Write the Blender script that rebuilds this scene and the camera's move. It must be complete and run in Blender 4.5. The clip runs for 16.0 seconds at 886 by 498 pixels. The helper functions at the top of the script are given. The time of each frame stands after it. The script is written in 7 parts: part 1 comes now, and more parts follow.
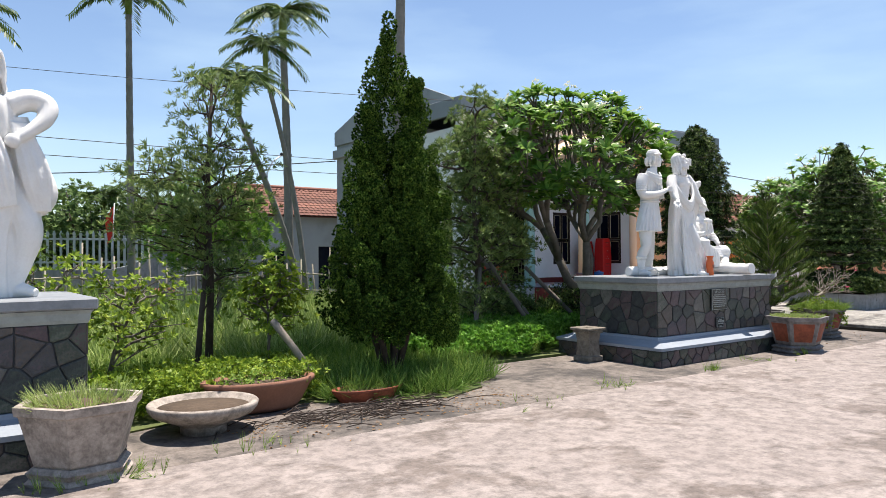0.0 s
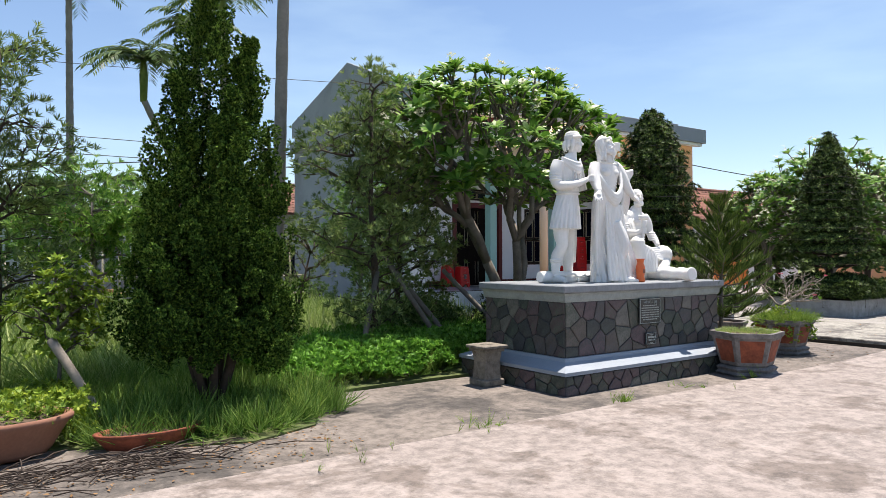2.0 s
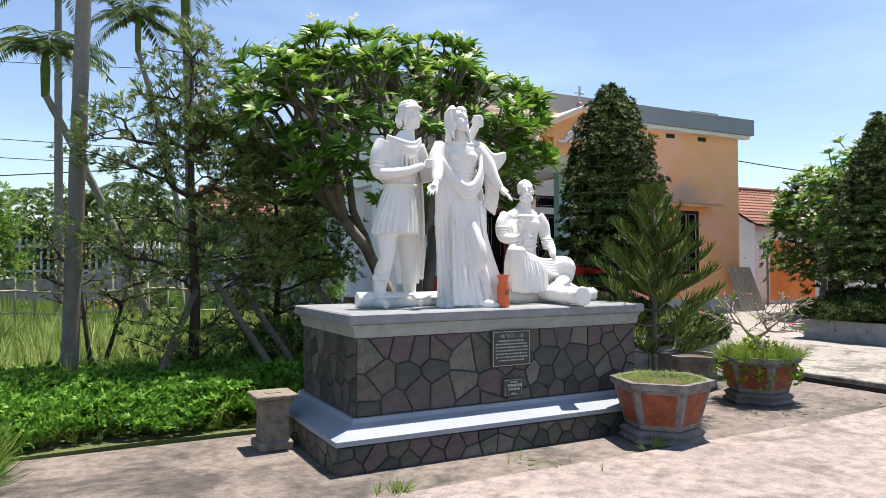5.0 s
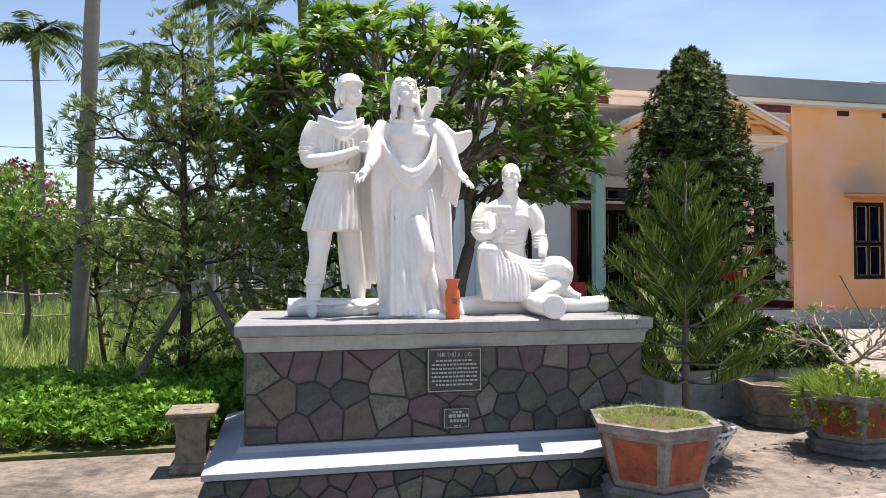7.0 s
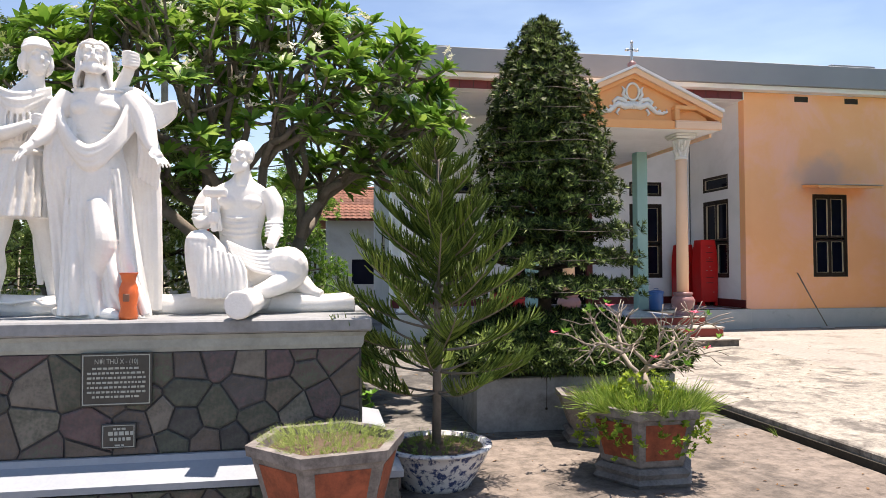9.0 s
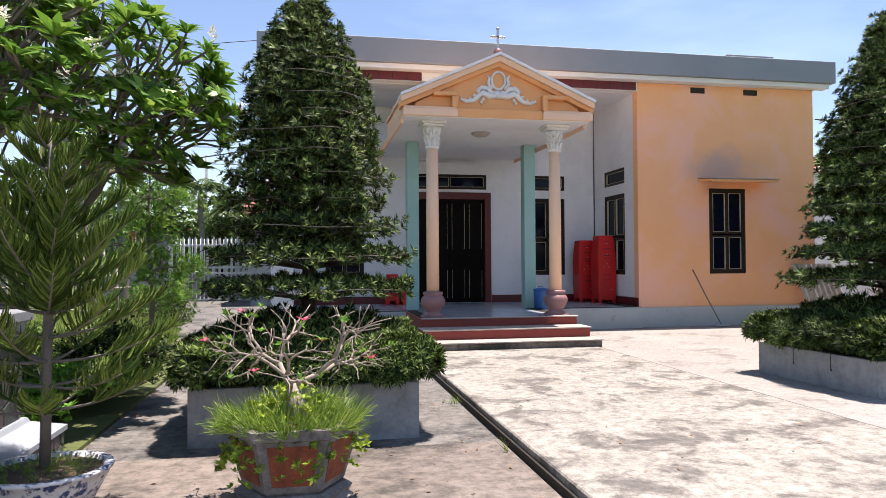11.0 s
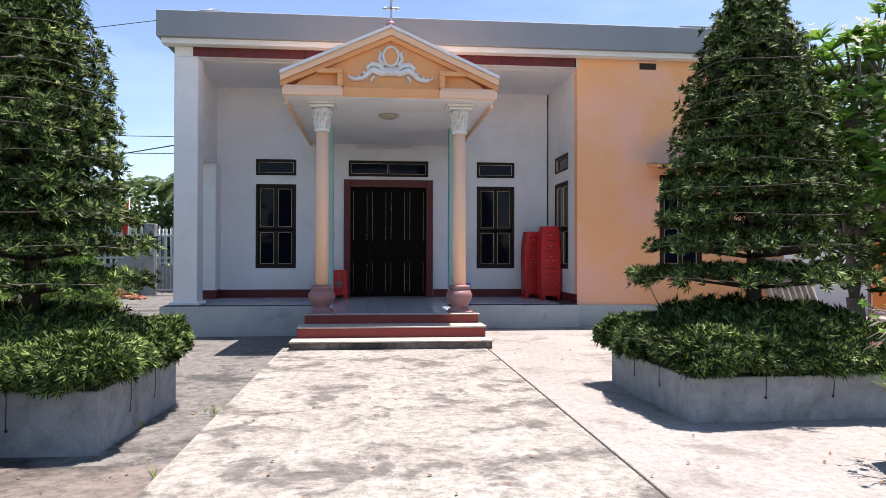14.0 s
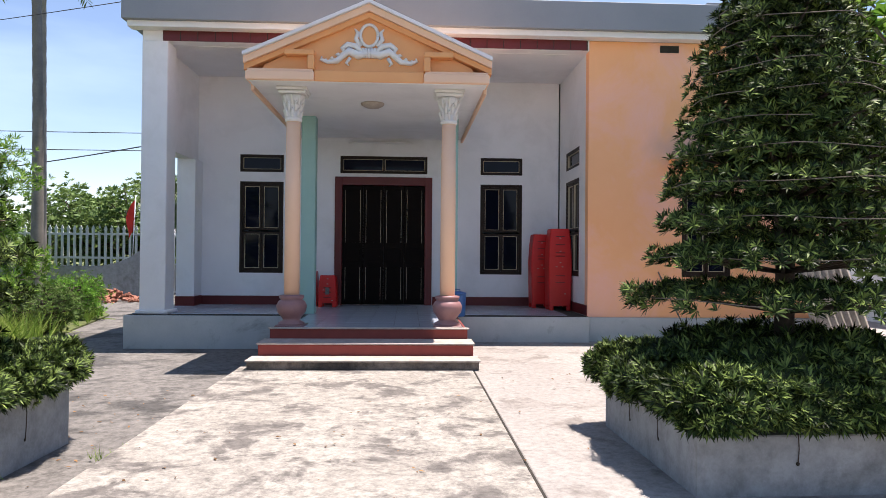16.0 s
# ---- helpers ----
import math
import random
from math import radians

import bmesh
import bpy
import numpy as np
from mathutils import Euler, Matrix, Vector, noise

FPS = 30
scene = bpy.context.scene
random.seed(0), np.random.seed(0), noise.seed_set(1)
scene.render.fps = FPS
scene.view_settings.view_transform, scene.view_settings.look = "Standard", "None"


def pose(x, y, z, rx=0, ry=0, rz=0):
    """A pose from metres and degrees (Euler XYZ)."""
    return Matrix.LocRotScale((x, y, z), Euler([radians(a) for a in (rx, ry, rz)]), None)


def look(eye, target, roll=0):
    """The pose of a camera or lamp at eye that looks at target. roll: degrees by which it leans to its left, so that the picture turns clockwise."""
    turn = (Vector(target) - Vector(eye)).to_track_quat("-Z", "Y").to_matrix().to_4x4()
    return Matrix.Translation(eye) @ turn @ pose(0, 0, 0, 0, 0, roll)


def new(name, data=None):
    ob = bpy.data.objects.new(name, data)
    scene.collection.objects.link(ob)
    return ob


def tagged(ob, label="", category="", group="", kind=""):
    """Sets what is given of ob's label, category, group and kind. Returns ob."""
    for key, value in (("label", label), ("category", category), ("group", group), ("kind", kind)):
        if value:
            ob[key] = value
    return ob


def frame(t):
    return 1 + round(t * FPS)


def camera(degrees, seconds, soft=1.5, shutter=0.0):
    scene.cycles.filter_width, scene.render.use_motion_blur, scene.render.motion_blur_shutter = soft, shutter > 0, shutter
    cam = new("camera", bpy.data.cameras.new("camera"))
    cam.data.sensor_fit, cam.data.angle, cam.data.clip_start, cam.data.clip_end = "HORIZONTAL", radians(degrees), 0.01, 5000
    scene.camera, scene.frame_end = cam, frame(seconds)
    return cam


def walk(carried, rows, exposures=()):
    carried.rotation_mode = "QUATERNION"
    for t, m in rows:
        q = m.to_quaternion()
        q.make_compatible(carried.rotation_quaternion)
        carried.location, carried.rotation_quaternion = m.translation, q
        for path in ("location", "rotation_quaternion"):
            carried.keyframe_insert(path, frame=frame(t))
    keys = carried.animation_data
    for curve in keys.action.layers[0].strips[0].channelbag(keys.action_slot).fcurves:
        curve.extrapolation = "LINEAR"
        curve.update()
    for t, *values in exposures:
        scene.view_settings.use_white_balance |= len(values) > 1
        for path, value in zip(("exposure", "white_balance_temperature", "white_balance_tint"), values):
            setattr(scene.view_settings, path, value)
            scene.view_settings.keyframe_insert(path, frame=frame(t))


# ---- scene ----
cam = camera(64.4, 16.0, soft=0.7)
METRES, EYE, TILT, LEAN, TURN = 19.0, 1.43, 0.0, 0.0, -36.6
ROWS = [
    (0.0, 0.0, 0.0, 0.0, 0.0, 0.72, 0.36),
    (0.5, 0.0259, 0.0242, 0.0015, 0.4, 0.7, 0.37),
    (1.0, 0.0489, 0.0468, 0.0008, 0.59, 0.76, 0.31),
    (1.5, 0.0727, 0.0686, 0.0019, 0.9, 0.76, 0.3),
    (2.0, 0.0943, 0.0937, 0.0026, 1.07, 0.57, 0.19),
    (2.5, 0.1187, 0.1183, 0.0027, 1.4, 0.69, 0.43),
    (3.0, 0.1427, 0.1438, 0.0055, 1.59, 0.83, 0.39),
    (3.5, 0.1689, 0.1659, 0.0058, 2.05, 0.88, 0.56),
    (4.0, 0.1959, 0.1881, 0.0056, 3.59, 1.14, 0.46),
    (6.5, 0.3167, 0.3021, 0.0051, 20.19, 1.32, 0.17),
    (7.0, 0.3388, 0.3236, 0.005, 24.44, 1.5, 0.1),
    (7.5, 0.3572, 0.3453, 0.0044, 26.52, 1.47, -0.04),
    (8.0, 0.3792, 0.3678, 0.0024, 26.82, 1.49, 0.04),
    (8.5, 0.4049, 0.3943, 0.0018, 26.9, 1.43, 0.21),
    (9.0, 0.4318, 0.4168, 0.0016, 26.63, 1.51, 0.23),
    (9.5, 0.4565, 0.4399, 0.0022, 26.17, 1.37, 0.18),
    (10.0, 0.4813, 0.4632, 0.0021, 25.78, 1.35, 0.29),
    (12.5, 0.6081, 0.5597, 0.003, 26.05, 0.69, 0.26),
    (13.0, 0.6277, 0.5816, 0.0025, 26.42, 0.62, 0.03),
    (13.5, 0.6421, 0.6043, 0.0031, 27.71, 0.55, -0.02),
    (14.0, 0.6501, 0.6284, 0.0024, 31.05, 0.51, -0.12),
    (14.5, 0.6537, 0.6556, 0.0042, 32.67, 0.54, -0.26),
    (15.0, 0.6541, 0.6787, 0.0061, 33.15, 0.38, -0.3),
    (15.5, 0.6482, 0.6989, 0.0066, 33.3, 0.18, -0.47),
    (16.0, 0.6428, 0.7156, 0.0078, 33.76, 0.5, -0.5),
]
EXPOSURES = [(0.0, 0.52, 6550, 13), (4.0, 0.6, 6550, 13), (6.5, 0.72, 6900, 16), (9.0, 0.8, 7150, 18), (12.5, 0.78, 6350, 20), (16.0, 0.78, 6600, 20)]
walk(cam, [(t, pose(0, 0, EYE, TILT, LEAN, TURN) @ pose(METRES * x, METRES * y, METRES * z, 90 + pitch, roll, yaw)) for t, x, y, z, yaw, pitch, roll in ROWS], EXPOSURES)

# ---- sun, sky, exposure ----
SUN = Vector((0.9, 0.3, 4.3)).normalized()
world = bpy.data.worlds.new("sky")
scene.world = world
world.use_nodes = True
wn = world.node_tree
sky = wn.nodes.new("ShaderNodeTexSky")
sky.sky_type = "NISHITA"
sky.sun_disc = False
sky.sun_elevation = math.asin(SUN.z)
sky.sun_rotation = math.atan2(SUN.x, SUN.y)
sky.altitude, sky.air_density, sky.dust_density, sky.ozone_density = 10, 1.0, 0.1, 1.6
coord = wn.nodes.new("ShaderNodeTexCoord")
stretch = wn.nodes.new("ShaderNodeMapping")
stretch.inputs["Scale"].default_value = (1.2, 1.2, 5.0)
haze = wn.nodes.new("ShaderNodeTexNoise")
haze.inputs["Scale"].default_value, haze.inputs["Detail"].default_value = 2.2, 7
thin = wn.nodes.new("ShaderNodeMapRange")
thin.inputs[1].default_value, thin.inputs[2].default_value, thin.inputs[4].default_value = 0.45, 0.85, 0.5
veil = wn.nodes.new("ShaderNodeMix")
veil.data_type = "RGBA"
veil.inputs[7].default_value = (4.9, 6.5, 7.3, 1)
wn.links.new(coord.outputs["Generated"], stretch.inputs["Vector"])
wn.links.new(stretch.outputs[0], haze.inputs["Vector"])
wn.links.new(haze.outputs["Fac"], thin.inputs[0])
wn.links.new(thin.outputs[0], veil.inputs[0])
wn.links.new(sky.outputs[0], veil.inputs[6])
wn.links.new(veil.outputs[2], wn.nodes["Background"].inputs[0])
wn.nodes["Background"].inputs[1].default_value = 0.115
lamp = bpy.data.lights.new("sun", "SUN")
lamp.energy, lamp.angle, lamp.color = 6.0, radians(0.53), (1.0, 0.94, 0.84)
sun = new("sun", lamp)
sun.matrix_world = look(SUN * 60, (0, 0, 0))

# ---- materials ----
def material(name, stops, rough=0.7, scale=3.0, fine=40.0, bump=0.15, metal=0.0, island=0.0, spread=0.0, spec=0.4, translucent=0.0, big=0.5, stain=None, blotch=None):
    """Procedural surface: colour ramp over broad noise, fine grain, bump; island or spread vary each leaf or piece."""
    m = bpy.data.materials.new(name)
    m.use_nodes = True
    nt = m.node_tree
    N, L = nt.nodes, nt.links
    bsdf = N["Principled BSDF"]
    geo = N.new("ShaderNodeTexCoord")
    n1 = N.new("ShaderNodeTexNoise")
    n1.inputs["Scale"].default_value, n1.inputs["Detail"].default_value, n1.inputs["Roughness"].default_value = scale, 8, 0.62
    n2 = N.new("ShaderNodeTexNoise")
    n2.inputs["Scale"].default_value, n2.inputs["Detail"].default_value = fine, 4
    L.new(geo.outputs["Object"], n1.inputs["Vector"])
    L.new(geo.outputs["Object"], n2.inputs["Vector"])
    mix = N.new("ShaderNodeMath")
    mix.operation = "MULTIPLY_ADD"
    mix.inputs[1].default_value = 0.35
    L.new(n2.outputs["Fac"], mix.inputs[0])
    sub = N.new("ShaderNodeMath")
    sub.operation = "MULTIPLY_ADD"
    sub.inputs[1].default_value, sub.inputs[2].default_value = 1.6 * big, 0.325 - 0.8 * big
    L.new(n1.outputs["Fac"], sub.inputs[0])
    L.new(sub.outputs[0], mix.inputs[2])
    val = mix.outputs[0]
    if island or spread:
        src = N.new("ShaderNodeNewGeometry").outputs["Random Per Island"] if island else N.new("ShaderNodeObjectInfo").outputs["Random"]
        a = N.new("ShaderNodeMath")
        a.operation = "MULTIPLY_ADD"
        a.inputs[1].default_value = island or spread
        L.new(src, a.inputs[0])
        b = N.new("ShaderNodeMath")
        b.operation = "SUBTRACT"
        b.inputs[1].default_value = 0.5 * (island or spread)
        L.new(val, b.inputs[0])
        L.new(b.outputs[0], a.inputs[2])
        val = a.outputs[0]
    ramp = N.new("ShaderNodeValToRGB")
    els = ramp.color_ramp.elements
    for i, (p, c) in enumerate(stops):
        e = els[i] if i < 2 else els.new(p)
        e.position, e.color = p, (*c, 1)
    L.new(val, ramp.inputs[0])
    colour = ramp.outputs[0]
    if stain:
        scol, sscale, lo, hi = stain
        n3 = N.new("ShaderNodeTexNoise")
        n3.inputs["Scale"].default_value, n3.inputs["Detail"].default_value, n3.inputs["Roughness"].default_value = sscale, 9, 0.68
        n3.inputs["Distortion"].default_value = 0.4
        L.new(geo.outputs["Object"], n3.inputs["Vector"])
        r3 = N.new("ShaderNodeMapRange")
        r3.inputs[1].default_value, r3.inputs[2].default_value = lo, hi
        L.new(n3.outputs["Fac"], r3.inputs[0])
        mc = N.new("ShaderNodeMix")
        mc.data_type = "RGBA"
        L.new(r3.outputs[0], mc.inputs[0])
        L.new(colour, mc.inputs[6])
        mc.inputs[7].default_value = (*scol, 1)
        colour = mc.outputs[2]
    if blotch:
        n4 = N.new("ShaderNodeTexNoise")
        n4.inputs["Scale"].default_value, n4.inputs["Detail"].default_value, n4.inputs["Roughness"].default_value = blotch[0], 10, 0.75
        L.new(geo.outputs["Object"], n4.inputs["Vector"])
        r4 = N.new("ShaderNodeMapRange")
        r4.inputs[1].default_value, r4.inputs[2].default_value, r4.inputs[3].default_value, r4.inputs[4].default_value = 0.36, 0.58, blotch[1], 1.0
        L.new(n4.outputs["Fac"], r4.inputs[0])
        mm = N.new("ShaderNodeMix")
        mm.data_type, mm.blend_type = "RGBA", "MULTIPLY"
        mm.inputs[0].default_value = 1.0
        L.new(colour, mm.inputs[6])
        L.new(r4.outputs[0], mm.inputs[7])
        colour = mm.outputs[2]
    L.new(colour, bsdf.inputs["Base Color"])
    bsdf.inputs["Roughness"].default_value = rough
    bsdf.inputs["Metallic"].default_value = metal
    bsdf.inputs["Specular IOR Level"].default_value = spec
    if bump:
        bp = N.new("ShaderNodeBump")
        bp.inputs["Strength"].default_value, bp.inputs["Distance"].default_value = bump, 0.02
        L.new(mix.outputs[0], bp.inputs["Height"])
        L.new(bp.outputs[0], bsdf.inputs["Normal"])
    if translucent:
        tr = N.new("ShaderNodeBsdfTranslucent")
        L.new(colour, tr.inputs[0])
        ms = N.new("ShaderNodeMixShader")
        ms.inputs[0].default_value = translucent
        L.new(bsdf.outputs[0], ms.inputs[1])
        L.new(tr.outputs[0], ms.inputs[2])
        L.new(ms.outputs[0], N["Material Output"].inputs[0])
    return m


def leafy(name, dark, mid, light, rough=0.45, translucent=0.25, spec=0.16):
    return material(name, [(0.1, dark), (0.9, light), (0.5, mid)], rough, 0.9, 12, 0, island=0.75, translucent=translucent, spec=spec)


yard_mat = material("pale_concrete", [(0.15, (0.20, 0.165, 0.148)), (0.75, (0.39, 0.335, 0.305))], 0.85, 1.1, 34, 0.6, stain=((0.19, 0.155, 0.135), 1.1, 0.51, 0.60), blotch=(8.0, 0.52))
slab_mat = material("slab_concrete", [(0.15, (0.22, 0.203, 0.176)), (0.75, (0.41, 0.387, 0.343))], 0.85, 1.3, 36, 0.6, stain=((0.15, 0.138, 0.125), 1.6, 0.51, 0.59), blotch=(9.0, 0.47))
court_mat = material("bright_concrete", [(0.15, (0.24, 0.222, 0.204)), (0.75, (0.375, 0.352, 0.325))], 0.85, 1.0, 36, 0.6, stain=((0.22, 0.20, 0.18), 1.3, 0.54, 0.62), blotch=(14.0, 0.66))
strip_mat = material("weathered_concrete", [(0.15, (0.125, 0.103, 0.088)), (0.8, (0.27, 0.23, 0.20))], 0.85, 0.9, 30, 0.6, stain=((0.08, 0.07, 0.063), 0.8, 0.49, 0.60), blotch=(8.0, 0.45))
side_mat = material("grey_weathered_concrete", [(0.15, (0.115, 0.107, 0.097)), (0.8, (0.25, 0.238, 0.22))], 0.85, 0.9, 30, 0.6, stain=((0.075, 0.072, 0.067), 0.9, 0.49, 0.60), blotch=(8.0, 0.45))
joint_mat = material("dark_joint", [(0.2, (0.015, 0.013, 0.011)), (0.8, (0.05, 0.045, 0.035))], 0.95, 5, 50, 0.3)
soil_mat = material("garden_soil", [(0.2, (0.05, 0.07, 0.02)), (0.8, (0.13, 0.15, 0.05))], 0.95, 3, 30, 0.5)
ground_mat = material("rough_ground", [(0.2, (0.08, 0.11, 0.03)), (0.8, (0.20, 0.22, 0.08))], 0.95, 0.4, 8, 0.4)
white_wall = material("white_plaster", [(0.2, (0.74, 0.74, 0.76)), (0.8, (0.84, 0.84, 0.86))], 0.75, 1.5, 60, 0.06, stain=((0.68, 0.68, 0.69), 0.9, 0.5, 0.75))
orange_wall = material("orange_plaster", [(0.2, (0.90, 0.43, 0.20)), (0.8, (0.95, 0.50, 0.25))], 0.75, 1.2, 60, 0.06, stain=((0.92, 0.50, 0.37), 0.6, 0.47, 0.68))
orange_trim = material("orange_paint", [(0.2, (0.80, 0.36, 0.14)), (0.8, (0.86, 0.43, 0.18))], 0.6, 2, 60, 0.05)
pink_trim = material("pale_orange_paint", [(0.2, (0.86, 0.55, 0.36)), (0.8, (0.90, 0.61, 0.43))], 0.6, 2, 60, 0.05)
grey_fascia = material("grey_fascia_paint", [(0.2, (0.22, 0.24, 0.27)), (0.8, (0.28, 0.30, 0.33))], 0.7, 1, 40, 0.08)
grey_base = material("grey_plinth_paint", [(0.2, (0.36, 0.40, 0.41)), (0.8, (0.50, 0.53, 0.53))], 0.8, 2, 40, 0.12, stain=((0.2, 0.21, 0.2), 1.4, 0.56, 0.75))
grey_wall = material("grey_render", [(0.2, (0.27, 0.29, 0.31)), (0.8, (0.36, 0.38, 0.40))], 0.85, 0.7, 30, 0.1, stain=((0.22, 0.23, 0.22), 0.5, 0.5, 0.75))
teal_mat = material("teal_paint", [(0.2, (0.26, 0.45, 0.42)), (0.8, (0.34, 0.54, 0.50))], 0.6, 2, 50, 0.05)
maroon_mat = material("maroon_tile", [(0.2, (0.095, 0.010, 0.012)), (0.8, (0.14, 0.018, 0.018))], 0.4, 3, 30, 0.03)
redstep_mat = material("red_step_paint", [(0.2, (0.20, 0.030, 0.024)), (0.8, (0.28, 0.05, 0.038))], 0.55, 4, 50, 0.08)
tread_mat = material("pale_tile", [(0.2, (0.36, 0.31, 0.27)), (0.8, (0.52, 0.46, 0.41))], 0.55, 4, 30, 0.08, blotch=(9.0, 0.7))
porchtile_mat = material("grey_floor_tile", [(0.2, (0.36, 0.40, 0.46)), (0.8, (0.46, 0.50, 0.56))], 0.18, 2, 20, 0.0, spread=0.2, spec=0.6)
darkwood_mat = material("dark_brown_door", [(0.2, (0.004, 0.003, 0.0025)), (0.8, (0.009, 0.005, 0.004))], 0.5, 4, 40, 0.05, spec=0.06)
frame_mat = material("brown_window_frame", [(0.2, (0.02, 0.014, 0.011)), (0.8, (0.04, 0.027, 0.02))], 0.5, 6, 60, 0.04, spec=0.15)
line_mat = material("cream_paint_line", [(0.2, (0.42, 0.36, 0.25)), (0.8, (0.52, 0.46, 0.33))], 0.6, 6, 60, 0.02)
glass_mat = material("dark_glass", [(0.2, (0.003, 0.004, 0.010)), (0.8, (0.006, 0.008, 0.020))], 0.05, 2, 10, 0.0, spec=0.12)
red_plastic = material("red_plastic", [(0.2, (0.52, 0.012, 0.012)), (0.8, (0.60, 0.02, 0.018))], 0.35, 3, 40, 0.03)
blue_plastic = material("blue_plastic", [(0.2, (0.03, 0.11, 0.32)), (0.8, (0.04, 0.15, 0.40))], 0.35, 3, 40, 0.02)
mauve_mat = material("mauve_urn_paint", [(0.2, (0.24, 0.12, 0.12)), (0.8, (0.33, 0.18, 0.175))], 0.4, 6, 40, 0.06)
statue_mat = material("white_statue_paint", [(0.2, (0.70, 0.68, 0.65)), (0.8, (0.83, 0.82, 0.80))], 0.5, 7, 60, 0.16)
orange_glaze = material("orange_vase", [(0.2, (0.62, 0.11, 0.03)), (0.8, (0.72, 0.17, 0.05))], 0.3, 8, 60, 0.05)
stone_mat = material("slate_stone", [(0.02, (0.045, 0.045, 0.05)), (0.98, (0.15, 0.138, 0.122)), (0.2, (0.06, 0.075, 0.058)), (0.38, (0.115, 0.092, 0.078)), (0.52, (0.068, 0.068, 0.073)), (0.66, (0.11, 0.070, 0.077)), (0.82, (0.070, 0.092, 0.066))], 0.5, 5, 45, 0.8, spread=1.1, big=0.22, blotch=(6.0, 0.55))
mortar_mat = material("stone_mortar", [(0.2, (0.035, 0.037, 0.04)), (0.8, (0.07, 0.07, 0.075))], 0.9, 8, 60, 0.3)
cap_mat = material("painted_cap", [(0.2, (0.21, 0.225, 0.245)), (0.8, (0.29, 0.305, 0.32))], 0.65, 2, 40, 0.12, blotch=(6.0, 0.75))
cornice_mat = material("pale_green_cornice", [(0.2, (0.27, 0.295, 0.28)), (0.8, (0.34, 0.365, 0.345))], 0.75, 2, 40, 0.1, blotch=(6.0, 0.75))
ledge_mat = material("blue_grey_ledge", [(0.2, (0.22, 0.25, 0.29)), (0.8, (0.32, 0.35, 0.39))], 0.7, 2, 40, 0.1)
plaque_mat = material("black_granite", [(0.2, (0.02, 0.025, 0.025)), (0.8, (0.05, 0.055, 0.055))], 0.25, 8, 80, 0.02)
ink_mat = material("pale_lettering", [(0.2, (0.28, 0.31, 0.28)), (0.8, (0.36, 0.38, 0.36))], 0.6, 6, 60, 0.0)
planter_mat = material("grey_planter_render", [(0.2, (0.25, 0.265, 0.275)), (0.8, (0.36, 0.375, 0.385))], 0.85, 2, 40, 0.2, stain=((0.17, 0.175, 0.17), 1.4, 0.54, 0.72), blotch=(6.0, 0.7))
potgrey_mat = material("grey_cast_pot", [(0.2, (0.13, 0.12, 0.115)), (0.8, (0.27, 0.25, 0.24))], 0.85, 5, 40, 0.35, blotch=(8.0, 0.5))
potred_mat = material("red_pot_panel", [(0.2, (0.19, 0.045, 0.022)), (0.8, (0.34, 0.095, 0.045))], 0.75, 6, 40, 0.25, blotch=(9.0, 0.5))
potpale_mat = material("pale_cast_pot", [(0.2, (0.28, 0.235, 0.20)), (0.8, (0.46, 0.40, 0.345))], 0.85, 5, 40, 0.3, stain=((0.14, 0.12, 0.10), 3.0, 0.54, 0.68), blotch=(10.0, 0.6))
stool_mat = material("weathered_stool_concrete", [(0.2, (0.17, 0.145, 0.115)), (0.8, (0.31, 0.27, 0.22))], 0.9, 6, 50, 0.4, blotch=(10.0, 0.5))
terracotta = material("terracotta", [(0.2, (0.19, 0.085, 0.055)), (0.8, (0.31, 0.15, 0.095))], 0.8, 5, 40, 0.2)
porcelain = material("blue_white_porcelain", [(0.38, (0.05, 0.07, 0.16)), (0.52, (0.60, 0.60, 0.60))], 0.25, 16, 40, 0.03, big=0.9)
potsoil_mat = material("pot_soil", [(0.2, (0.05, 0.035, 0.025)), (0.8, (0.13, 0.09, 0.06))], 0.95, 14, 60, 0.6)
bark_mat = material("grey_bark", [(0.2, (0.09, 0.078, 0.065)), (0.8, (0.22, 0.19, 0.16))], 0.9, 8, 40, 0.5)
darkbark_mat = material("dark_bark", [(0.2, (0.03, 0.022, 0.018)), (0.8, (0.09, 0.065, 0.05))], 0.9, 8, 40, 0.5)
palebark_mat = material("pale_bark", [(0.2, (0.19, 0.155, 0.125)), (0.8, (0.36, 0.31, 0.26))], 0.85, 8, 40, 0.4)
palm_mat = material("palm_trunk", [(0.2, (0.13, 0.12, 0.105)), (0.8, (0.27, 0.25, 0.22))], 0.85, 4, 30, 0.3)
cypress_leaf = leafy("cypress_foliage", (0.008, 0.022, 0.005), (0.040, 0.092, 0.015), (0.21, 0.33, 0.055), 0.6, 0.05, 0.06)
podo_leaf = leafy("podocarpus_foliage", (0.005, 0.011, 0.003), (0.024, 0.048, 0.010), (0.22, 0.31, 0.075), 0.5, 0.04, 0.14)
frangi_leaf = leafy("frangipani_foliage", (0.045, 0.12, 0.014), (0.125, 0.265, 0.035), (0.29, 0.43, 0.08), 0.4, 0.32, 0.3)
thin_leaf = leafy("olive_green_foliage", (0.07, 0.115, 0.035), (0.145, 0.21, 0.06), (0.31, 0.38, 0.125), 0.5, 0.3, 0.16)
pine_leaf = leafy("norfolk_pine_needles", (0.03, 0.058, 0.012), (0.085, 0.14, 0.028), (0.24, 0.32, 0.07), 0.5, 0.08)
hedge_leaf = leafy("groundcover_leaf", (0.06, 0.16, 0.02), (0.13, 0.3, 0.035), (0.24, 0.45, 0.07), 0.45, 0.3)
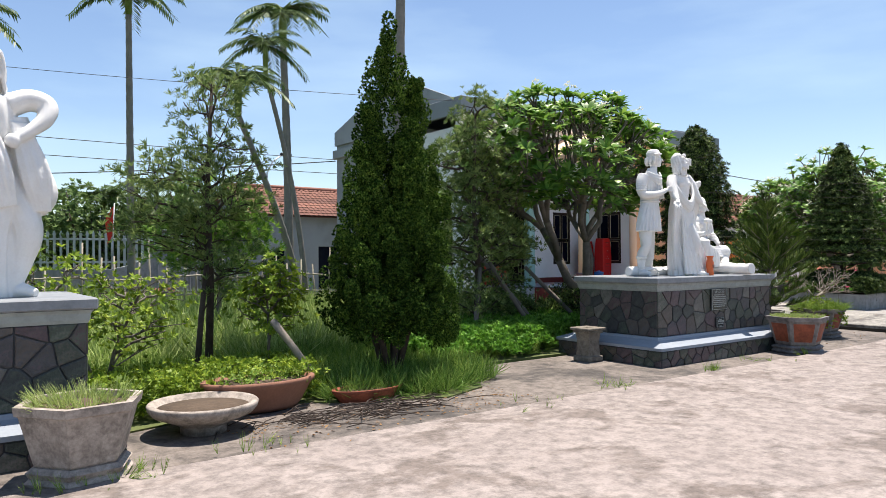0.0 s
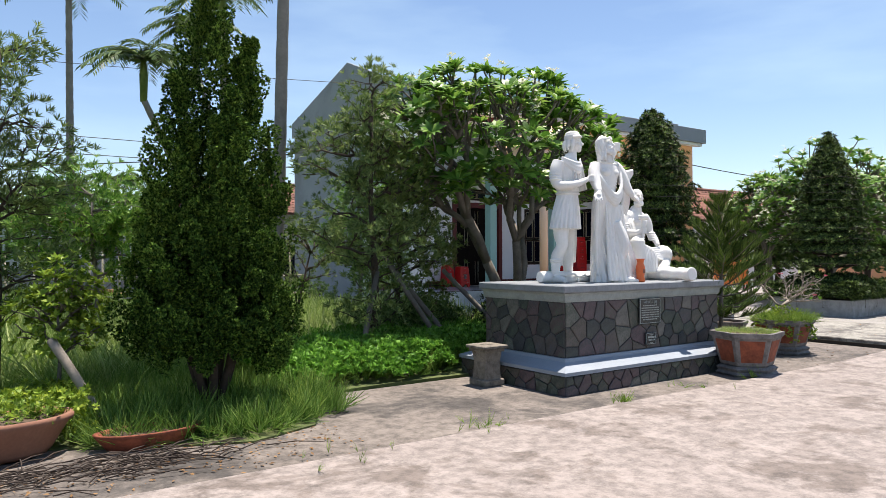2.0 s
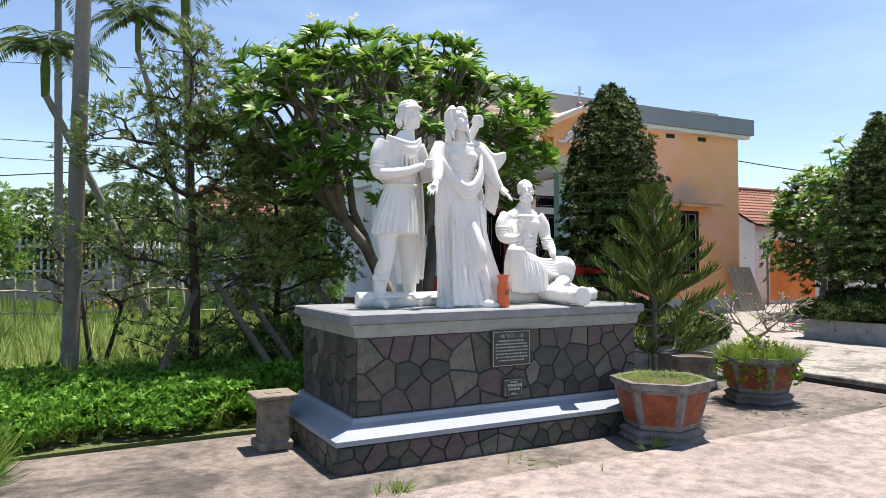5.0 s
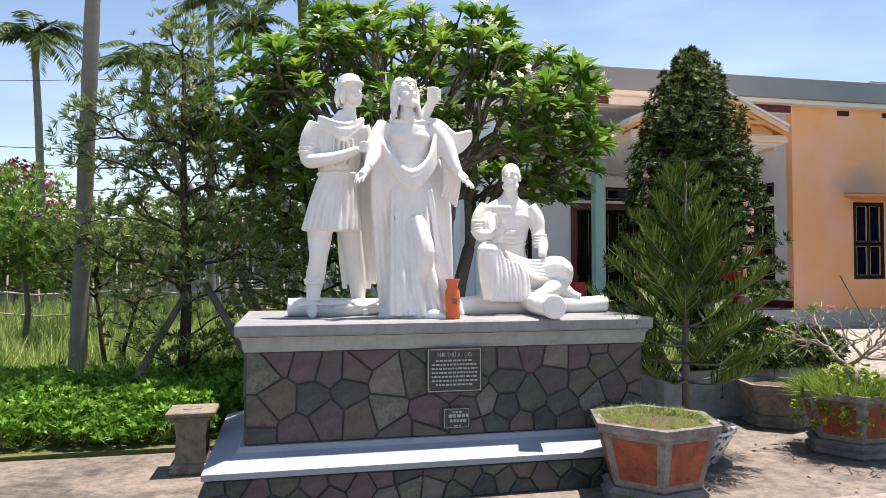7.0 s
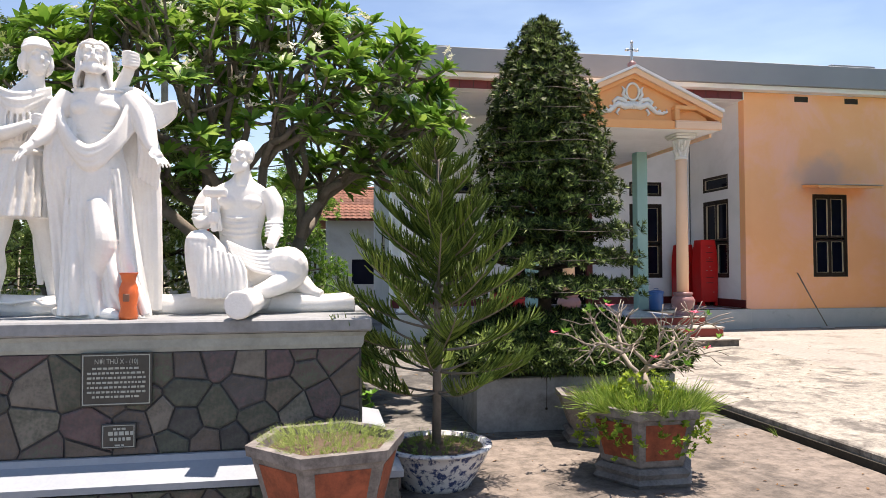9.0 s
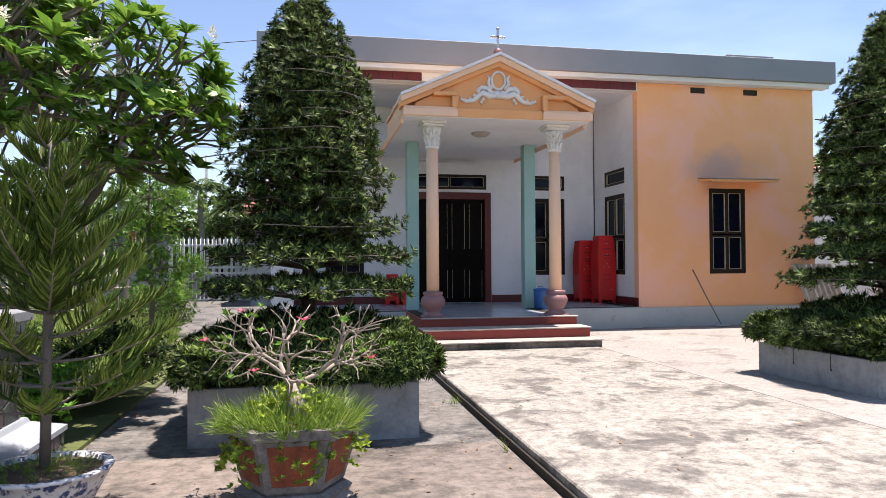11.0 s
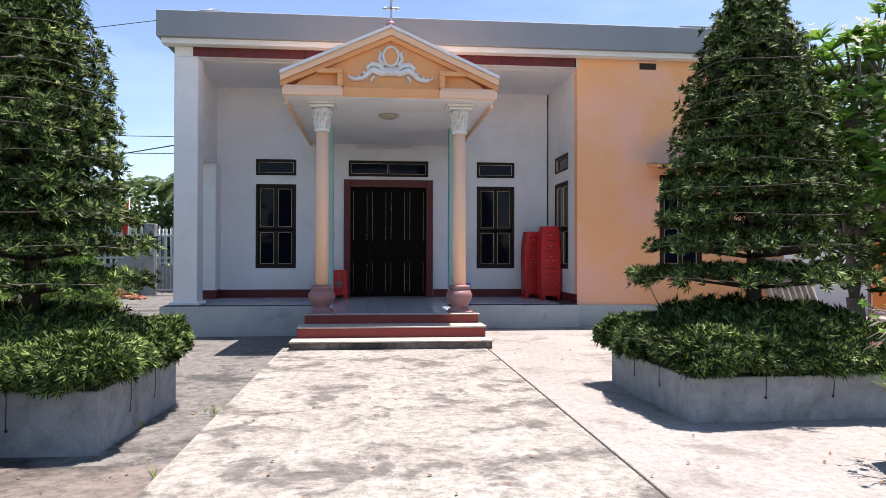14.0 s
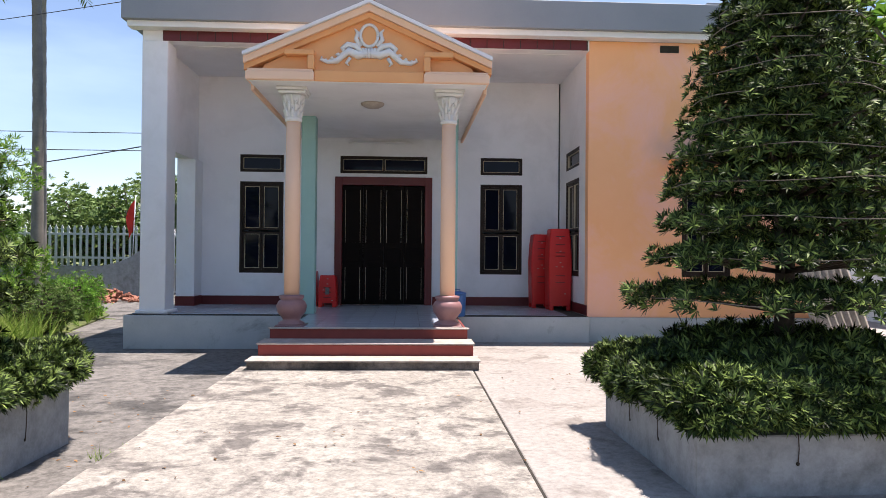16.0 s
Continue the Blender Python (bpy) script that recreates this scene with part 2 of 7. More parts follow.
yellow_leaf = leafy("yellow_green_leaf", (0.10, 0.17, 0.02), (0.18, 0.28, 0.03), (0.34, 0.42, 0.05), 0.45, 0.3)
grass_leaf = leafy("grass_blade", (0.09, 0.17, 0.025), (0.19, 0.31, 0.05), (0.38, 0.47, 0.12), 0.5, 0.3)
tallgrass_leaf = leafy("tall_grass_blade", (0.18, 0.27, 0.06), (0.34, 0.44, 0.12), (0.55, 0.60, 0.25), 0.55, 0.35)
fringe_leaf = leafy("deep_green_grass_blade", (0.05, 0.11, 0.018), (0.11, 0.215, 0.035), (0.26, 0.37, 0.09), 0.5, 0.28)
palm_leaf = leafy("palm_leaflet", (0.03, 0.06, 0.02), (0.065, 0.115, 0.035), (0.14, 0.19, 0.07), 0.4, 0.2)
dry_leaf = leafy("dry_leaf", (0.10, 0.055, 0.025), (0.20, 0.11, 0.05), (0.32, 0.19, 0.09), 0.8, 0.1)
far_leaf = leafy("distant_foliage", (0.05, 0.09, 0.025), (0.1, 0.17, 0.045), (0.18, 0.26, 0.08), 0.6, 0.2)
petal_mat = material("white_petal", [(0.2, (0.75, 0.72, 0.58)), (0.8, (0.85, 0.83, 0.75))], 0.6, 4, 20, 0.0, translucent=0.2)
pink_mat = material("pink_petal", [(0.2, (0.55, 0.05, 0.12)), (0.8, (0.70, 0.12, 0.2))], 0.6, 4, 20, 0.0, translucent=0.2)
rooftile_mat = material("red_clay_tile", [(0.1, (0.12, 0.055, 0.042)), (0.9, (0.32, 0.14, 0.095))], 0.85, 1.2, 20, 0.3, spread=0.5)
metal_mat = material("galvanised_metal", [(0.2, (0.42, 0.44, 0.46)), (0.8, (0.52, 0.54, 0.56))], 0.45, 4, 40, 0.03, metal=0.6)
wire_mat = material("black_cable", [(0.2, (0.015, 0.015, 0.017)), (0.8, (0.03, 0.03, 0.03))], 0.6, 3, 30, 0.0)
fence_mat = material("weathered_bamboo", [(0.2, (0.22, 0.19, 0.14)), (0.8, (0.42, 0.38, 0.30))], 0.8, 5, 40, 0.2)
fencegreen_mat = material("pale_green_fence_paint", [(0.2, (0.40, 0.46, 0.44)), (0.8, (0.54, 0.58, 0.56))], 0.7, 4, 40, 0.1)
brick_mat = material("broken_red_brick", [(0.1, (0.22, 0.08, 0.05)), (0.9, (0.46, 0.22, 0.15))], 0.9, 6, 40, 0.4, spread=0.5)
tarp_mat = material("orange_tarpaulin", [(0.2, (0.66, 0.16, 0.03)), (0.8, (0.78, 0.25, 0.06))], 0.5, 2, 30, 0.1)
flag_mat = material("red_flag_cloth", [(0.2, (0.55, 0.02, 0.015)), (0.8, (0.65, 0.04, 0.02))], 0.7, 3, 30, 0.02)

def soot(m, centre, size, colour):
    """A soft sooty patch with a ragged edge round a point of the wall."""
    N, L = m.node_tree.nodes, m.node_tree.links
    bsdf = N["Principled BSDF"]
    src = bsdf.inputs["Base Color"].links[0].from_socket
    co = N.new("ShaderNodeTexCoord")
    nz = N.new("ShaderNodeTexNoise")
    nz.inputs["Scale"].default_value, nz.inputs["Detail"].default_value = 1.6, 6
    L.new(co.outputs["Object"], nz.inputs["Vector"])
    ad = N.new("ShaderNodeVectorMath")
    ad.operation = "MULTIPLY_ADD"
    ad.inputs[1].default_value = (0.9, 0.9, 0.9)
    L.new(nz.outputs["Color"], ad.inputs[0])
    L.new(co.outputs["Object"], ad.inputs[2])
    mp = N.new("ShaderNodeMapping")
    mp.vector_type = "TEXTURE"
    mp.inputs["Location"].default_value = [c + 0.45 for c in centre]
    mp.inputs["Scale"].default_value = size
    L.new(ad.outputs[0], mp.inputs["Vector"])
    ln = N.new("ShaderNodeVectorMath")
    ln.operation = "LENGTH"
    L.new(mp.outputs[0], ln.inputs[0])
    mr = N.new("ShaderNodeMapRange")
    mr.interpolation_type = "SMOOTHSTEP"
    mr.inputs[1].default_value, mr.inputs[2].default_value, mr.inputs[3].default_value, mr.inputs[4].default_value = 0.25, 1.0, 0.75, 0.0
    L.new(ln.outputs["Value"], mr.inputs[0])
    mx = N.new("ShaderNodeMix")
    mx.data_type = "RGBA"
    L.new(mr.outputs[0], mx.inputs[0])
    L.new(src, mx.inputs[6])
    mx.inputs[7].default_value = (*colour, 1)
    L.new(mx.outputs[2], bsdf.inputs["Base Color"])


soot(orange_wall, (23.3, 16.65, 3.65), (1.15, 2.5, 0.7), (0.55, 0.36, 0.30))

# ---- mesh builders ----
class Shape:
    """Collects pieces of one mesh."""

    def __init__(self):
        self.v, self.f, self.s = [], [], []

    def add(self, verts, faces, smooth=False):
        n = len(self.v)
        self.v.extend([tuple(p) for p in verts])
        self.f.extend([tuple(i + n for i in fc) for fc in faces])
        self.s.extend([smooth] * len(faces))
        return self

    def box(self, lo, hi, b=0.008, m=None):
        c = [(lo[i] + hi[i]) / 2 for i in range(3)]
        h = [abs(hi[i] - lo[i]) / 2 for i in range(3)]
        b = min(b, *(0.45 * x for x in h))
        vs, idx = [], {}
        for sx in (-1, 1):
            for sy in (-1, 1):
                for sz in (-1, 1):
                    s = (sx, sy, sz)
                    for a in range(3):
                        idx[s, a] = len(vs)
                        vs.append(Vector([c[i] + s[i] * (h[i] - (0 if i == a else b)) for i in range(3)]))
        fs = []
        for a in range(3):
            o, p = (a + 1) % 3, (a + 2) % 3
            for sg in (-1, 1):
                q = []
                for u, w in ((-1, -1), (1, -1), (1, 1), (-1, 1)):
                    s = [0, 0, 0]
                    s[a], s[o], s[p] = sg, u, w
                    q.append(idx[tuple(s), a])
                fs.append(q if sg > 0 else q[::-1])
            for u in (-1, 1):
                for w in (-1, 1):
                    s1, s2 = [0, 0, 0], [0, 0, 0]
                    s1[o], s1[p], s1[a] = u, w, -1
                    s2[o], s2[p], s2[a] = u, w, 1
                    q = [idx[tuple(s1), o], idx[tuple(s2), o], idx[tuple(s2), p], idx[tuple(s1), p]]
                    fs.append(q if u * w < 0 else q[::-1])
        for sx in (-1, 1):
            for sy in (-1, 1):
                for sz in (-1, 1):
                    q = [idx[(sx, sy, sz), a] for a in range(3)]
                    fs.append(q if sx * sy * sz > 0 else q[::-1])
        if m is not None:
            vs = [m @ p for p in vs]
        return self.add(vs, fs)

    def lathe(self, prof, centre=(0, 0, 0), n=24, smooth=True, turn=0.0, squash=1.0):
        vs, fs = [], []
        k = len(prof)
        for i in range(n):
            a = 2 * math.pi * i / n + turn
            for r, z in prof:
                vs.append((centre[0] + r * math.cos(a), centre[1] + r * squash * math.sin(a), centre[2] + z))
        for i in range(n):
            j = (i + 1) % n
            for q in range(k - 1):
                fs.append((i * k + q, j * k + q, j * k + q + 1, i * k + q + 1))
        fs.append(tuple(i * k for i in range(n))[::-1])
        fs.append(tuple(i * k + k - 1 for i in range(n)))
        return self.add(vs, fs, smooth)

    def tube(self, pts, radii, n=7, smooth=True):
        pts = [Vector(p) for p in pts]
        if isinstance(radii, (int, float)):
            radii = [radii] * len(pts)
        vs, fs = [], []
        side = None
        for i, p in enumerate(pts):
            d = (pts[min(i + 1, len(pts) - 1)] - pts[max(i - 1, 0)])
            d = d.normalized() if d.length > 1e-9 else Vector((0, 0, 1))
            if side is None:
                side = d.orthogonal().normalized()
            side = (side - d * side.dot(d))
            side = side.normalized() if side.length > 1e-6 else d.orthogonal().normalized()
            up = d.cross(side)
            for j in range(n):
                a = 2 * math.pi * j / n
                vs.append(p + (side * math.cos(a) + up * math.sin(a)) * radii[i])
        for i in range(len(pts) - 1):
            for j in range(n):
                k = (j + 1) % n
                fs.append((i * n + j, i * n + k, (i + 1) * n + k, (i + 1) * n + j))
        fs.append(tuple(range(n))[::-1])
        fs.append(tuple((len(pts) - 1) * n + j for j in range(n)))
        return self.add(vs, fs, smooth)

    def prism(self, poly, lo, hi, axis="y", top=None):
        """A polygon in the plane across axis, from lo to hi; top: the polygon at hi."""
        def place(p, d):
            return {"y": (p[0], d, p[1]), "x": (d, p[0], p[1]), "z": (p[0], p[1], d)}[axis]
        n = len(poly)
        vs = [place(p, lo) for p in poly] + [place(p, hi) for p in (top or poly)]
        fs = [tuple(range(n))[::-1], tuple(range(n, 2 * n))] + [(i, (i + 1) % n, n + (i + 1) % n, n + i) for i in range(n)]
        return self.add(vs, fs)

    def loft(self, rings, smooth=True):
        n = len(rings[0])
        vs = [p for r in rings for p in r]
        fs = [(i * n + j, i * n + (j + 1) % n, (i + 1) * n + (j + 1) % n, (i + 1) * n + j) for i in range(len(rings) - 1) for j in range(n)]
        fs += [tuple(range(n))[::-1], tuple((len(rings) - 1) * n + j for j in range(n))]
        return self.add(vs, fs, smooth)

    def mesh(self, name, mat):
        me = bpy.data.meshes.new(name)
        me.from_pydata([tuple(p) for p in self.v], [], self.f)
        me.polygons.foreach_set("use_smooth", self.s)
        bm = bmesh.new()
        bm.from_mesh(me)
        bmesh.ops.recalc_face_normals(bm, faces=bm.faces)
        bm.to_mesh(me)
        bm.free()
        me.materials.append(mat)
        return me


def part(name, shape, mat, parent=None, label=""):
    ob = new(name, shape.mesh(name, mat) if isinstance(shape, Shape) else shape)
    if parent is not None:
        ob.parent = parent
    return tagged(ob, label)


def thing(name, label, category, group="", at=(0, 0, 0)):
    e = new(name)
    e.empty_display_size = 0.1
    e.location = at
    return tagged(e, label, category, group)


def setting(name, shape, mat, label, category):
    return tagged(part(name, shape, mat), label, category, "", "structure")


def quads(name, verts, faces, mat):
    """A mesh of four-cornered faces straight from arrays."""
    me = bpy.data.meshes.new(name)
    verts, faces = np.asarray(verts, dtype=np.float32), np.asarray(faces, dtype=np.int32)
    me.vertices.add(len(verts))
    me.vertices.foreach_set("co", verts.ravel())
    me.loops.add(faces.size)
    me.loops.foreach_set("vertex_index", faces.ravel())
    me.polygons.add(len(faces))
    me.polygons.foreach_set("loop_start", np.arange(0, faces.size, 4, dtype=np.int32))
    me.update(calc_edges=True)
    me.materials.append(mat)
    return me


def strew(template, frames):
    """Copies of a leaf template (verts, faces) laid at many frames (n, 3, 4), joined into arrays."""
    tv, tf = template
    fr = np.asarray(frames, dtype=np.float64)
    v = np.einsum("nij,kj->nki", fr[:, :, :3], tv) + fr[:, None, :, 3]
    f = tf[None] + (np.arange(len(fr)) * len(tv))[:, None, None]
    return v.reshape(-1, 3), f.reshape(-1, 4)


def frames_at(pos, ydir, up, size, rng, twist=0.3):
    """Frames whose y runs along ydir, with z near up, at scale size."""
    pos, y = np.asarray(pos, float), np.asarray(ydir, float)
    y = y / np.maximum(np.linalg.norm(y, axis=1, keepdims=True), 1e-9)
    u = np.asarray(up, float) + rng.normal(0, twist, y.shape)
    x = np.cross(y, u)
    x = x / np.maximum(np.linalg.norm(x, axis=1, keepdims=True), 1e-9)
    z = np.cross(x, y)
    s = np.asarray(size, float).reshape(-1, 1)
    return np.stack([x * s, y * s, z * s, pos], axis=2)


LEAF = (np.array([(0, 0, 0), (0.22, 0.45, 0.05), (0, 1, -0.06), (-0.22, 0.45, 0.05)]), np.array([(0, 1, 2, 3)]))
NARROW = (np.array([(0, 0, 0), (0.085, 0.5, 0.02), (0, 1, -0.05), (-0.085, 0.5, 0.02)]), np.array([(0, 1, 2, 3)]))
BLADE = (np.array([(-0.013, 0, 0), (0.013, 0, 0), (0.012, 0.55, 0.06), (-0.012, 0.55, 0.06), (0.004, 1, 0.28), (-0.004, 1, 0.28)]), np.array([(0, 1, 2, 3), (3, 2, 4, 5)]))
LONGLEAF = (np.array([(-0.03, 0, 0), (0.03, 0, 0), (0.15, 0.6, 0.05), (-0.15, 0.6, 0.05), (0.012, 1, -0.12), (-0.012, 1, -0.12)]), np.array([(0, 1, 2, 3), (3, 2, 4, 5)]))


ROPE = (np.array([(-0.018, 0, 0), (0.018, 0, 0), (0.028, 0.4, 0.03), (-0.028, 0.4, 0.03), (0.025, 0.75, 0.12), (-0.025, 0.75, 0.12), (0.008, 1, 0.26), (-0.008, 1, 0.26),
                  (0, 0, -0.018), (0, 0, 0.018), (0, 0.4, 0.058), (0, 0.4, 0.002), (0, 0.74, 0.145), (0, 0.76, 0.095), (0, 0.98, 0.27), (0, 1.01, 0.25)]),
        np.array([(0, 1, 2, 3), (3, 2, 4, 5), (5, 4, 6, 7), (8, 9, 10, 11), (11, 10, 12, 13), (13, 12, 14, 15)]))


def bundle(leaf, n, seed, spread=1.0, lift=0.35, length=(0.7, 1.0)):
    """A rosette of n leaves round the y axis, one unit across."""
    rng = np.random.default_rng(seed)
    a = np.arange(n) * 2.399
    out = np.stack([np.cos(a) * spread, lift + rng.uniform(-0.3, 0.5, n) * (1 - lift * 0.5), np.sin(a) * spread], axis=1)
    fr = frames_at(np.zeros((n, 3)), out, np.tile((0, 1.0, 0), (n, 1)), rng.uniform(*length, n), rng, 0.15)
    return strew(leaf, fr)


def foliage(name, sets, mat, parent=None, label=""):
    """One mesh of leaves from several (template, frames)."""
    vs, fs, n = [], [], 0
    for tpl, fr in sets:
        if len(fr) == 0:
            continue
        v, f = strew(tpl, fr)
        vs.append(v)
        fs.append(f + n)
        n += len(v)
    ob = new(name, quads(name, np.concatenate(vs), np.concatenate(fs), mat))
    if parent is not None:
        ob.parent = parent
    return tagged(ob, label)

# ---- ground ----
setting("ground", Shape().add([(-900, -900, -0.22), (900, -900, -0.22), (900, 900, -0.22), (-900, 900, -0.22)], [(0, 1, 2, 3)]), ground_mat, "flat rough green ground reaching to the horizon", "ground")
yard = Shape()
xs = (-25.0, 5.0, 13.0, 16.5, 30.0, 60.0)
zs = (-0.10, -0.10, -0.09, 0.0, 0.0, 0.0)
vs = []
for x, z in zip(xs, zs):
    vs += [(x, -25, z), (x, 5.385, z), (x, 5.385, -0.4), (x, -25, -0.4)]
fs = [(4 * i + k, 4 * i + (k + 1) % 4, 4 * i + 4 + (k + 1) % 4, 4 * i + 4 + k) for i in range(len(xs) - 1) for k in range(4)] + [(0, 1, 2, 3), (20, 21, 22, 23)]
setting("yard", yard.add(vs, fs), yard_mat, "sunlit pale stained concrete yard", "pavement")
setting("strip_front", Shape().box((-25, 5.40, -0.4), (15.55, 7.80, -0.125), 0.01), strip_mat, "darker weathered concrete strip before the garden", "pavement")
setting("strip_side", Shape().box((11.9, 7.80, -0.4), (15.55, 15.2, -0.13), 0.003), side_mat, "weathered concrete strip beside the raised path", "pavement")
setting("strip_back", Shape().prism([(11.9, 15.2), (15.55, 15.2), (15.55, 40), (4.5, 40), (4.5, 34), (6.3, 29), (9.9, 23), (11.0, 17.6)], -0.4, -0.134, "z"), side_mat, "grey concrete drive along the house", "pavement")
setting("path_slab", Shape().box((15.58, 5.40, -0.4), (18.82, 13.6, 0.0), 0.012), slab_mat, "raised pale concrete path slab with dark stains", "pavement")
setting("forecourt", Shape().box((18.835, 5.40, -0.4), (60, 40, -0.004), 0.01), court_mat, "bright concrete forecourt beside the path", "pavement")
setting("joint_filler", Shape().box((15.55, 5.38, -0.4), (15.585, 13.3, -0.06), 0.002).box((-25, 5.383, -0.4), (15.55, 5.402, -0.112), 0.002).box((18.818, 5.4, -0.4), (18.838, 13.4, -0.006), 0.002), joint_mat, "dark dirty joints between the concrete slabs", "joint")
garden = Shape()
garden.prism([(-60, 7.78), (5.9, 7.78), (7.0, 7.86), (8.3, 7.84), (11.9, 7.86), (11.9, 15.2), (11.0, 17.6), (9.9, 23), (6.3, 29), (4.5, 34), (4.5, 60), (-60, 60)], -0.4, -0.095, "z")
setting("garden_bed", garden, soil_mat, "overgrown green garden soil", "ground")
bed = Shape()
bed.prism([(-25, 6.95), (0.9, 6.9), (1.5, 6.75), (2.4, 7.0), (3.2, 7.05), (3.9, 6.6), (4.7, 6.25), (5.4, 6.5), (5.75, 7.2), (5.9, 7.79), (-25, 7.79)], -0.3, -0.108, "z")
setting("garden_edge", bed, soil_mat, "ragged front edge of the garden soil", "ground")

# ---- house ----
PF = 0.47
house = thing("house", "white and orange single-storey parish house with a grey parapet", "house", at=(19, 19, 0))
house["kind"] = "structure"


def hp(name, shape, mat, label="", parent=None):
    ob = part(name, shape, mat, parent or house, label)
    if parent is None:
        ob.matrix_parent_inverse = Matrix.Translation((-19, -19, 0))
    return ob


def wall_holes(s, x0, x1, z0, z1, y0, y1, holes):
    """A wall along x with rectangular holes (xa, xb, za, zb), as butted blocks."""
    cuts = sorted({x0, x1, *(h[0] for h in holes), *(h[1] for h in holes)})
    for a, b in zip(cuts, cuts[1:]):
        hs = sorted([h for h in holes if h[0] <= a + 1e-6 and h[1] >= b - 1e-6], key=lambda h: h[2])
        z = z0
        for h in hs:
            if h[2] > z:
                s.box((a, y0, z), (b, y1, h[2]), 0)
            z = h[3]
        if z1 > z:
            s.box((a, y0, z), (b, y1, z1), 0)
    return s


WINS = [(14.24, 15.18), (19.5, 20.43)]
holes = [(16.30, 18.43, PF, 3.28), (16.41, 18.32, 3.36, 3.74)]
for a, b in WINS:
    holes += [(a, b, 1.16, 3.15), (a, b, 3.36, 3.74)]
hp("wall", wall_holes(Shape(), 13.06, 21.24, -0.2, 5.75, 19.15, 19.37, holes), white_wall, "white plaster wall behind the porch")
hp("wall", wall_holes(Shape(), 21.27, 25.85, 0.44, 5.62, 16.65, 16.87, [(23.06, 24.0, 1.2, 3.2)]), orange_wall, "orange painted front wall")
s = Shape()
s.box((21.27, 16.872, 0.44), (21.47, 17.35, 5.62), 0).box((21.27, 18.5, 0.44), (21.47, 19.15, 5.62), 0).box((21.27, 17.35, 0.44), (21.47, 18.5, 1.18), 0).box((21.27, 17.35, 3.76), (21.47, 18.5, 5.62), 0).box((21.27, 17.35, 3.14), (21.47, 18.5, 3.38), 0)
hp("wall", s, white_wall, "white return wall of the porch")
hp("wall", Shape().box((25.65, 16.872, 0), (25.85, 24.3, 5.62), 0).box((13.06, 24.3, -0.2), (25.85, 24.5, 6.3), 0), grey_wall, "plain rear and side wall")
hp("plinth", Shape().box((21.255, 16.58, -0.1), (25.92, 16.86, 0.44), 0.01), grey_base, "grey painted plinth")
hp("plinth", Shape().box((12.86, 16.42, -0.3), (21.25, 19.15, PF - 0.012), 0.006), grey_base, "grey porch platform")
# west side
s = Shape()
s.box((13.06, 19.372, -0.2), (13.28, 20.6, 6.2), 0).box((13.06, 21.5, -0.2), (13.28, 24.298, 6.2), 0).box((13.06, 20.6, 2.9), (13.28, 21.5, 6.2), 0).box((13.06, 20.6, -0.2), (13.28, 21.5, 1.3), 0)
hp("wall", s, grey_wall, "pale grey west wall")
s = Shape()
s.prism([(16.66, 5.8), (24.5, 5.8), (24.5, 6.32), (20.2, 7.62), (16.66, 6.2)], 12.96, 13.052, "x")
hp("gable", s, grey_wall, "grey rendered gable end")
hp("gable_band", Shape().box((12.9, 19.3, 5.3), (13.055, 24.56, 5.62), 0.01), grey_wall, "grey band under the gable")
hp("porch_side", Shape().box((13.06, 17.1, 3.56), (13.34, 19.148, 5.43), 0.0), white_wall, "white side wall over the porch opening")
hp("porch_post", Shape().box((13.06, 16.62, PF), (13.52, 17.1, 5.43), 0.012).box((13.0, 16.56, PF - 0.004), (13.58, 17.16, PF + 0.07), 0.02), white_wall, "white square corner post")
hp("porch_post", Shape().box((13.06, 18.62, PF + 0.2), (13.44, 19.148, 3.56), 0.01), white_wall, "white pilaster")
hp("skirting", Shape().box((13.05, 18.61, PF - 0.005), (13.45, 19.14, PF + 0.2), 0.003).box((13.45, 19.125, PF), (16.28, 19.152, PF + 0.19), 0.003).box((18.45, 19.125, PF), (21.268, 19.152, PF + 0.19), 0.003).box((21.245, 16.66, PF), (21.272, 19.12, PF + 0.19), 0.003), maroon_mat, "maroon tiled skirting")
# beam, ceiling, fascia
hp("beam", Shape().box((13.06, 16.64, 5.43), (21.27, 16.90, 5.72), 0.0), white_wall, "white beam over the porch")
tile_band = hp("tile_band", Shape().box((13.42, 16.632, 5.435), (16.25, 16.641, 5.636), 0.001).box((18.40, 16.632, 5.435), (21.24, 16.641, 5.636), 0.001), joint_mat, "maroon tile band")
mt = Shape().box((-0.149, -0.004, -0.1), (0.149, 0.004, 0.1), 0.002).mesh("tile", maroon_mat)
for x0, n in ((13.42, 9), (18.40, 9)):
    for i in range(n):
        o = part("tile", mt, None, tile_band)
        o.location = (x0 + 0.158 + 0.3133 * i, 16.629, 5.536)
hp("ceiling", Shape().box((13.34, 16.9, 5.42), (21.27, 19.15, 5.50), 0), white_wall, "white porch ceiling")
hp("soffit", Shape().box((12.87, 16.40, 5.62), (26.12, 16.645, 5.73), 0.006), white_wall, "white eaves board")
hp("fascia", Shape().box((12.80, 16.30, 5.725), (26.22, 16.42, 6.24), 0.01).box((12.80, 16.42, 5.725), (12.93, 19.6, 6.24), 0.01).box((26.1, 16.42, 5.725), (26.22, 19.6, 6.24), 0.01), grey_fascia, "grey concrete parapet fascia")
roof_part = hp("roof", Shape().prism([(16.43, 6.02), (20.2, 7.15), (24.7, 6.12), (24.7, 6.22), (20.2, 7.25), (16.43, 6.12)], 13.06, 26.1, "x").box((12.96, 16.6, 6.205), (13.06, 16.9, 6.25), 0.002), grey_fascia, "grey sheet roof")
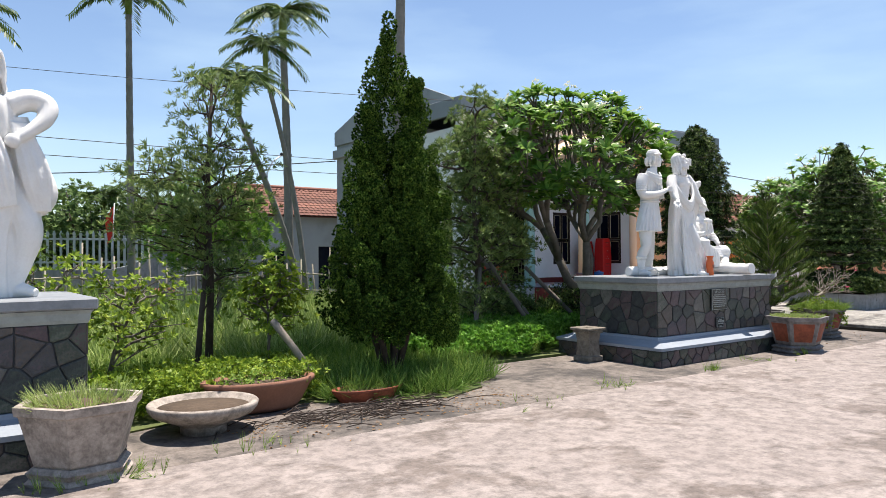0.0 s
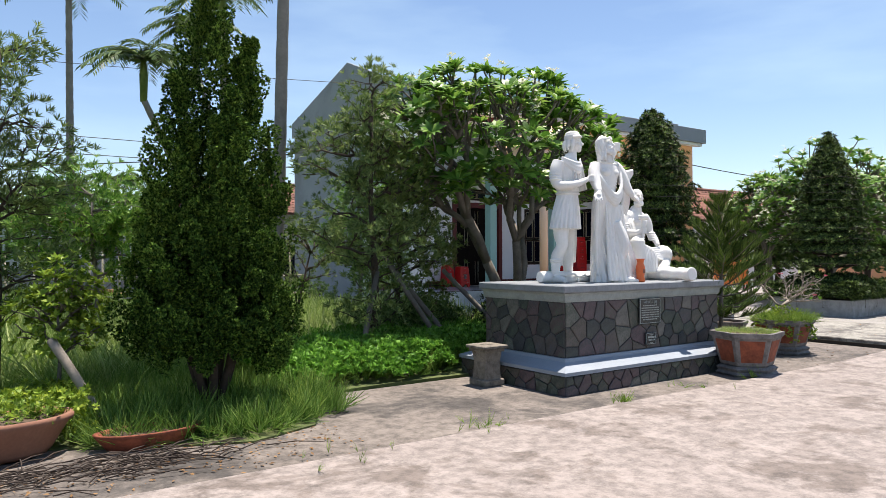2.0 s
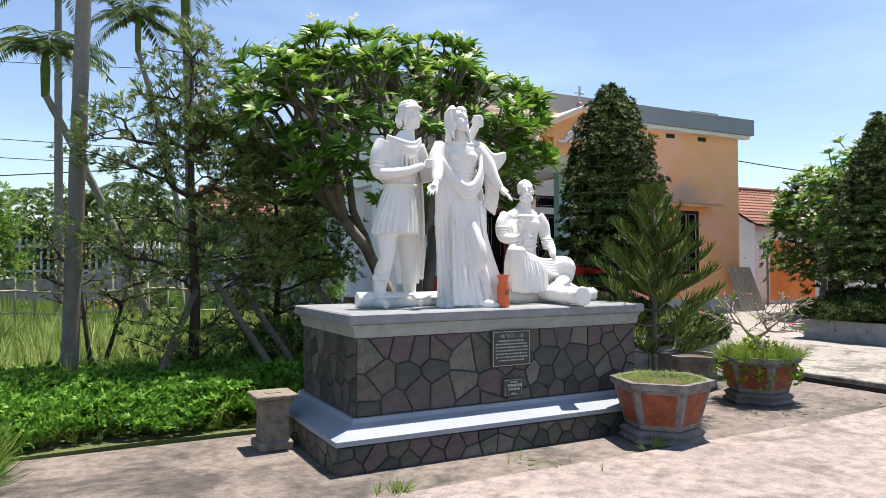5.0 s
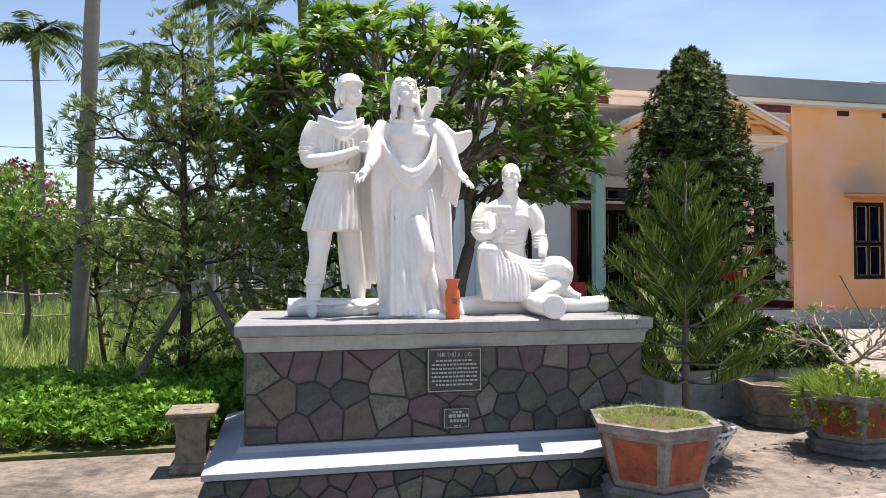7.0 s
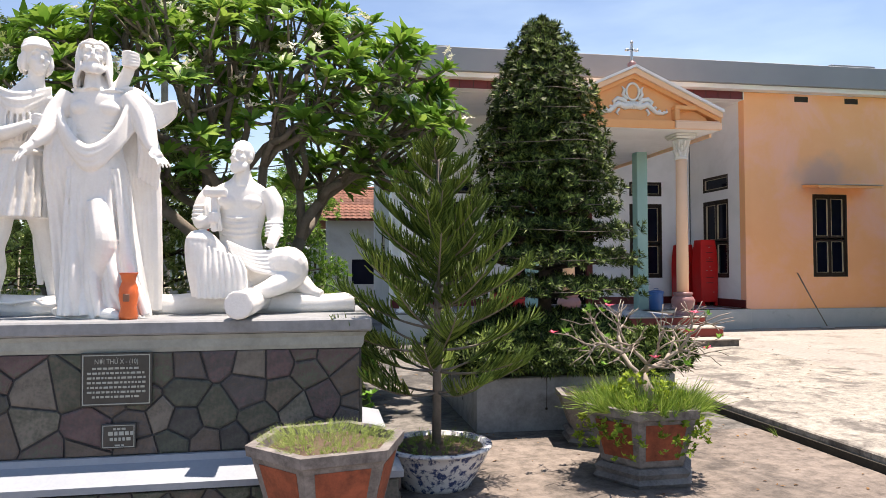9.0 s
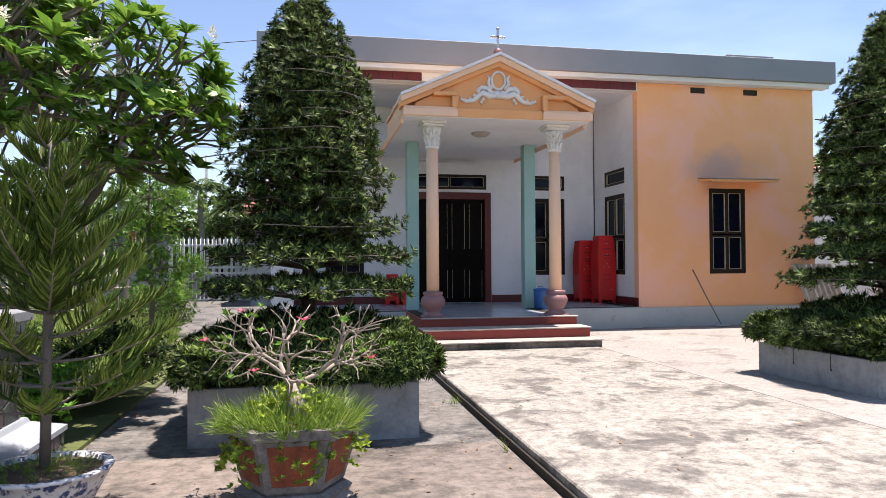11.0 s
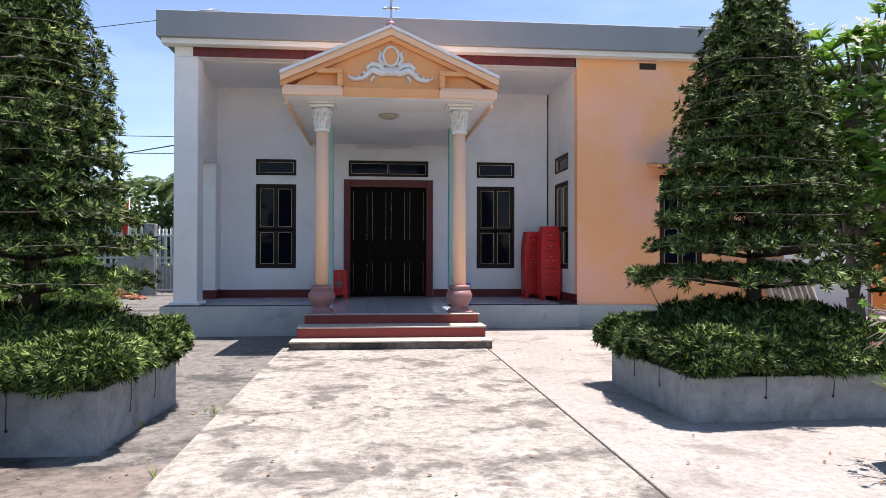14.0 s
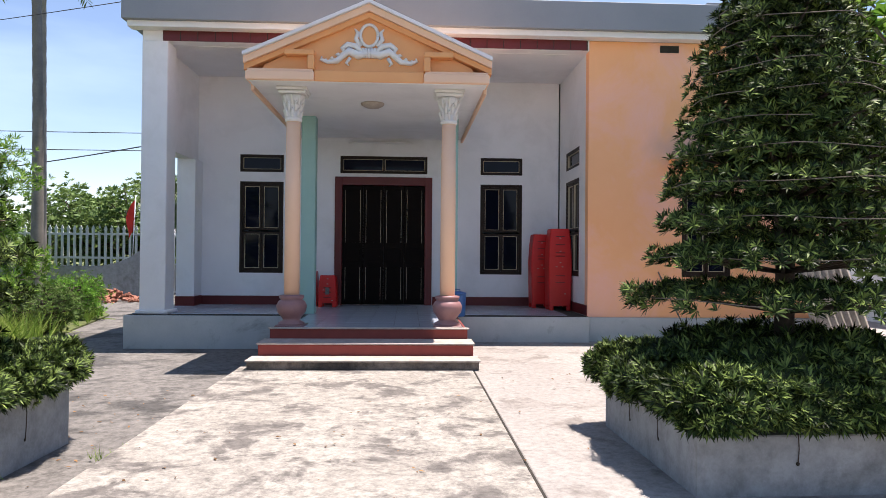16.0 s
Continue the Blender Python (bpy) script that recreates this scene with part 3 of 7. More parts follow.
for x0, x1, z in ((13.6, 14.1, 6.28), (23.4, 24.6, 6.3)):
    part("roof_sheet", Shape().box((x0, 16.36, 6.245), (x1, 17.4, z), 0.006), grey_fascia, roof_part)
# vents
for x in (22.62, 23.99):
    v = hp("vent", Shape().box((x, 16.636, 5.43), (x + 0.36, 16.66, 5.56), 0.003), joint_mat, "dark slot vent")
# glazing


def window(x0, x1, z0, z1, y, kind, turn=0.0, at=None):
    """A dark framed casement with cream lines: two leaves, or a fixed transom."""
    w, h = x1 - x0, z1 - z0
    base = at or Vector((x0, y, z0))
    top = new("window")
    top.parent = house
    top.matrix_parent_inverse = Matrix.Translation((-19, -19, 0))
    top.matrix_basis = Matrix.Translation(base) @ pose(0, 0, 0, 0, 0, turn)
    f = 0.06 if kind == "casement" else 0.04
    b0 = 0.045 if kind == "casement" else 0.022
    part("frame", Shape().box((0, -0.02, 0), (f, 0.08, h), 0.004).box((w - f, -0.02, 0), (w, 0.08, h), 0.004).box((f, -0.02, h - f), (w - f, 0.08, h), 0.004).box((f, -0.02, 0), (w - f, 0.08, f), 0.004), frame_mat, top)
    cols = 2 if kind != "transom" else (2 if w > 1.4 else 1)
    rows = [(f, h * 0.46 - 0.02), (h * 0.46 + 0.02, h - f)] if kind == "casement" else [(f, h - f)]
    cw = (w - 2 * f) / cols
    for c in range(cols):
        xa = f + c * cw
        sash, line = Shape(), Shape()
        for za, zb in rows:
            part("pane", Shape().box((xa + b0 - 0.01, 0.035, za + b0 - 0.01), (xa + cw - b0 + 0.01, 0.045, zb - b0 + 0.01), 0.001), glass_mat, top)
            sash.box((xa + 0.003, 0.0, za), (xa + b0, 0.06, zb), 0.004).box((xa + cw - b0, 0.0, za), (xa + cw - 0.003, 0.06, zb), 0.004).box((xa + b0, 0.0, zb - b0), (xa + cw - b0, 0.06, zb), 0.004).box((xa + b0, 0.0, za), (xa + cw - b0, 0.06, za + b0), 0.004)
            a, b, d, e = xa + b0 + 0.002, xa + cw - b0 - 0.002, za + b0 + 0.002, zb - b0 - 0.002
            line.box((a, -0.003, d), (a + 0.009, 0.05, e), 0.001).box((b - 0.009, -0.003, d), (b, 0.05, e), 0.001).box((a, -0.003, e - 0.009), (b, 0.05, e), 0.001).box((a, -0.003, d), (b, 0.05, d + 0.009), 0.001)
        part("sash", sash, frame_mat, top)
        part("glazing_bead", line, line_mat, top, "cream glazing bead")
    return top


for a, b in WINS:
    window(a, b, 1.16, 3.15, 19.17, "casement")
    window(a, b, 3.36, 3.74, 19.17, "transom")
window(16.41, 18.32, 3.36, 3.74, 19.17, "transom")
window(23.06, 24.0, 1.2, 3.2, 16.67, "casement")
window(0, 1.15, 0, 1.96, 0, "casement", -90, Vector((21.29, 18.5, 1.18)))
window(0, 1.15, 0, 0.38, 0, "transom", -90, Vector((21.29, 18.5, 3.38)))
window(0, 0.9, 0, 1.6, 0, "casement", -90, Vector((13.08, 21.5, 1.3)))
s = Shape().prism([(16.66, 3.42), (16.66, 3.36), (16.10, 3.30), (16.10, 3.36)], 22.8, 24.5, "x")
hp("canopy_top", Shape().prism([(16.655, 3.425), (16.655, 3.445), (16.08, 3.385), (16.08, 3.365)], 22.78, 24.52, "x"), tread_mat, "weathered white canopy top")
hp("canopy", s, orange_trim, "orange concrete canopy over the window")
# door
door = new("door")
door.parent = house
door.matrix_parent_inverse = Matrix.Translation((-19, -19, 0))
part("door_frame", Shape().box((16.30, 19.11, PF), (16.46, 19.33, 3.28), 0.006).box((18.27, 19.11, PF), (18.43, 19.33, 3.28), 0.006).box((16.46, 19.11, 3.10), (18.27, 19.33, 3.28), 0.006), maroon_mat, door, "maroon tiled door surround")
for i in range(4):
    a = 16.463 + 0.451 * i
    leaf = part("door_leaf", Shape().box((a + 0.003, 19.22, PF + 0.01), (a + 0.448, 19.265, 3.09), 0.004), darkwood_mat, door)
    for za, zb in ((PF + 0.12, 1.30), (1.42, 1.72), (1.84, 3.0)):
        part("panel", Shape().box((a + 0.07, 19.208, za), (a + 0.38, 19.222, zb), 0.01), darkwood_mat, leaf)
        if za > 1.8 or za < 1:
            part("bead", Shape().box((a + 0.060, 19.205, za), (a + 0.067, 19.224, zb), 0.001).box((a + 0.384, 19.205, za), (a + 0.391, 19.224, zb), 0.001), line_mat, leaf, "cream door bead")
door.matrix_basis = Matrix.Identity(4)

# porch floor tiles
floor_part = tagged(part("porch_floor", Shape().box((12.9, 16.46, PF - 0.014), (21.24, 19.14, PF - 0.004), 0.0).box((15.9, 14.30, PF - 0.014), (18.78, 16.46, PF - 0.004), 0.0), joint_mat), "pale grey glazed tile porch floor", "floor", "", "structure")
tm = Shape().box((-0.198, -0.198, -0.004), (0.198, 0.198, 0.004), 0.002).mesh("tile", porchtile_mat)
for i in range(21):
    for j in range(12):
        x, y = 13.1 + 0.4 * i, 14.50 + 0.4 * j
        if (y > 16.6 and x < 21.1) or (y <= 16.6 and 16.0 < x < 18.7):
            o = part("tile", tm, None, floor_part)
            o.location = (x, y, PF)
# steps
steps = tagged(new("steps"), "red painted porch steps with pale tile treads", "steps", "", "structure")
part("landing", Shape().box((15.86, 14.26, -0.1), (18.82, 16.43, PF - 0.016), 0.006), redstep_mat, steps)
part("step", Shape().box((15.80, 13.72, -0.1), (18.86, 14.26, 0.285), 0.006), redstep_mat, steps)
part("step", Shape().box((15.74, 13.28, -0.1), (18.90, 13.72, 0.105), 0.006), strip_mat, steps, "lowest grey stained step")
part("tread", Shape().box((15.78, 13.69, 0.289), (18.88, 14.25, 0.315), 0.006), tread_mat, steps)
part("tread", Shape().box((15.72, 13.25, 0.109), (18.92, 13.71, 0.135), 0.006), tread_mat, steps)
part("tread", Shape().box((15.84, 14.22, PF - 0.012), (18.84, 14.34, PF + 0.008), 0.006), tread_mat, steps)

# portico
portico = thing("portico", "orange gabled portico with a cross on white columns", "portico", at=(17.3, 15.5, PF))
portico["kind"] = "structure"
PX0, PX1, PY = 15.50, 19.10, 14.10


def pp(name, shape, mat, label="", parent=None):
    ob = part(name, shape, mat, parent or portico, label)
    if parent is None:
        ob.matrix_parent_inverse = Matrix.Translation((-17.3, -15.5, -PF))
    return ob


mid = (PX0 + PX1) / 2
pp("soffit", Shape().box((PX0 + 0.03, PY + 0.03, 4.13), (PX1 - 0.03, 19.148, 4.22), 0.01), white_wall, "white portico ceiling")
pp("roof_slab", Shape().prism([(PX0, 4.20), (PX1, 4.20), (PX1, 4.46), (mid, 5.27), (PX0, 4.46)], PY + 0.30, 16.63, "y"), pink_trim, "pale orange roof block")
pp("pediment", Shape().prism([(PX0 + 0.2, 4.30), (PX1 - 0.2, 4.30), (PX1 - 0.25, 4.40), (mid, 5.16), (PX0 + 0.25, 4.40)], PY + 0.12, PY + 0.32, "y"), orange_trim, "orange tympanum")
pp("cornice", Shape().box((16.50, PY, 4.14), (18.12, PY + 0.34, 4.30), 0.008), orange_trim, "orange bottom cornice")
for x0, x1 in ((PX0, 16.50), (18.12, PX1)):
    pp("cornice", Shape().box((x0, PY - 0.05, 4.14), (x1, PY + 0.34, 4.27), 0.01).box((x0 + 0.02, PY - 0.02, 4.272), (x1 - 0.02, PY + 0.33, 4.31), 0.006), pink_trim, "pale orange corner cornice")
    inner = x1 if x0 == PX0 else x0
    d = -1 if x0 == PX0 else 1
    pp("scroll", Shape().box((min(inner, inner + d * 0.1), PY - 0.03, 4.31), (max(inner, inner + d * 0.1), PY + 0.2, 4.52), 0.01).box((min(inner, inner + d * 0.44), PY - 0.03, 4.522), (max(inner, inner + d * 0.44), PY + 0.2, 4.60), 0.01), orange_trim, "orange broken moulding")
for sx in (-1, 1):
    e, ap = (PX0 - 0.04 if sx < 0 else PX1 + 0.04), mid
    for k, (zo, th, yo, mt2) in enumerate(((0.0, 0.10, 0.0, pink_trim), (0.104, 0.05, -0.06, white_wall), (-0.084, 0.08, 0.06, orange_trim))):
        pp("raking_cornice", Shape().prism([(e, 4.38 + zo), (ap, 5.20 + zo), (ap, 5.20 + zo + th), (e, 4.38 + zo + th)], PY - 0.02 + yo, PY + 0.34, "y"), mt2, "pale orange raking cornice")
    pp("roof_plane", Shape().prism([(e, 4.46), (ap, 5.29), (ap, 5.345), (e, 4.515)], PY + 0.345, 16.62, "y"), pink_trim, "sloping portico roof")
for xe in (PX0 + 0.0, PX1 - 0.05):
    pp("edge_board", Shape().box((xe, PY + 0.34, 4.06), (xe + 0.05, 19.14, 4.20), 0.006), pink_trim, "pale orange edge board")
cross = pp("cross", Shape().box((mid - 0.02, PY + 0.1, 5.40), (mid + 0.02, PY + 0.14, 5.83), 0.006).box((mid - 0.11, PY + 0.1, 5.66), (mid + 0.11, PY + 0.14, 5.70), 0.006).lathe([(0.03, 0), (0.035, 0.02), (0.03, 0.04)], (mid - 0.11, PY + 0.12, 5.66), 8).lathe([(0.03, 0), (0.035, 0.02), (0.03, 0.04)], (mid + 0.11, PY + 0.12, 5.66), 8).lathe([(0.025, 0), (0.035, 0.025), (0.02, 0.05)], (mid, PY + 0.12, 5.81), 8), metal_mat, "grey metal cross")
pp("finial", Shape().lathe([(0.10, 5.28), (0.10, 5.32), (0.06, 5.34), (0.085, 5.38), (0.085, 5.42), (0.03, 5.47)], (mid, PY + 0.12, 0), 16), mauve_mat, "mauve finial ball")
# white relief: ring and curling scrolls
rl = Shape()
ry = PY + 0.10
rl.tube([(mid + 0.13 * math.cos(a), ry, 4.86 + 0.165 * math.sin(a)) for a in [i * math.pi / 10 for i in range(21)]], 0.024, 6)
for sx in (-1, 1):
    rl.tube([(mid + sx * x, ry, z) for x, z in ((0.02, 4.60), (0.16, 4.56), (0.30, 4.62), (0.38, 4.56), (0.48, 4.47), (0.62, 4.45), (0.72, 4.49), (0.70, 4.53))], [0.05, 0.065, 0.06, 0.05, 0.045, 0.035, 0.025, 0.012], 7)
    rl.tube([(mid + sx * x, ry, z) for x, z in ((0.10, 4.60), (0.20, 4.70), (0.32, 4.72), (0.40, 4.66), (0.36, 4.59), (0.29, 4.60))], [0.03, 0.045, 0.045, 0.04, 0.03, 0.02], 7)
    rl.tube([(mid + sx * x, ry, z) for x, z in ((0.12, 4.70), (0.20, 4.80), (0.17, 4.90), (0.22, 4.96))], [0.035, 0.035, 0.03, 0.01], 7)
    rl.tube([(mid + sx * x, ry, z) for x, z in ((0.28, 4.52), (0.34, 4.44), (0.30, 4.40))], [0.03, 0.025, 0.01], 6)
    for x, z, r in ((0.46, 4.56, 0.045), (0.55, 4.50, 0.04), (0.64, 4.47, 0.03), (0.25, 4.62, 0.06)):
        rl.lathe([(0.01, -0.02), (r, 0), (0.01, 0.03)], (mid + sx * x, ry - 0.01, z), 7)
for i in range(7):
    x = mid + (i - 3) * 0.045
    rl.tube([(x, ry, 4.52), (x * 0.9 + mid * 0.1, ry - 0.01, 4.60), (x, ry, 4.67)], [0.02, 0.035, 0.02], 6)
pp("relief", rl, statue_mat, "white moulded scroll relief")
for cx in (16.12, 18.53):
    col = pp("column", Shape().lathe([(0.118, 0.90), (0.117, 2.4), (0.108, 3.68)], (cx, 14.62, 0), 24), pink_trim, "pale orange column shaft")
    part("urn_base", Shape().lathe([(0.20, PF), (0.20, PF + 0.05), (0.13, PF + 0.09), (0.15, PF + 0.13), (0.22, PF + 0.22), (0.235, PF + 0.31), (0.20, PF + 0.38), (0.165, PF + 0.40), (0.19, PF + 0.43), (0.19, PF + 0.47), (0.13, PF + 0.48)], (cx, 14.62, 0), 24).box((cx - 0.22, 14.40, PF), (cx + 0.22, 14.84, PF + 0.02), 0.004), mauve_mat, col, "mauve urn shaped base")
    cap = Shape().lathe([(0.128, 3.62), (0.135, 3.645), (0.135, 3.665), (0.112, 3.68), (0.115, 3.80), (0.14, 3.95), (0.18, 4.02)], (cx, 14.62, 0), 16).box((cx - 0.205, 14.415, 4.03), (cx + 0.205, 14.825, 4.075), 0.01).box((cx - 0.235, 14.385, 4.079), (cx + 0.235, 14.855, 4.128), 0.01)
    for row, (z0, r0, h) in enumerate(((3.68, 0.112, 0.13), (3.77, 0.118, 0.15), (3.87, 0.135, 0.14))):
        for i in range(8):
            a = (i + 0.5 * row) * math.pi / 4
            c, sn = math.cos(a), math.sin(a)
            cap.tube([(cx + r * c, 14.62 + r * sn, z) for r, z in ((r0, z0), (r0 + 0.012, z0 + 0.6 * h), (r0 + 0.04, z0 + h), (r0 + 0.052, z0 + 0.82 * h))], [0.022, 0.027, 0.02, 0.009], 5)
    part("capital", cap, statue_mat, col, "white leafy capital")
for cx in (16.06, 18.70):
    pp("post", Shape().box((cx - 0.13, 16.72, PF), (cx + 0.13, 16.98, 4.13), 0.01), teal_mat, "teal square post")
pp("ceiling_lamp", Shape().lathe([(0.20, 4.135), (0.19, 4.10), (0.12, 4.06), (0.02, 4.045)], (17.29, 15.55, 0), 20), tread_mat, "round frosted ceiling lamp")
pp("tube_lamp", Shape().box((16.60, 19.08, 4.02), (18.02, 19.14, 4.06), 0.006).tube([(16.64, 19.06, 4.04), (17.98, 19.06, 4.04)], 0.014, 8), white_wall, "fluorescent tube lamp")

# ---- pedestals with stone facing ----
def clip(poly, p, n):
    out = []
    for i, a in enumerate(poly):
        b = poly[(i + 1) % len(poly)]
        da, db = (a[0] - p[0]) * n[0] + (a[1] - p[1]) * n[1], (b[0] - p[0]) * n[0] + (b[1] - p[1]) * n[1]
        if da <= 0:
            out.append(a)
        if da * db < 0:
            t = da / (da - db)
            out.append((a[0] + t * (b[0] - a[0]), a[1] + t * (b[1] - a[1])))
    return out


def crazy_paving(w, h, cell, rng, gap=0.0065):
    """Irregular stones that fill w by h: polygons with a joint between them."""
    pts = []
    for _ in range(900):
        q = (rng.uniform(0.0, w), rng.uniform(0.0, h))
        apart = cell * rng.choice((0.62, 0.8, 1.0, 1.15))
        if all(math.hypot(q[0] - o[0], (q[1] - o[1]) * rng.uniform(0.9, 1.3)) > apart for o in pts):
            pts.append(q)
    cells = []
    for i, p in enumerate(pts):
        poly = [(0.004, 0.004), (w - 0.004, 0.004), (w - 0.004, h - 0.004), (0.004, h - 0.004)]
        for k, q in enumerate(pts):
            if k == i:
                continue
            d = math.hypot(q[0] - p[0], q[1] - p[1])
            if d > 3 * cell:
                continue
            n = ((q[0] - p[0]) / d, (q[1] - p[1]) / d)
            m = ((p[0] + q[0]) / 2 - n[0] * gap, (p[1] + q[1]) / 2 - n[1] * gap)
            poly = clip(poly, m, n)
            if len(poly) < 3:
                break
        if len(poly) >= 3:
            cells.append(poly)
    return cells


def stone_face(parent, origin, ax, out, w, h, cell, rng):
    """Stones on a face: origin its low corner, ax along, out away from the wall."""
    o, a, n = Vector(origin), Vector(ax), Vector(out)
    for poly in crazy_paving(w, h, cell, rng):
        cx, cy = sum(p[0] for p in poly) / len(poly), sum(p[1] for p in poly) / len(poly)
        proud = rng.uniform(0.012, 0.02)
        k = len(poly)
        low = [(p[0] - cx, p[1] - cy) for p in poly]
        r = max(0.03, min(math.hypot(*p) for p in low))
        vs = [a * x + Vector((0, 0, y)) - n * 0.01 for x, y in low] + [a * x + Vector((0, 0, y)) + n * (proud - 0.005) for x, y in low] + [a * x * (1 - 0.012 / r) + Vector((0, 0, y * (1 - 0.012 / r))) + n * proud for x, y in low]
        fs = [tuple(range(2 * k, 3 * k))] + [(j + m * k, (j + 1) % k + m * k, (j + 1) % k + (m + 1) * k, j + (m + 1) * k) for m in (0, 1) for j in range(k)]
        s = part("stone", Shape().add(vs, fs), stone_mat, parent)
        s.location = o + a * cx + Vector((0, 0, cy))


def pedestal(x0, x1, y0, y1, label, seed):
    """Stone faced pedestal: sloped base, body, cornice and slab; x0 to x1 is the slab's length."""
    rng = random.Random(seed)
    p = thing("pedestal", label, "pedestal", "stone pedestals in the yard")
    bx0, bx1, by0, by1 = x0 + 0.08, x1 - 0.08, y0 + 0.07, y1 - 0.07
    f = 0.24
    base = part("base", Shape().box((bx0 - f, by0 - f, -0.14), (bx1 + f, by1 + f, 0.10), 0.004), mortar_mat, p, "dark stone base course")
    ledge = Shape()
    e = f + 0.03
    ring = [[(bx0 - e, by0 - e, 0.104), (bx1 + e, by0 - e, 0.104), (bx1 + e, by1 + e, 0.104), (bx0 - e, by1 + e, 0.104)],
            [(bx0 - e, by0 - e, 0.145), (bx1 + e, by0 - e, 0.145), (bx1 + e, by1 + e, 0.145), (bx0 - e, by1 + e, 0.145)],
            [(bx0 - 0.06, by0 - 0.06, 0.225), (bx1 + 0.06, by0 - 0.06, 0.225), (bx1 + 0.06, by1 + 0.06, 0.225), (bx0 - 0.06, by1 + 0.06, 0.225)],
            [(bx0 - 0.04, by0 - 0.04, 0.262), (bx1 + 0.04, by0 - 0.04, 0.262), (bx1 + 0.04, by1 + 0.04, 0.262), (bx0 - 0.04, by1 + 0.04, 0.262)]]
    part("ledge", ledge.loft(ring, False), ledge_mat, p, "blue-grey painted sloping ledge")
    body = part("body", Shape().box((bx0, by0, 0.264), (bx1, by1, 0.92), 0.0), mortar_mat, p, "dark crazy-paved slate body")
    cor = Shape()
    rs = []
    for d, z in ((0.012, 0.921), (0.025, 0.95), (0.03, 1.0), (0.05, 1.03)):
        rs.append([(bx0 - d, by0 - d, z), (bx1 + d, by0 - d, z), (bx1 + d, by1 + d, z), (bx0 - d, by1 + d, z)])
    part("cornice", cor.loft(rs, False), cornice_mat, p, "pale green cornice")
    part("slab", Shape().box((x0, y0, 1.034), (x1, y1, 1.125), 0.012), cap_mat, p, "grey painted top slab")
    faces = (((bx0, by0, 0.264), (1, 0, 0), (0, -1, 0), bx1 - bx0, 0.656, 0.235, body), ((bx0, by1, 0.264), (0, -1, 0), (-1, 0, 0), by1 - by0, 0.656, 0.235, body), ((bx1, by0, 0.264), (0, 1, 0), (1, 0, 0), by1 - by0, 0.656, 0.24, body),
             ((bx0 - f, by0 - f, -0.13), (1, 0, 0), (0, -1, 0), bx1 - bx0 + 2 * f, 0.225, 0.22, base), ((bx0 - f, by1 + f, -0.13), (0, -1, 0), (-1, 0, 0), by1 - by0 + 2 * f, 0.225, 0.24, base), ((bx1 + f, by0 - f, -0.13), (0, 1, 0), (1, 0, 0), by1 - by0 + 2 * f, 0.225, 0.24, base))
    for o, a, n, w, h, c, owner in faces:
        stone_face(owner, o, a, n, w, h, c, rng)
    return p


ped = pedestal(8.44, 11.66, 6.24, 7.85, "dark slate pedestal with a grey slab and two plaques", 3)
ped2 = pedestal(-2.06, 1.16, 6.24, 7.85, "dark slate pedestal with reddish stones beside the planters", 8)


def lettering(name, text, x, y, z, size, parent, width=None):
    cu = bpy.data.curves.new(name, "FONT")
    cu.body, cu.size, cu.extrude, cu.align_x = text, size, 0.001, "CENTER"
    tmp = new(name + "_tmp", cu)
    bpy.context.view_layer.update()
    me = bpy.data.meshes.new_from_object(tmp)
    bpy.data.objects.remove(tmp)
    me.materials.clear()
    me.materials.append(ink_mat)
    ob = part(name, me, None, parent)
    if width:
        xs = [v.co.x for v in me.vertices]
        k = width / (max(xs) - min(xs))
        for v in me.vertices:
            v.co.x *= k
    ob.matrix_basis = pose(x, y, z, 90, 0, 0)
    return ob


rng = random.Random(5)
pl = part("plaque", Shape().box((9.82, 6.265, 0.585), (10.25, 6.285, 0.925), 0.004), plaque_mat, ped, "black granite plaque with pale lettering")
fr = Shape().box((9.832, 6.261, 0.597), (9.838, 6.266, 0.913), 0).box((10.232, 6.261, 0.597), (10.238, 6.266, 0.913), 0).box((9.838, 6.261, 0.597), (10.232, 6.266, 0.603), 0).box((9.838, 6.261, 0.907), (10.232, 6.266, 0.913), 0)
part("border", fr, ink_mat, pl)
lettering("lettering", "NƠI THỨ X - (10)", 10.035, 6.262, 0.855, 0.045, pl, 0.26)
for i in range(7):
    x = 9.86 + (0.03 if i in (0, 6) else 0)
    s = Shape()
    z = 0.820 - 0.030 * i
    while x < 10.20 - (0.03 if i in (0, 6) else 0):
        w = rng.uniform(0.010, 0.030)
        s.box((x, 6.2615, z), (min(x + w, 10.21), 6.266, z + 0.013), 0)
        x += w + 0.008
    part("text_line", s, ink_mat, pl)
pl2 = part("plaque", Shape().box((9.945, 6.265, 0.315), (10.155, 6.285, 0.475), 0.004), plaque_mat, ped, "small black granite plaque")
s = Shape().box((9.955, 6.261, 0.325), (9.959, 6.266, 0.465), 0).box((10.141, 6.261, 0.325), (10.145, 6.266, 0.465), 0).box((9.959, 6.261, 0.325), (10.141, 6.266, 0.329), 0).box((9.959, 6.261, 0.461), (10.141, 6.266, 0.465), 0)
for i, (a, b, h) in enumerate(((0.05, 0.13, 0.013), (0.02, 0.16, 0.024), (0.03, 0.15, 0.02), (0.06, 0.12, 0.01))):
    x = 9.968 + a
    z = 0.435 - 0.034 * i
    while x < 9.968 + b:
        w = rng.uniform(0.014, 0.03)
        s.box((x, 6.2612, z), (x + w, 6.2662, z + h), 0)
        x += w + 0.008
part("text_line", s, ink_mat, pl2)


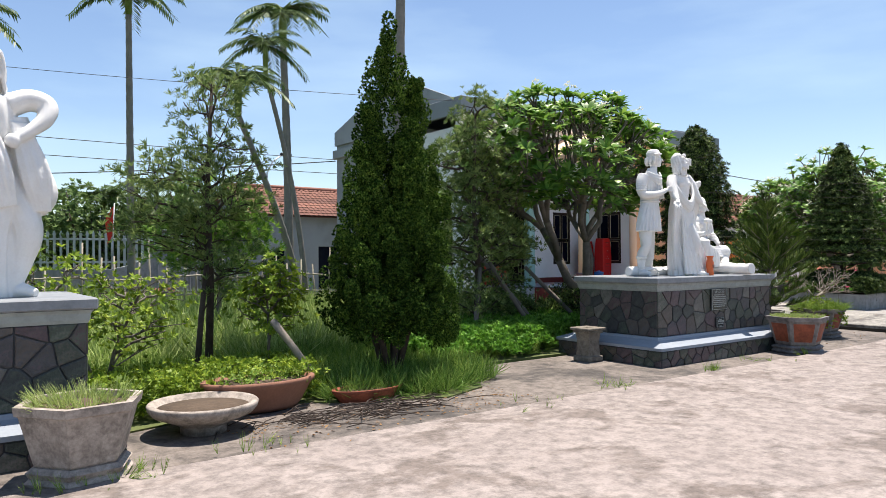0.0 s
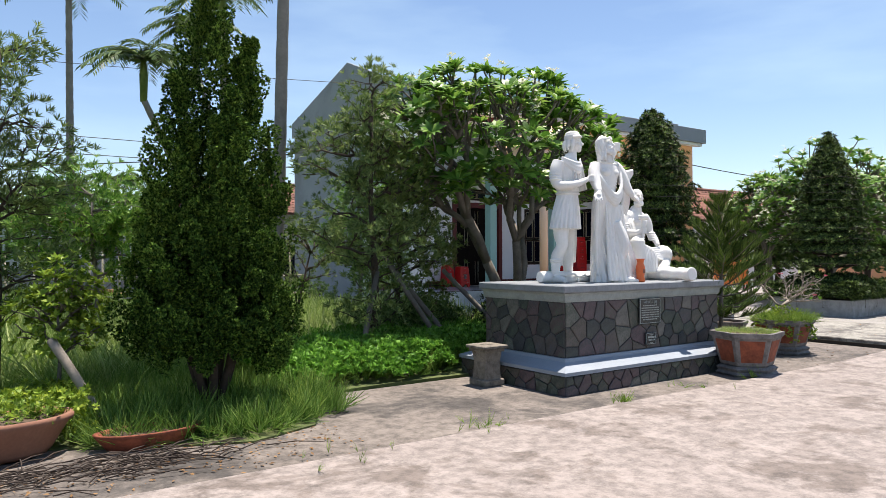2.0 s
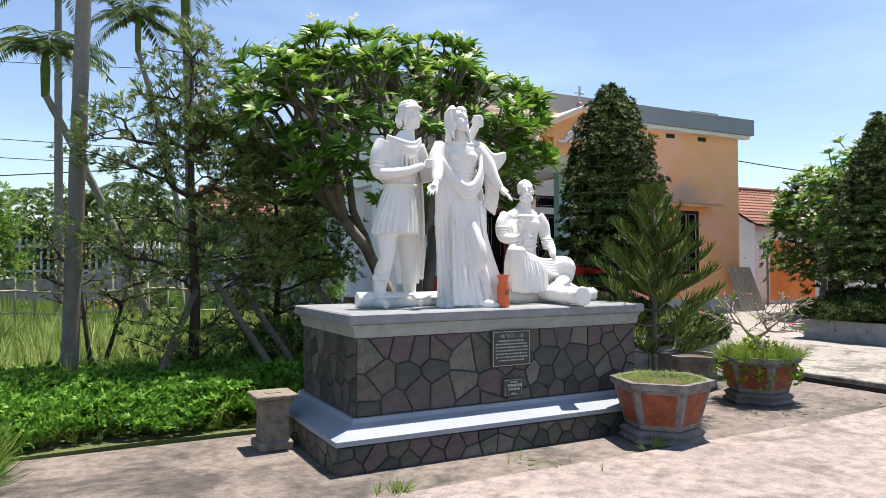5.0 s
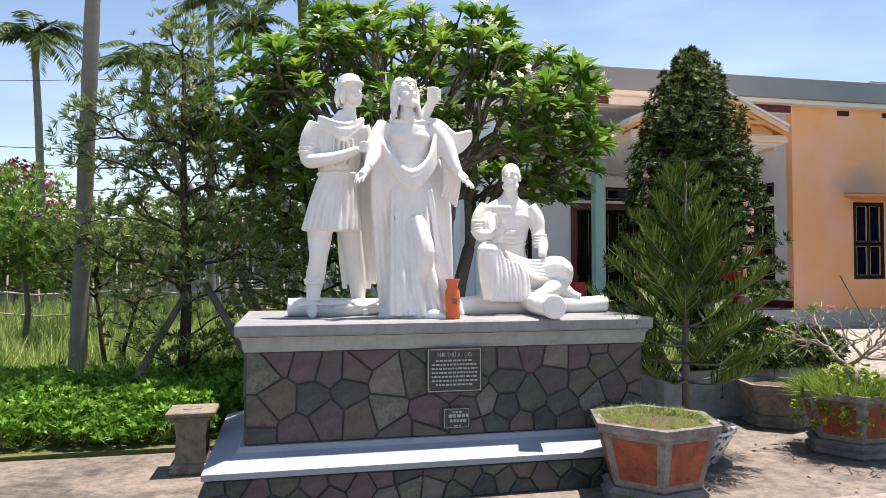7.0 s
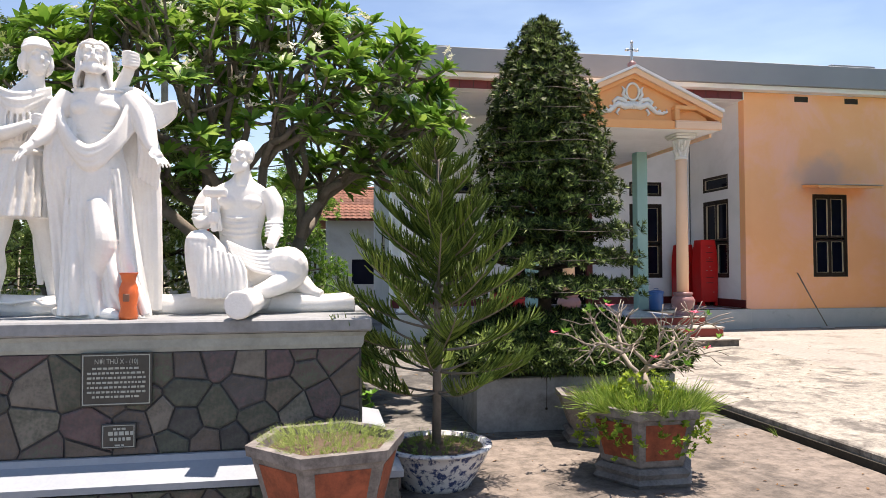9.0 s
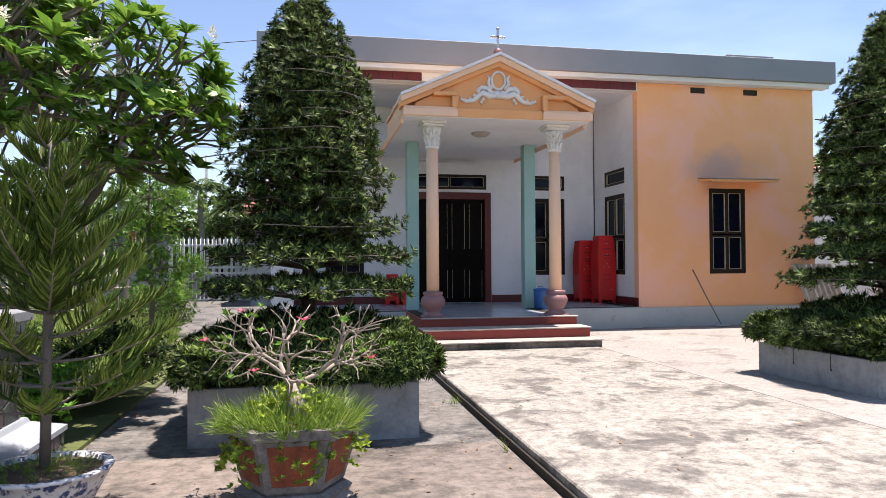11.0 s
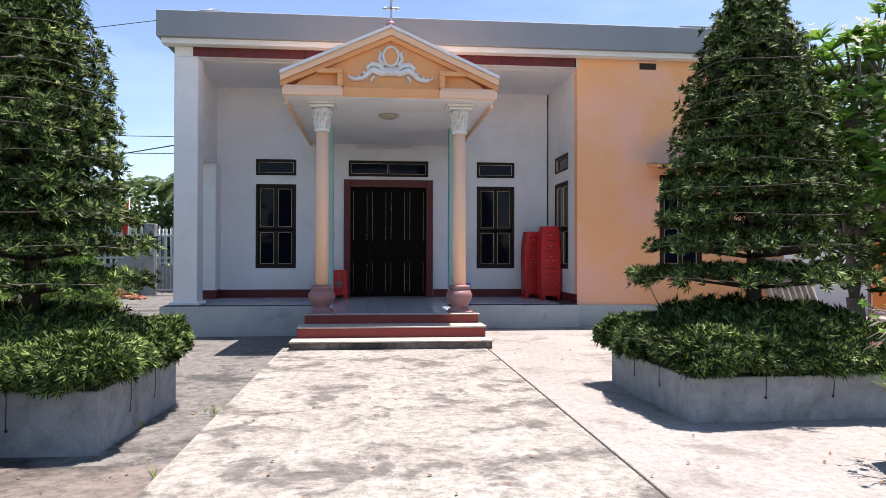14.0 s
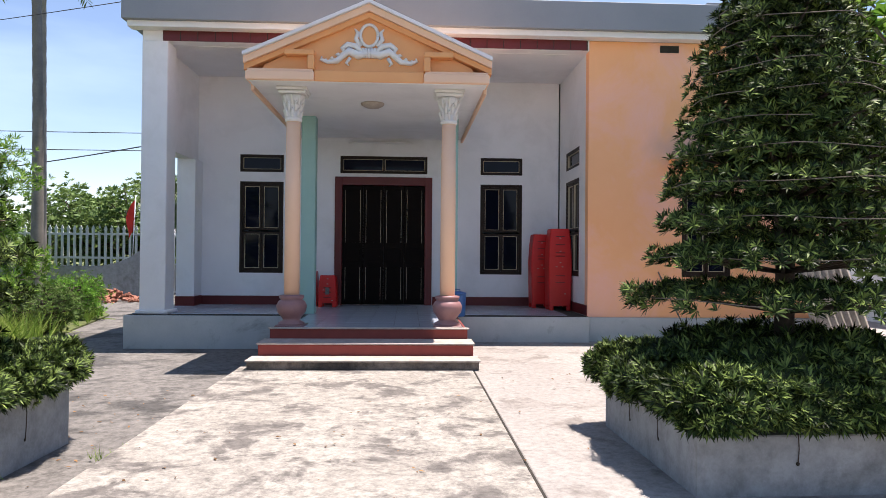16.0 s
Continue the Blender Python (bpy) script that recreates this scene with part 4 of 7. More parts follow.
# ---- statues: each one plain fused shape ----
def spline(pts, k=6):
    """Points along a smooth curve through pts (tuples of any length)."""
    P = [np.array(p, float) for p in pts]
    P = [2 * P[0] - P[1]] + P + [2 * P[-1] - P[-2]]
    out = []
    for i in range(1, len(P) - 2):
        a, b_, c, d = P[i - 1:i + 3]
        for q in range(k):
            u = q / k
            out.append(0.5 * (2 * b_ + (c - a) * u + (2 * a - 5 * b_ + 4 * c - d) * u * u + (3 * b_ - a - 3 * c + d) * u ** 3))
    out.append(P[-2])
    return out


def limb(s, pts, radii, n=16):
    full = spline([(*p, r) for p, r in zip(pts, radii)])
    s.tube([p[:3] for p in full], [max(0.006, p[3]) for p in full], n)


def ball(s, c, r, n=20):
    prof = [(max(0.004, math.sin(math.pi * i / 14)) * r[0], -math.cos(math.pi * i / 14) * r[2]) for i in range(15)]
    s.lathe(prof, c, n, True, 0.0, r[1] / r[0])


def robe(s, levels, folds=9, depth=0.08, seed=1):
    """A draped form: smooth rings through (cx, cy, z, rx, ry, fold strength)."""
    r = random.Random(seed)
    ph = [r.uniform(0, 6.28) for _ in range(4)]
    rings = []
    for cx, cy, z, rx, ry, fo in spline(levels, 8):
        ring = []
        for j in range(96):
            an = 2 * math.pi * j / 96
            q = an + 0.25 * math.sin(2.1 * z + ph[0]) + 0.12 * math.sin(5 * z + an)
            ridge = abs(math.sin(folds * 0.5 * q + ph[1])) - 0.6 + 0.45 * math.sin(folds * 1.6 // 1 * q + ph[2]) * math.sin(3 * z + ph[3])
            w = 1 + depth * max(0, fo) * ridge
            ring.append((cx + rx * w * math.cos(an), cy + ry * w * math.sin(an), z))
        rings.append(ring)
    s.loft(rings)


def swag(s, a, b_, c, n, spread, r=0.022):
    """A sheaf of n folds hanging from a through b to c, fanned by spread."""
    for k in range(n):
        f = k / max(1, n - 1) - 0.5
        o = [Vector(p) + Vector(spread) * f * w for p, w in ((a, 0.5), (b_, 1.0), (c, 0.6))]
        o[1] += Vector((0, -0.012 * math.cos(f * 3), 0))
        limb(s, [tuple(o[0]), tuple(o[1]), tuple(o[2])], [r * 0.7, r * (1.15 if k % 2 else 0.85), r * 0.6], 8)


def statue(name, label, s, at, turn=0.0, size=1.0, voxel=0.008):
    ob = part(name, s, statue_mat)
    ob.matrix_world = pose(*at, 0, 0, turn) @ Matrix.Scale(size, 4)
    rm = ob.modifiers.new("fuse", "REMESH")
    rm.mode, rm.voxel_size, rm.use_smooth_shade = "VOXEL", voxel, True
    sm = ob.modifiers.new("soften", "SMOOTH")
    sm.iterations, sm.factor = 2, 0.5
    return tagged(ob, label, "statue", "white statues on the pedestals")


def head(s, x, y, z, yaw=0.0, lift=0.0, hair="short", beard=False, size=1.0):
    """A head with brow, nose, cheeks, lips and ears, turned by yaw (towards +x) and lifted; hair: cap, long or bald."""
    h = Shape()
    ball(h, (0, 0.012, 0.028), (0.080, 0.098, 0.100))
    ball(h, (0, -0.036, -0.034), (0.064, 0.062, 0.088))
    ball(h, (0, -0.066, -0.104), (0.034, 0.034, 0.030))
    limb(h, [(-0.054, -0.074, 0.014), (-0.026, -0.094, 0.026), (0, -0.092, 0.018), (0.026, -0.094, 0.026), (0.054, -0.074, 0.014)], [0.010, 0.013, 0.010, 0.013, 0.010], 8)
    limb(h, [(0, -0.090, 0.022), (0, -0.112, -0.016), (0, -0.122, -0.034), (0, -0.100, -0.048)], [0.010, 0.012, 0.016, 0.010], 8)
    for q in (-1, 1):
        ball(h, (q * 0.040, -0.070, -0.034), (0.026, 0.024, 0.024), 12)
        ball(h, (q * 0.027, -0.084, 0.000), (0.013, 0.010, 0.008), 10)
        ball(h, (q * 0.080, 0.008, -0.012), (0.012, 0.022, 0.032), 10)
    limb(h, [(-0.026, -0.088, -0.072), (0, -0.102, -0.067), (0.026, -0.088, -0.072)], [0.006, 0.009, 0.006], 8)
    limb(h, [(-0.022, -0.086, -0.084), (0, -0.098, -0.084), (0.022, -0.086, -0.084)], [0.006, 0.009, 0.006], 8)
    if beard:
        for k in range(9):
            b = (k - 4) / 4
            limb(h, [(b * 0.062, -0.070 + 0.05 * b * b, -0.066), (b * 0.054, -0.090 + 0.05 * b * b, -0.108), (b * 0.026, -0.092 + 0.03 * b * b, -0.165 + 0.02 * abs(b))], [0.016, 0.021, 0.010], 8)
        limb(h, [(-0.040, -0.084, -0.074), (-0.012, -0.108, -0.058), (0.012, -0.108, -0.058), (0.040, -0.084, -0.074)], [0.007, 0.011, 0.011, 0.007], 8)
    if hair == "cap":
        h.lathe([(0.084, 0.035), (0.094, 0.045), (0.097, 0.075), (0.094, 0.098), (0.088, 0.104), (0.080, 0.132), (0.050, 0.152), (0.01, 0.158)], (0, 0.008, 0), 24, True, 0.0, 1.12)
        limb(h, [(-0.10, -0.01, 0.062), (-0.06, -0.09, 0.066), (0, -0.112, 0.068), (0.06, -0.09, 0.066), (0.10, -0.01, 0.062)], [0.012, 0.014, 0.014, 0.014, 0.012], 8)
        for k in range(7):
            a = math.radians(-15 + 35 * k)
            limb(h, [(0.085 * math.cos(a), 0.02 + 0.095 * math.sin(a), 0.03), (0.092 * math.cos(a), 0.025 + 0.10 * math.sin(a), -0.04), (0.080 * math.cos(a), 0.03 + 0.09 * math.sin(a), -0.10)], [0.022, 0.026, 0.014], 8)
    if hair == "long":
        for k in range(13):
            a = math.radians(-18 + 216 * k / 12)
            w = 0.012 * math.sin(k * 2.3)
            c, d = math.cos(a), math.sin(a)
            limb(h, [(0.03 * c, 0.01 + 0.03 * d, 0.135), (0.078 * c, 0.012 + 0.092 * d, 0.085), (0.100 * c, 0.015 + 0.112 * d, 0.0), (0.098 * c + w, 0.02 + 0.112 * d, -0.09), (0.112 * c - w, 0.03 + 0.12 * d, -0.17), (0.118 * c + w, 0.03 + 0.125 * d, -0.225)], [0.026, 0.024, 0.021, 0.020, 0.018, 0.008], 8)
        for k in range(3):
            limb(h, [(0.094 * math.cos(a), 0.01 + 0.112 * math.sin(a), 0.064 + 0.010 * k + 0.008 * math.sin(5 * a + 2 * k)) for a in [i * math.pi / 10 for i in range(21)]], [0.010] * 21, 7)
    limb(h, [(0, 0.005, -0.05), (0, 0.020, -0.14), (0, 0.030, -0.24)], [0.056, 0.056, 0.066], 16)
    m = pose(x, y, z, -lift, 0, 0) if not yaw else Matrix.Translation((x, y, z)) @ pose(0, 0, 0, 0, 0, yaw) @ pose(0, 0, 0, -lift, 0, 0)
    m = m @ Matrix.Scale(size, 4)
    s.add([m @ Vector(v) for v in h.v], h.f, True)


def palm_out(s, wrist, way, spread, droop):
    """A hand: palm, four fingers and a thumb, pointing along way with fingers fanned by spread."""
    w, d, sp = Vector(wrist), Vector(way).normalized(), Vector(spread).normalized()
    limb(s, [tuple(w), tuple(w + d * 0.05), tuple(w + d * 0.09)], [0.030, 0.036, 0.034], 10)
    for k in range(4):
        b = w + d * 0.085 + sp * (0.020 * (k - 1.5))
        e = b + d * (0.085 if k in (1, 2) else 0.070) + sp * (0.010 * (k - 1.5)) + Vector((0, 0, -droop))
        limb(s, [tuple(b), tuple((b + e) / 2 + Vector((0, 0, 0.006))), tuple(e)], [0.0125, 0.011, 0.007], 8)
    b = w + d * 0.035 - sp * 0.030
    limb(s, [tuple(b), tuple(b + d * 0.03 - sp * 0.025), tuple(b + d * 0.07 - sp * 0.03)], [0.014, 0.012, 0.008], 8)


def fist(s, c, r=0.044):
    """A closed hand with four knuckled fingers in front."""
    ball(s, c, (r, r * 0.9, r), 14)
    for k in range(4):
        z = c[2] + r * (0.75 - 0.5 * k)
        limb(s, [(c[0] - r * 0.9, c[1] - r * 0.5, z), (c[0], c[1] - r * 1.05, z), (c[0] + r * 0.9, c[1] - r * 0.6, z)], [0.010, 0.013, 0.010], 8)


TOP = 1.125
# man in a short tunic, cape and cap
s = Shape()
robe(s, [(-0.02, 0, 0.70, 0.215, 0.165, 1.2), (-0.01, 0, 0.86, 0.205, 0.155, 1.1), (0.02, 0, 1.06, 0.175, 0.135, 0.6), (0.04, 0, 1.17, 0.155, 0.122, 0.2), (0.04, 0, 1.22, 0.165, 0.128, 0.5), (0.05, 0, 1.42, 0.190, 0.140, 0.3), (0.06, 0, 1.55, 0.185, 0.125, 0.2), (0.08, 0, 1.63, 0.10, 0.085, 0.1), (0.10, 0, 1.70, 0.062, 0.062, 0)], 16, 0.075, 4)
for k in range(13):
    a = math.radians(-200 + 17 * k)
    c, d = math.cos(a), math.sin(a)
    limb(s, [(0.04 + 0.150 * c, 0.118 * d, 1.15), (0.01 + 0.190 * c, 0.148 * d, 0.94), (-0.02 + 0.222 * c, 0.172 * d, 0.70)], [0.006, 0.015, 0.022], 7)
limb(s, [(0.04 + 0.166 * math.cos(a), 0.132 * math.sin(a), 1.165) for a in [i * math.pi / 8 for i in range(17)]], [0.014] * 17, 8)
limb(s, [(-0.10, 0.0, 0.85), (-0.115, -0.02, 0.62), (-0.125, -0.04, 0.48), (-0.14, 0.03, 0.34), (-0.155, 0.04, 0.20), (-0.165, 0.03, 0.06)], [0.115, 0.096, 0.074, 0.078, 0.060, 0.046])
limb(s, [(0.12, 0.08, 0.85), (0.19, 0.12, 0.50), (0.22, 0.15, 0.30), (0.24, 0.17, 0.04)], [0.115, 0.080, 0.076, 0.050])
limb(s, [(-0.165, 0.06, 0.040), (-0.175, -0.05, 0.050), (-0.185, -0.15, 0.030)], [0.050, 0.048, 0.032])
limb(s, [(0.24, 0.20, 0.040), (0.26, 0.09, 0.045), (0.27, 0.0, 0.028)], [0.048, 0.046, 0.030])
for z, r in ((0.30, 0.086), (0.275, 0.082), (0.14, 0.062)):
    ball(s, (-0.155, 0.035, z), (r, r, 0.022), 18)
limb(s, [(-0.13, 0.0, 1.57), (-0.185, 0.0, 1.44), (-0.205, -0.03, 1.28), (-0.12, -0.13, 1.26), (0.03, -0.19, 1.29), (0.17, -0.215, 1.345)], [0.084, 0.086, 0.066, 0.054, 0.046, 0.032])
for k in range(4):
    ball(s, (-0.186 - 0.008 * k, -0.004 * k, 1.44 - 0.035 * k), (0.090, 0.086, 0.016), 16)
fist(s, (0.215, -0.23, 1.36))
limb(s, [(0.22, 0.0, 1.56), (0.30, 0.02, 1.40), (0.34, 0.0, 1.22)], [0.082, 0.078, 0.064])
swag(s, (-0.13, -0.05, 1.60), (0.06, -0.165, 1.49), (0.24, -0.05, 1.60), 6, (0, 0, 0.12), 0.020)
swag(s, (0.05, -0.14, 1.52), (0.06, -0.155, 1.38), (0.05, -0.135, 1.22), 5, (0.16, 0, 0), 0.012)
for k in range(6):
    limb(s, [(0.02 + 0.05 * k, 0.10, 1.58), (0.10 + 0.05 * k, 0.17, 1.10), (0.10 + 0.055 * k, 0.18, 0.60), (0.12 + 0.05 * k, 0.17, 0.22 + 0.04 * (k % 2))], [0.04, 0.045, 0.042, 0.022], 8)
head(s, 0.135, -0.02, 1.845, 32, 4, "cap")
statue("statue", "white painted statue of a standing man in a tunic and cap", s, (9.17, 6.93, TOP), 4, 1.0, 0.0065)
# robed bearded figure
s = Shape()
robe(s, [(0.09, -0.03, 0.0, 0.30, 0.22, 1.2), (0.08, -0.01, 0.16, 0.27, 0.20, 1.1), (0.05, 0.0, 0.55, 0.235, 0.175, 0.9), (0.03, -0.01, 0.88, 0.215, 0.172, 0.6), (0.02, -0.01, 1.06, 0.195, 0.160, 0.2), (0.02, 0.0, 1.13, 0.175, 0.135, 0.0), (0.02, 0.0, 1.25, 0.165, 0.118, 0), (0.03, 0, 1.42, 0.198, 0.128, 0), (0.03, 0, 1.54, 0.195, 0.115, 0), (0.02, 0, 1.62, 0.095, 0.08, 0), (0.01, 0, 1.70, 0.060, 0.062, 0)], 15, 0.09, 2)
# bare chest: breast, ribs, belly
for q in (-1, 1):
    ball(s, (0.03 + q * 0.078, -0.088, 1.455), (0.084, 0.046, 0.058), 18)
    limb(s, [(0.03, -0.100, 1.56), (0.03 + q * 0.09, -0.085, 1.585), (0.03 + q * 0.17, -0.04, 1.59)], [0.010, 0.013, 0.012], 8)
    for k in range(4):
        limb(s, [(0.03 + q * 0.03, -0.112, 1.385 - 0.034 * k), (0.03 + q * 0.10, -0.098, 1.375 - 0.036 * k), (0.03 + q * 0.155, -0.05, 1.395 - 0.036 * k)], [0.008, 0.011, 0.007], 7)
ball(s, (0.025, -0.088, 1.20), (0.085, 0.040, 0.085), 18)
# mantle slung in a deep curve below the chest, over both forearms
for k in range(9):
    f = k / 8
    limb(s, [(-0.20 - 0.02 * f, -0.02 - 0.03 * f, 1.56 - 0.16 * f), (-0.17 + 0.02 * f, -0.13, 1.34 - 0.12 * f), (0.0 + 0.01 * f, -0.185 - 0.008 * math.sin(5 * f), 1.17 - 0.15 * f), (0.17, -0.15, 1.27 - 0.12 * f), (0.25 + 0.02 * f, -0.06, 1.52 - 0.20 * f)], [0.020, 0.024, 0.027 if k % 2 else 0.019, 0.024, 0.020], 8)
for k in range(12):
    x0 = -0.16 + 0.034 * k
    limb(s, [(x0 * 0.85 + 0.01, -0.150 + 0.25 * x0 * x0, 1.03), (x0 + 0.03 + 0.015 * math.sin(2 * k), -0.178 + 0.3 * x0 * x0, 0.64), (x0 * 1.2 + 0.06, -0.195 - 0.02 * (k % 3), 0.28), (x0 * 1.45 + 0.10, -0.225 - 0.03 * (k % 2), 0.02)], [0.010, 0.018 + 0.006 * (k % 2), 0.024 + 0.006 * (k % 3), 0.032], 9)
limb(s, [(0.06, -0.16, 0.80), (0.12, -0.215, 0.52), (0.08, -0.20, 0.28)], [0.06, 0.085, 0.05], 12)
limb(s, [(0.12, -0.20, 0.03), (0.20, -0.29, 0.03), (0.27, -0.35, 0.014)], [0.055, 0.042, 0.020], 10)
limb(s, [(-0.16, 0, 1.56), (-0.235, -0.04, 1.42), (-0.275, -0.12, 1.27), (-0.325, -0.21, 1.18)], [0.078, 0.078, 0.062, 0.036])
palm_out(s, (-0.325, -0.21, 1.18), (-0.45, -0.35, -0.62), (0.6, -0.6, 0), 0.015)
limb(s, [(0.22, 0, 1.56), (0.32, -0.03, 1.42), (0.375, -0.08, 1.27), (0.42, -0.14, 1.17)], [0.080, 0.082, 0.064, 0.036])
palm_out(s, (0.42, -0.14, 1.17), (0.5, -0.32, -0.62), (0.6, 0.5, 0), 0.015)
for k in range(5):
    limb(s, [(-0.23 + 0.03 * k, -0.06, 1.38), (-0.27 + 0.04 * k, -0.12, 1.10), (-0.24 + 0.045 * k, -0.08, 0.70), (-0.20 + 0.05 * k, -0.06, 0.10)], [0.022, 0.026, 0.030, 0.024], 8)
    limb(s, [(0.30 + 0.012 * k, -0.02, 1.42), (0.33 + 0.025 * k, -0.05, 1.15), (0.30 + 0.03 * k, -0.02, 0.98 - 0.02 * k)], [0.024, 0.030, 0.014], 8)
# cloak lifted behind the shoulder and hanging to the ground
for k in range(7):
    f = k / 6
    limb(s, [(0.14 + 0.04 * f, 0.01, 1.62 - 0.02 * f), (0.28, 0.0 + 0.03 * f, 1.60 - 0.14 * f), (0.41, -0.01, 1.50 - 0.14 * f), (0.52, -0.03 + 0.03 * f, 1.52 - 0.09 * f), (0.555, -0.03, 1.535 - 0.05 * f)], [0.024, 0.030, 0.030, 0.024, 0.014], 8)
    limb(s, [(0.10 + 0.04 * f, 0.10, 1.58), (0.18 + 0.16 * f, 0.14, 1.10), (0.19 + 0.19 * f, 0.14, 0.55), (0.19 + 0.20 * f, 0.13, 0.03)], [0.05, 0.055, 0.052, 0.050], 9)
head(s, 0.0, -0.035, 1.815, 14, 16, "long", True)
limb(s, [(0.13, 0.03, 1.60), (0.18, 0.03, 1.68), (0.225, 0.01, 1.77)], [0.056, 0.046, 0.040])
ball(s, (0.243, 0.0, 1.825), (0.060, 0.052, 0.066), 16)
for k in range(5):
    limb(s, [(0.185, -0.02, 1.79 + 0.022 * k), (0.24, -0.062, 1.775 + 0.024 * k), (0.298, -0.015, 1.785 + 0.02 * k)], [0.010, 0.013, 0.010], 7)
statue("statue", "white painted statue of a robed bearded figure with open arms", s, (9.74, 6.78, TOP), 0, 1.0, 0.0065)
# seated man holding a hammer
s = Shape()
robe(s, [(0, 0.02, 0.0, 0.29, 0.23, 0.5), (0, 0.02, 0.20, 0.24, 0.19, 0.6), (-0.01, 0.02, 0.46, 0.165, 0.125, 0.3), (-0.01, 0.02, 0.62, 0.185, 0.130, 0.12), (-0.01, 0.02, 0.80, 0.225, 0.128, 0.05), (-0.01, 0.02, 0.90, 0.195, 0.110, 0), (0.0, 0.02, 0.965, 0.095, 0.080, 0), (0.01, 0.0, 1.03, 0.060, 0.062, 0)], 11, 0.07, 6)
for q in (-1, 1):
    ball(s, (-0.01 + q * 0.085, -0.078, 0.775), (0.088, 0.044, 0.060), 18)
for k in range(4):
    limb(s, [(-0.15, -0.06, 0.665 - 0.045 * k), (-0.02, -0.125 + 0.006 * k, 0.64 - 0.045 * k), (0.14, -0.06, 0.665 - 0.045 * k)], [0.010, 0.014, 0.010], 8)
limb(s, [(-0.10, 0.0, 0.17), (-0.22, -0.16, 0.36), (-0.285, -0.27, 0.45), (-0.29, -0.29, 0.28), (-0.26, -0.28, 0.04)], [0.15, 0.125, 0.100, 0.088, 0.075])
ball(s, (-0.285, -0.275, 0.465), (0.098, 0.10, 0.065), 18)
limb(s, [(0.10, 0.0, 0.17), (0.26, -0.14, 0.26), (0.40, -0.22, 0.30), (0.42, -0.20, 0.20), (0.26, -0.32, 0.10), (0.14, -0.34, 0.06)], [0.15, 0.135, 0.115, 0.10, 0.075, 0.05])
limb(s, [(0.36, -0.06, 0.16), (0.46, -0.06, 0.13), (0.56, -0.10, 0.06), (0.64, -0.14, 0.035)], [0.12, 0.09, 0.055, 0.035])
for k in range(9):
    f = k / 8
    limb(s, [(-0.27 + 0.28 * f, -0.34 + 0.02 * f, 0.44 - 0.10 * f), (-0.28 + 0.34 * f, -0.365 + 0.03 * f, 0.22), (-0.27 + 0.34 * f, -0.35 + 0.02 * f, 0.02)], [0.014, 0.024 if k % 2 else 0.016, 0.020], 8)
for k in range(6):
    f = k / 5
    limb(s, [(-0.10 + 0.05 * f, -0.16 - 0.05 * f, 0.46 - 0.12 * f), (0.12 + 0.02 * f, -0.22 - 0.05 * f, 0.37 - 0.14 * f), (0.38, -0.24 - 0.06 * f, 0.40 - 0.20 * f)], [0.012, 0.020, 0.012], 8)
swag(s, (-0.20, 0.0, 0.90), (-0.22, -0.10, 0.72), (-0.16, -0.13, 0.54), 4, (0.09, 0, 0), 0.018)
limb(s, [(0.19, 0.02, 0.87), (0.255, -0.01, 0.76), (0.265, -0.05, 0.62), (0.27, -0.14, 0.52), (0.24, -0.22, 0.42)], [0.084, 0.078, 0.062, 0.050, 0.036])
for k in range(5):
    ball(s, (0.262, -0.07 - 0.012 * k, 0.61 - 0.026 * k), (0.078, 0.074, 0.016), 16)
limb(s, [(-0.21, 0.02, 0.87), (-0.285, 0.0, 0.76), (-0.305, -0.05, 0.63), (-0.25, -0.18, 0.60), (-0.19, -0.26, 0.625)], [0.084, 0.080, 0.066, 0.050, 0.036])
for k in range(4):
    ball(s, (-0.292 - 0.004 * k, -0.02 - 0.008 * k, 0.74 - 0.032 * k), (0.084, 0.080, 0.015), 16)
fist(s, (-0.175, -0.275, 0.635), 0.042)
s.box((-0.200, -0.295, 0.53), (-0.150, -0.250, 0.80), 0.014)
s.box((-0.255, -0.315, 0.795), (-0.075, -0.235, 0.865), 0.018)
head(s, 0.01, -0.03, 1.15, -30, 8, "bald", True)
ball(s, (0.01, -0.005, 1.19), (0.084, 0.100, 0.095), 20)
statue("statue", "white painted statue of a seated bearded man with a hammer", s, (10.72, 7.05, TOP + 0.10), 0, 0.95, 0.0065)
# rough beams lying crossed
def log(p, q, r, seed):
    rr = random.Random(seed)
    p, q = Vector(p), Vector(q)
    pts = [tuple(p.lerp(q, i / 12) + Vector((rr.uniform(-0.006, 0.006), rr.uniform(-0.010, 0.010), rr.uniform(-0.010, 0.010)))) for i in range(13)]
    return pts, [r * rr.uniform(0.88, 1.08) for _ in range(13)]
s = Shape()
limb(s, *log((-1.32, 0.06, 0.075), (1.44, -0.04, 0.078), 0.080, 1))
limb(s, *log((0.76, 0.35, 0.13), (0.66, -0.83, 0.10), 0.090, 2))
for k in range(14):
    rr = random.Random(60 + k)
    x = -1.25 + 0.19 * k
    limb(s, [(x, -0.06, 0.10 + rr.uniform(-0.03, 0.04)), (x + 0.15, -0.062, 0.10 + rr.uniform(-0.03, 0.04)), (x + 0.3, -0.06, 0.10 + rr.uniform(-0.03, 0.04))], [0.008, 0.016, 0.008], 7)
statue("statue_cross", "white painted lying cross of rough beams", s, (10.13, 6.98, TOP - 0.005), 0, 1.0, 0.010)
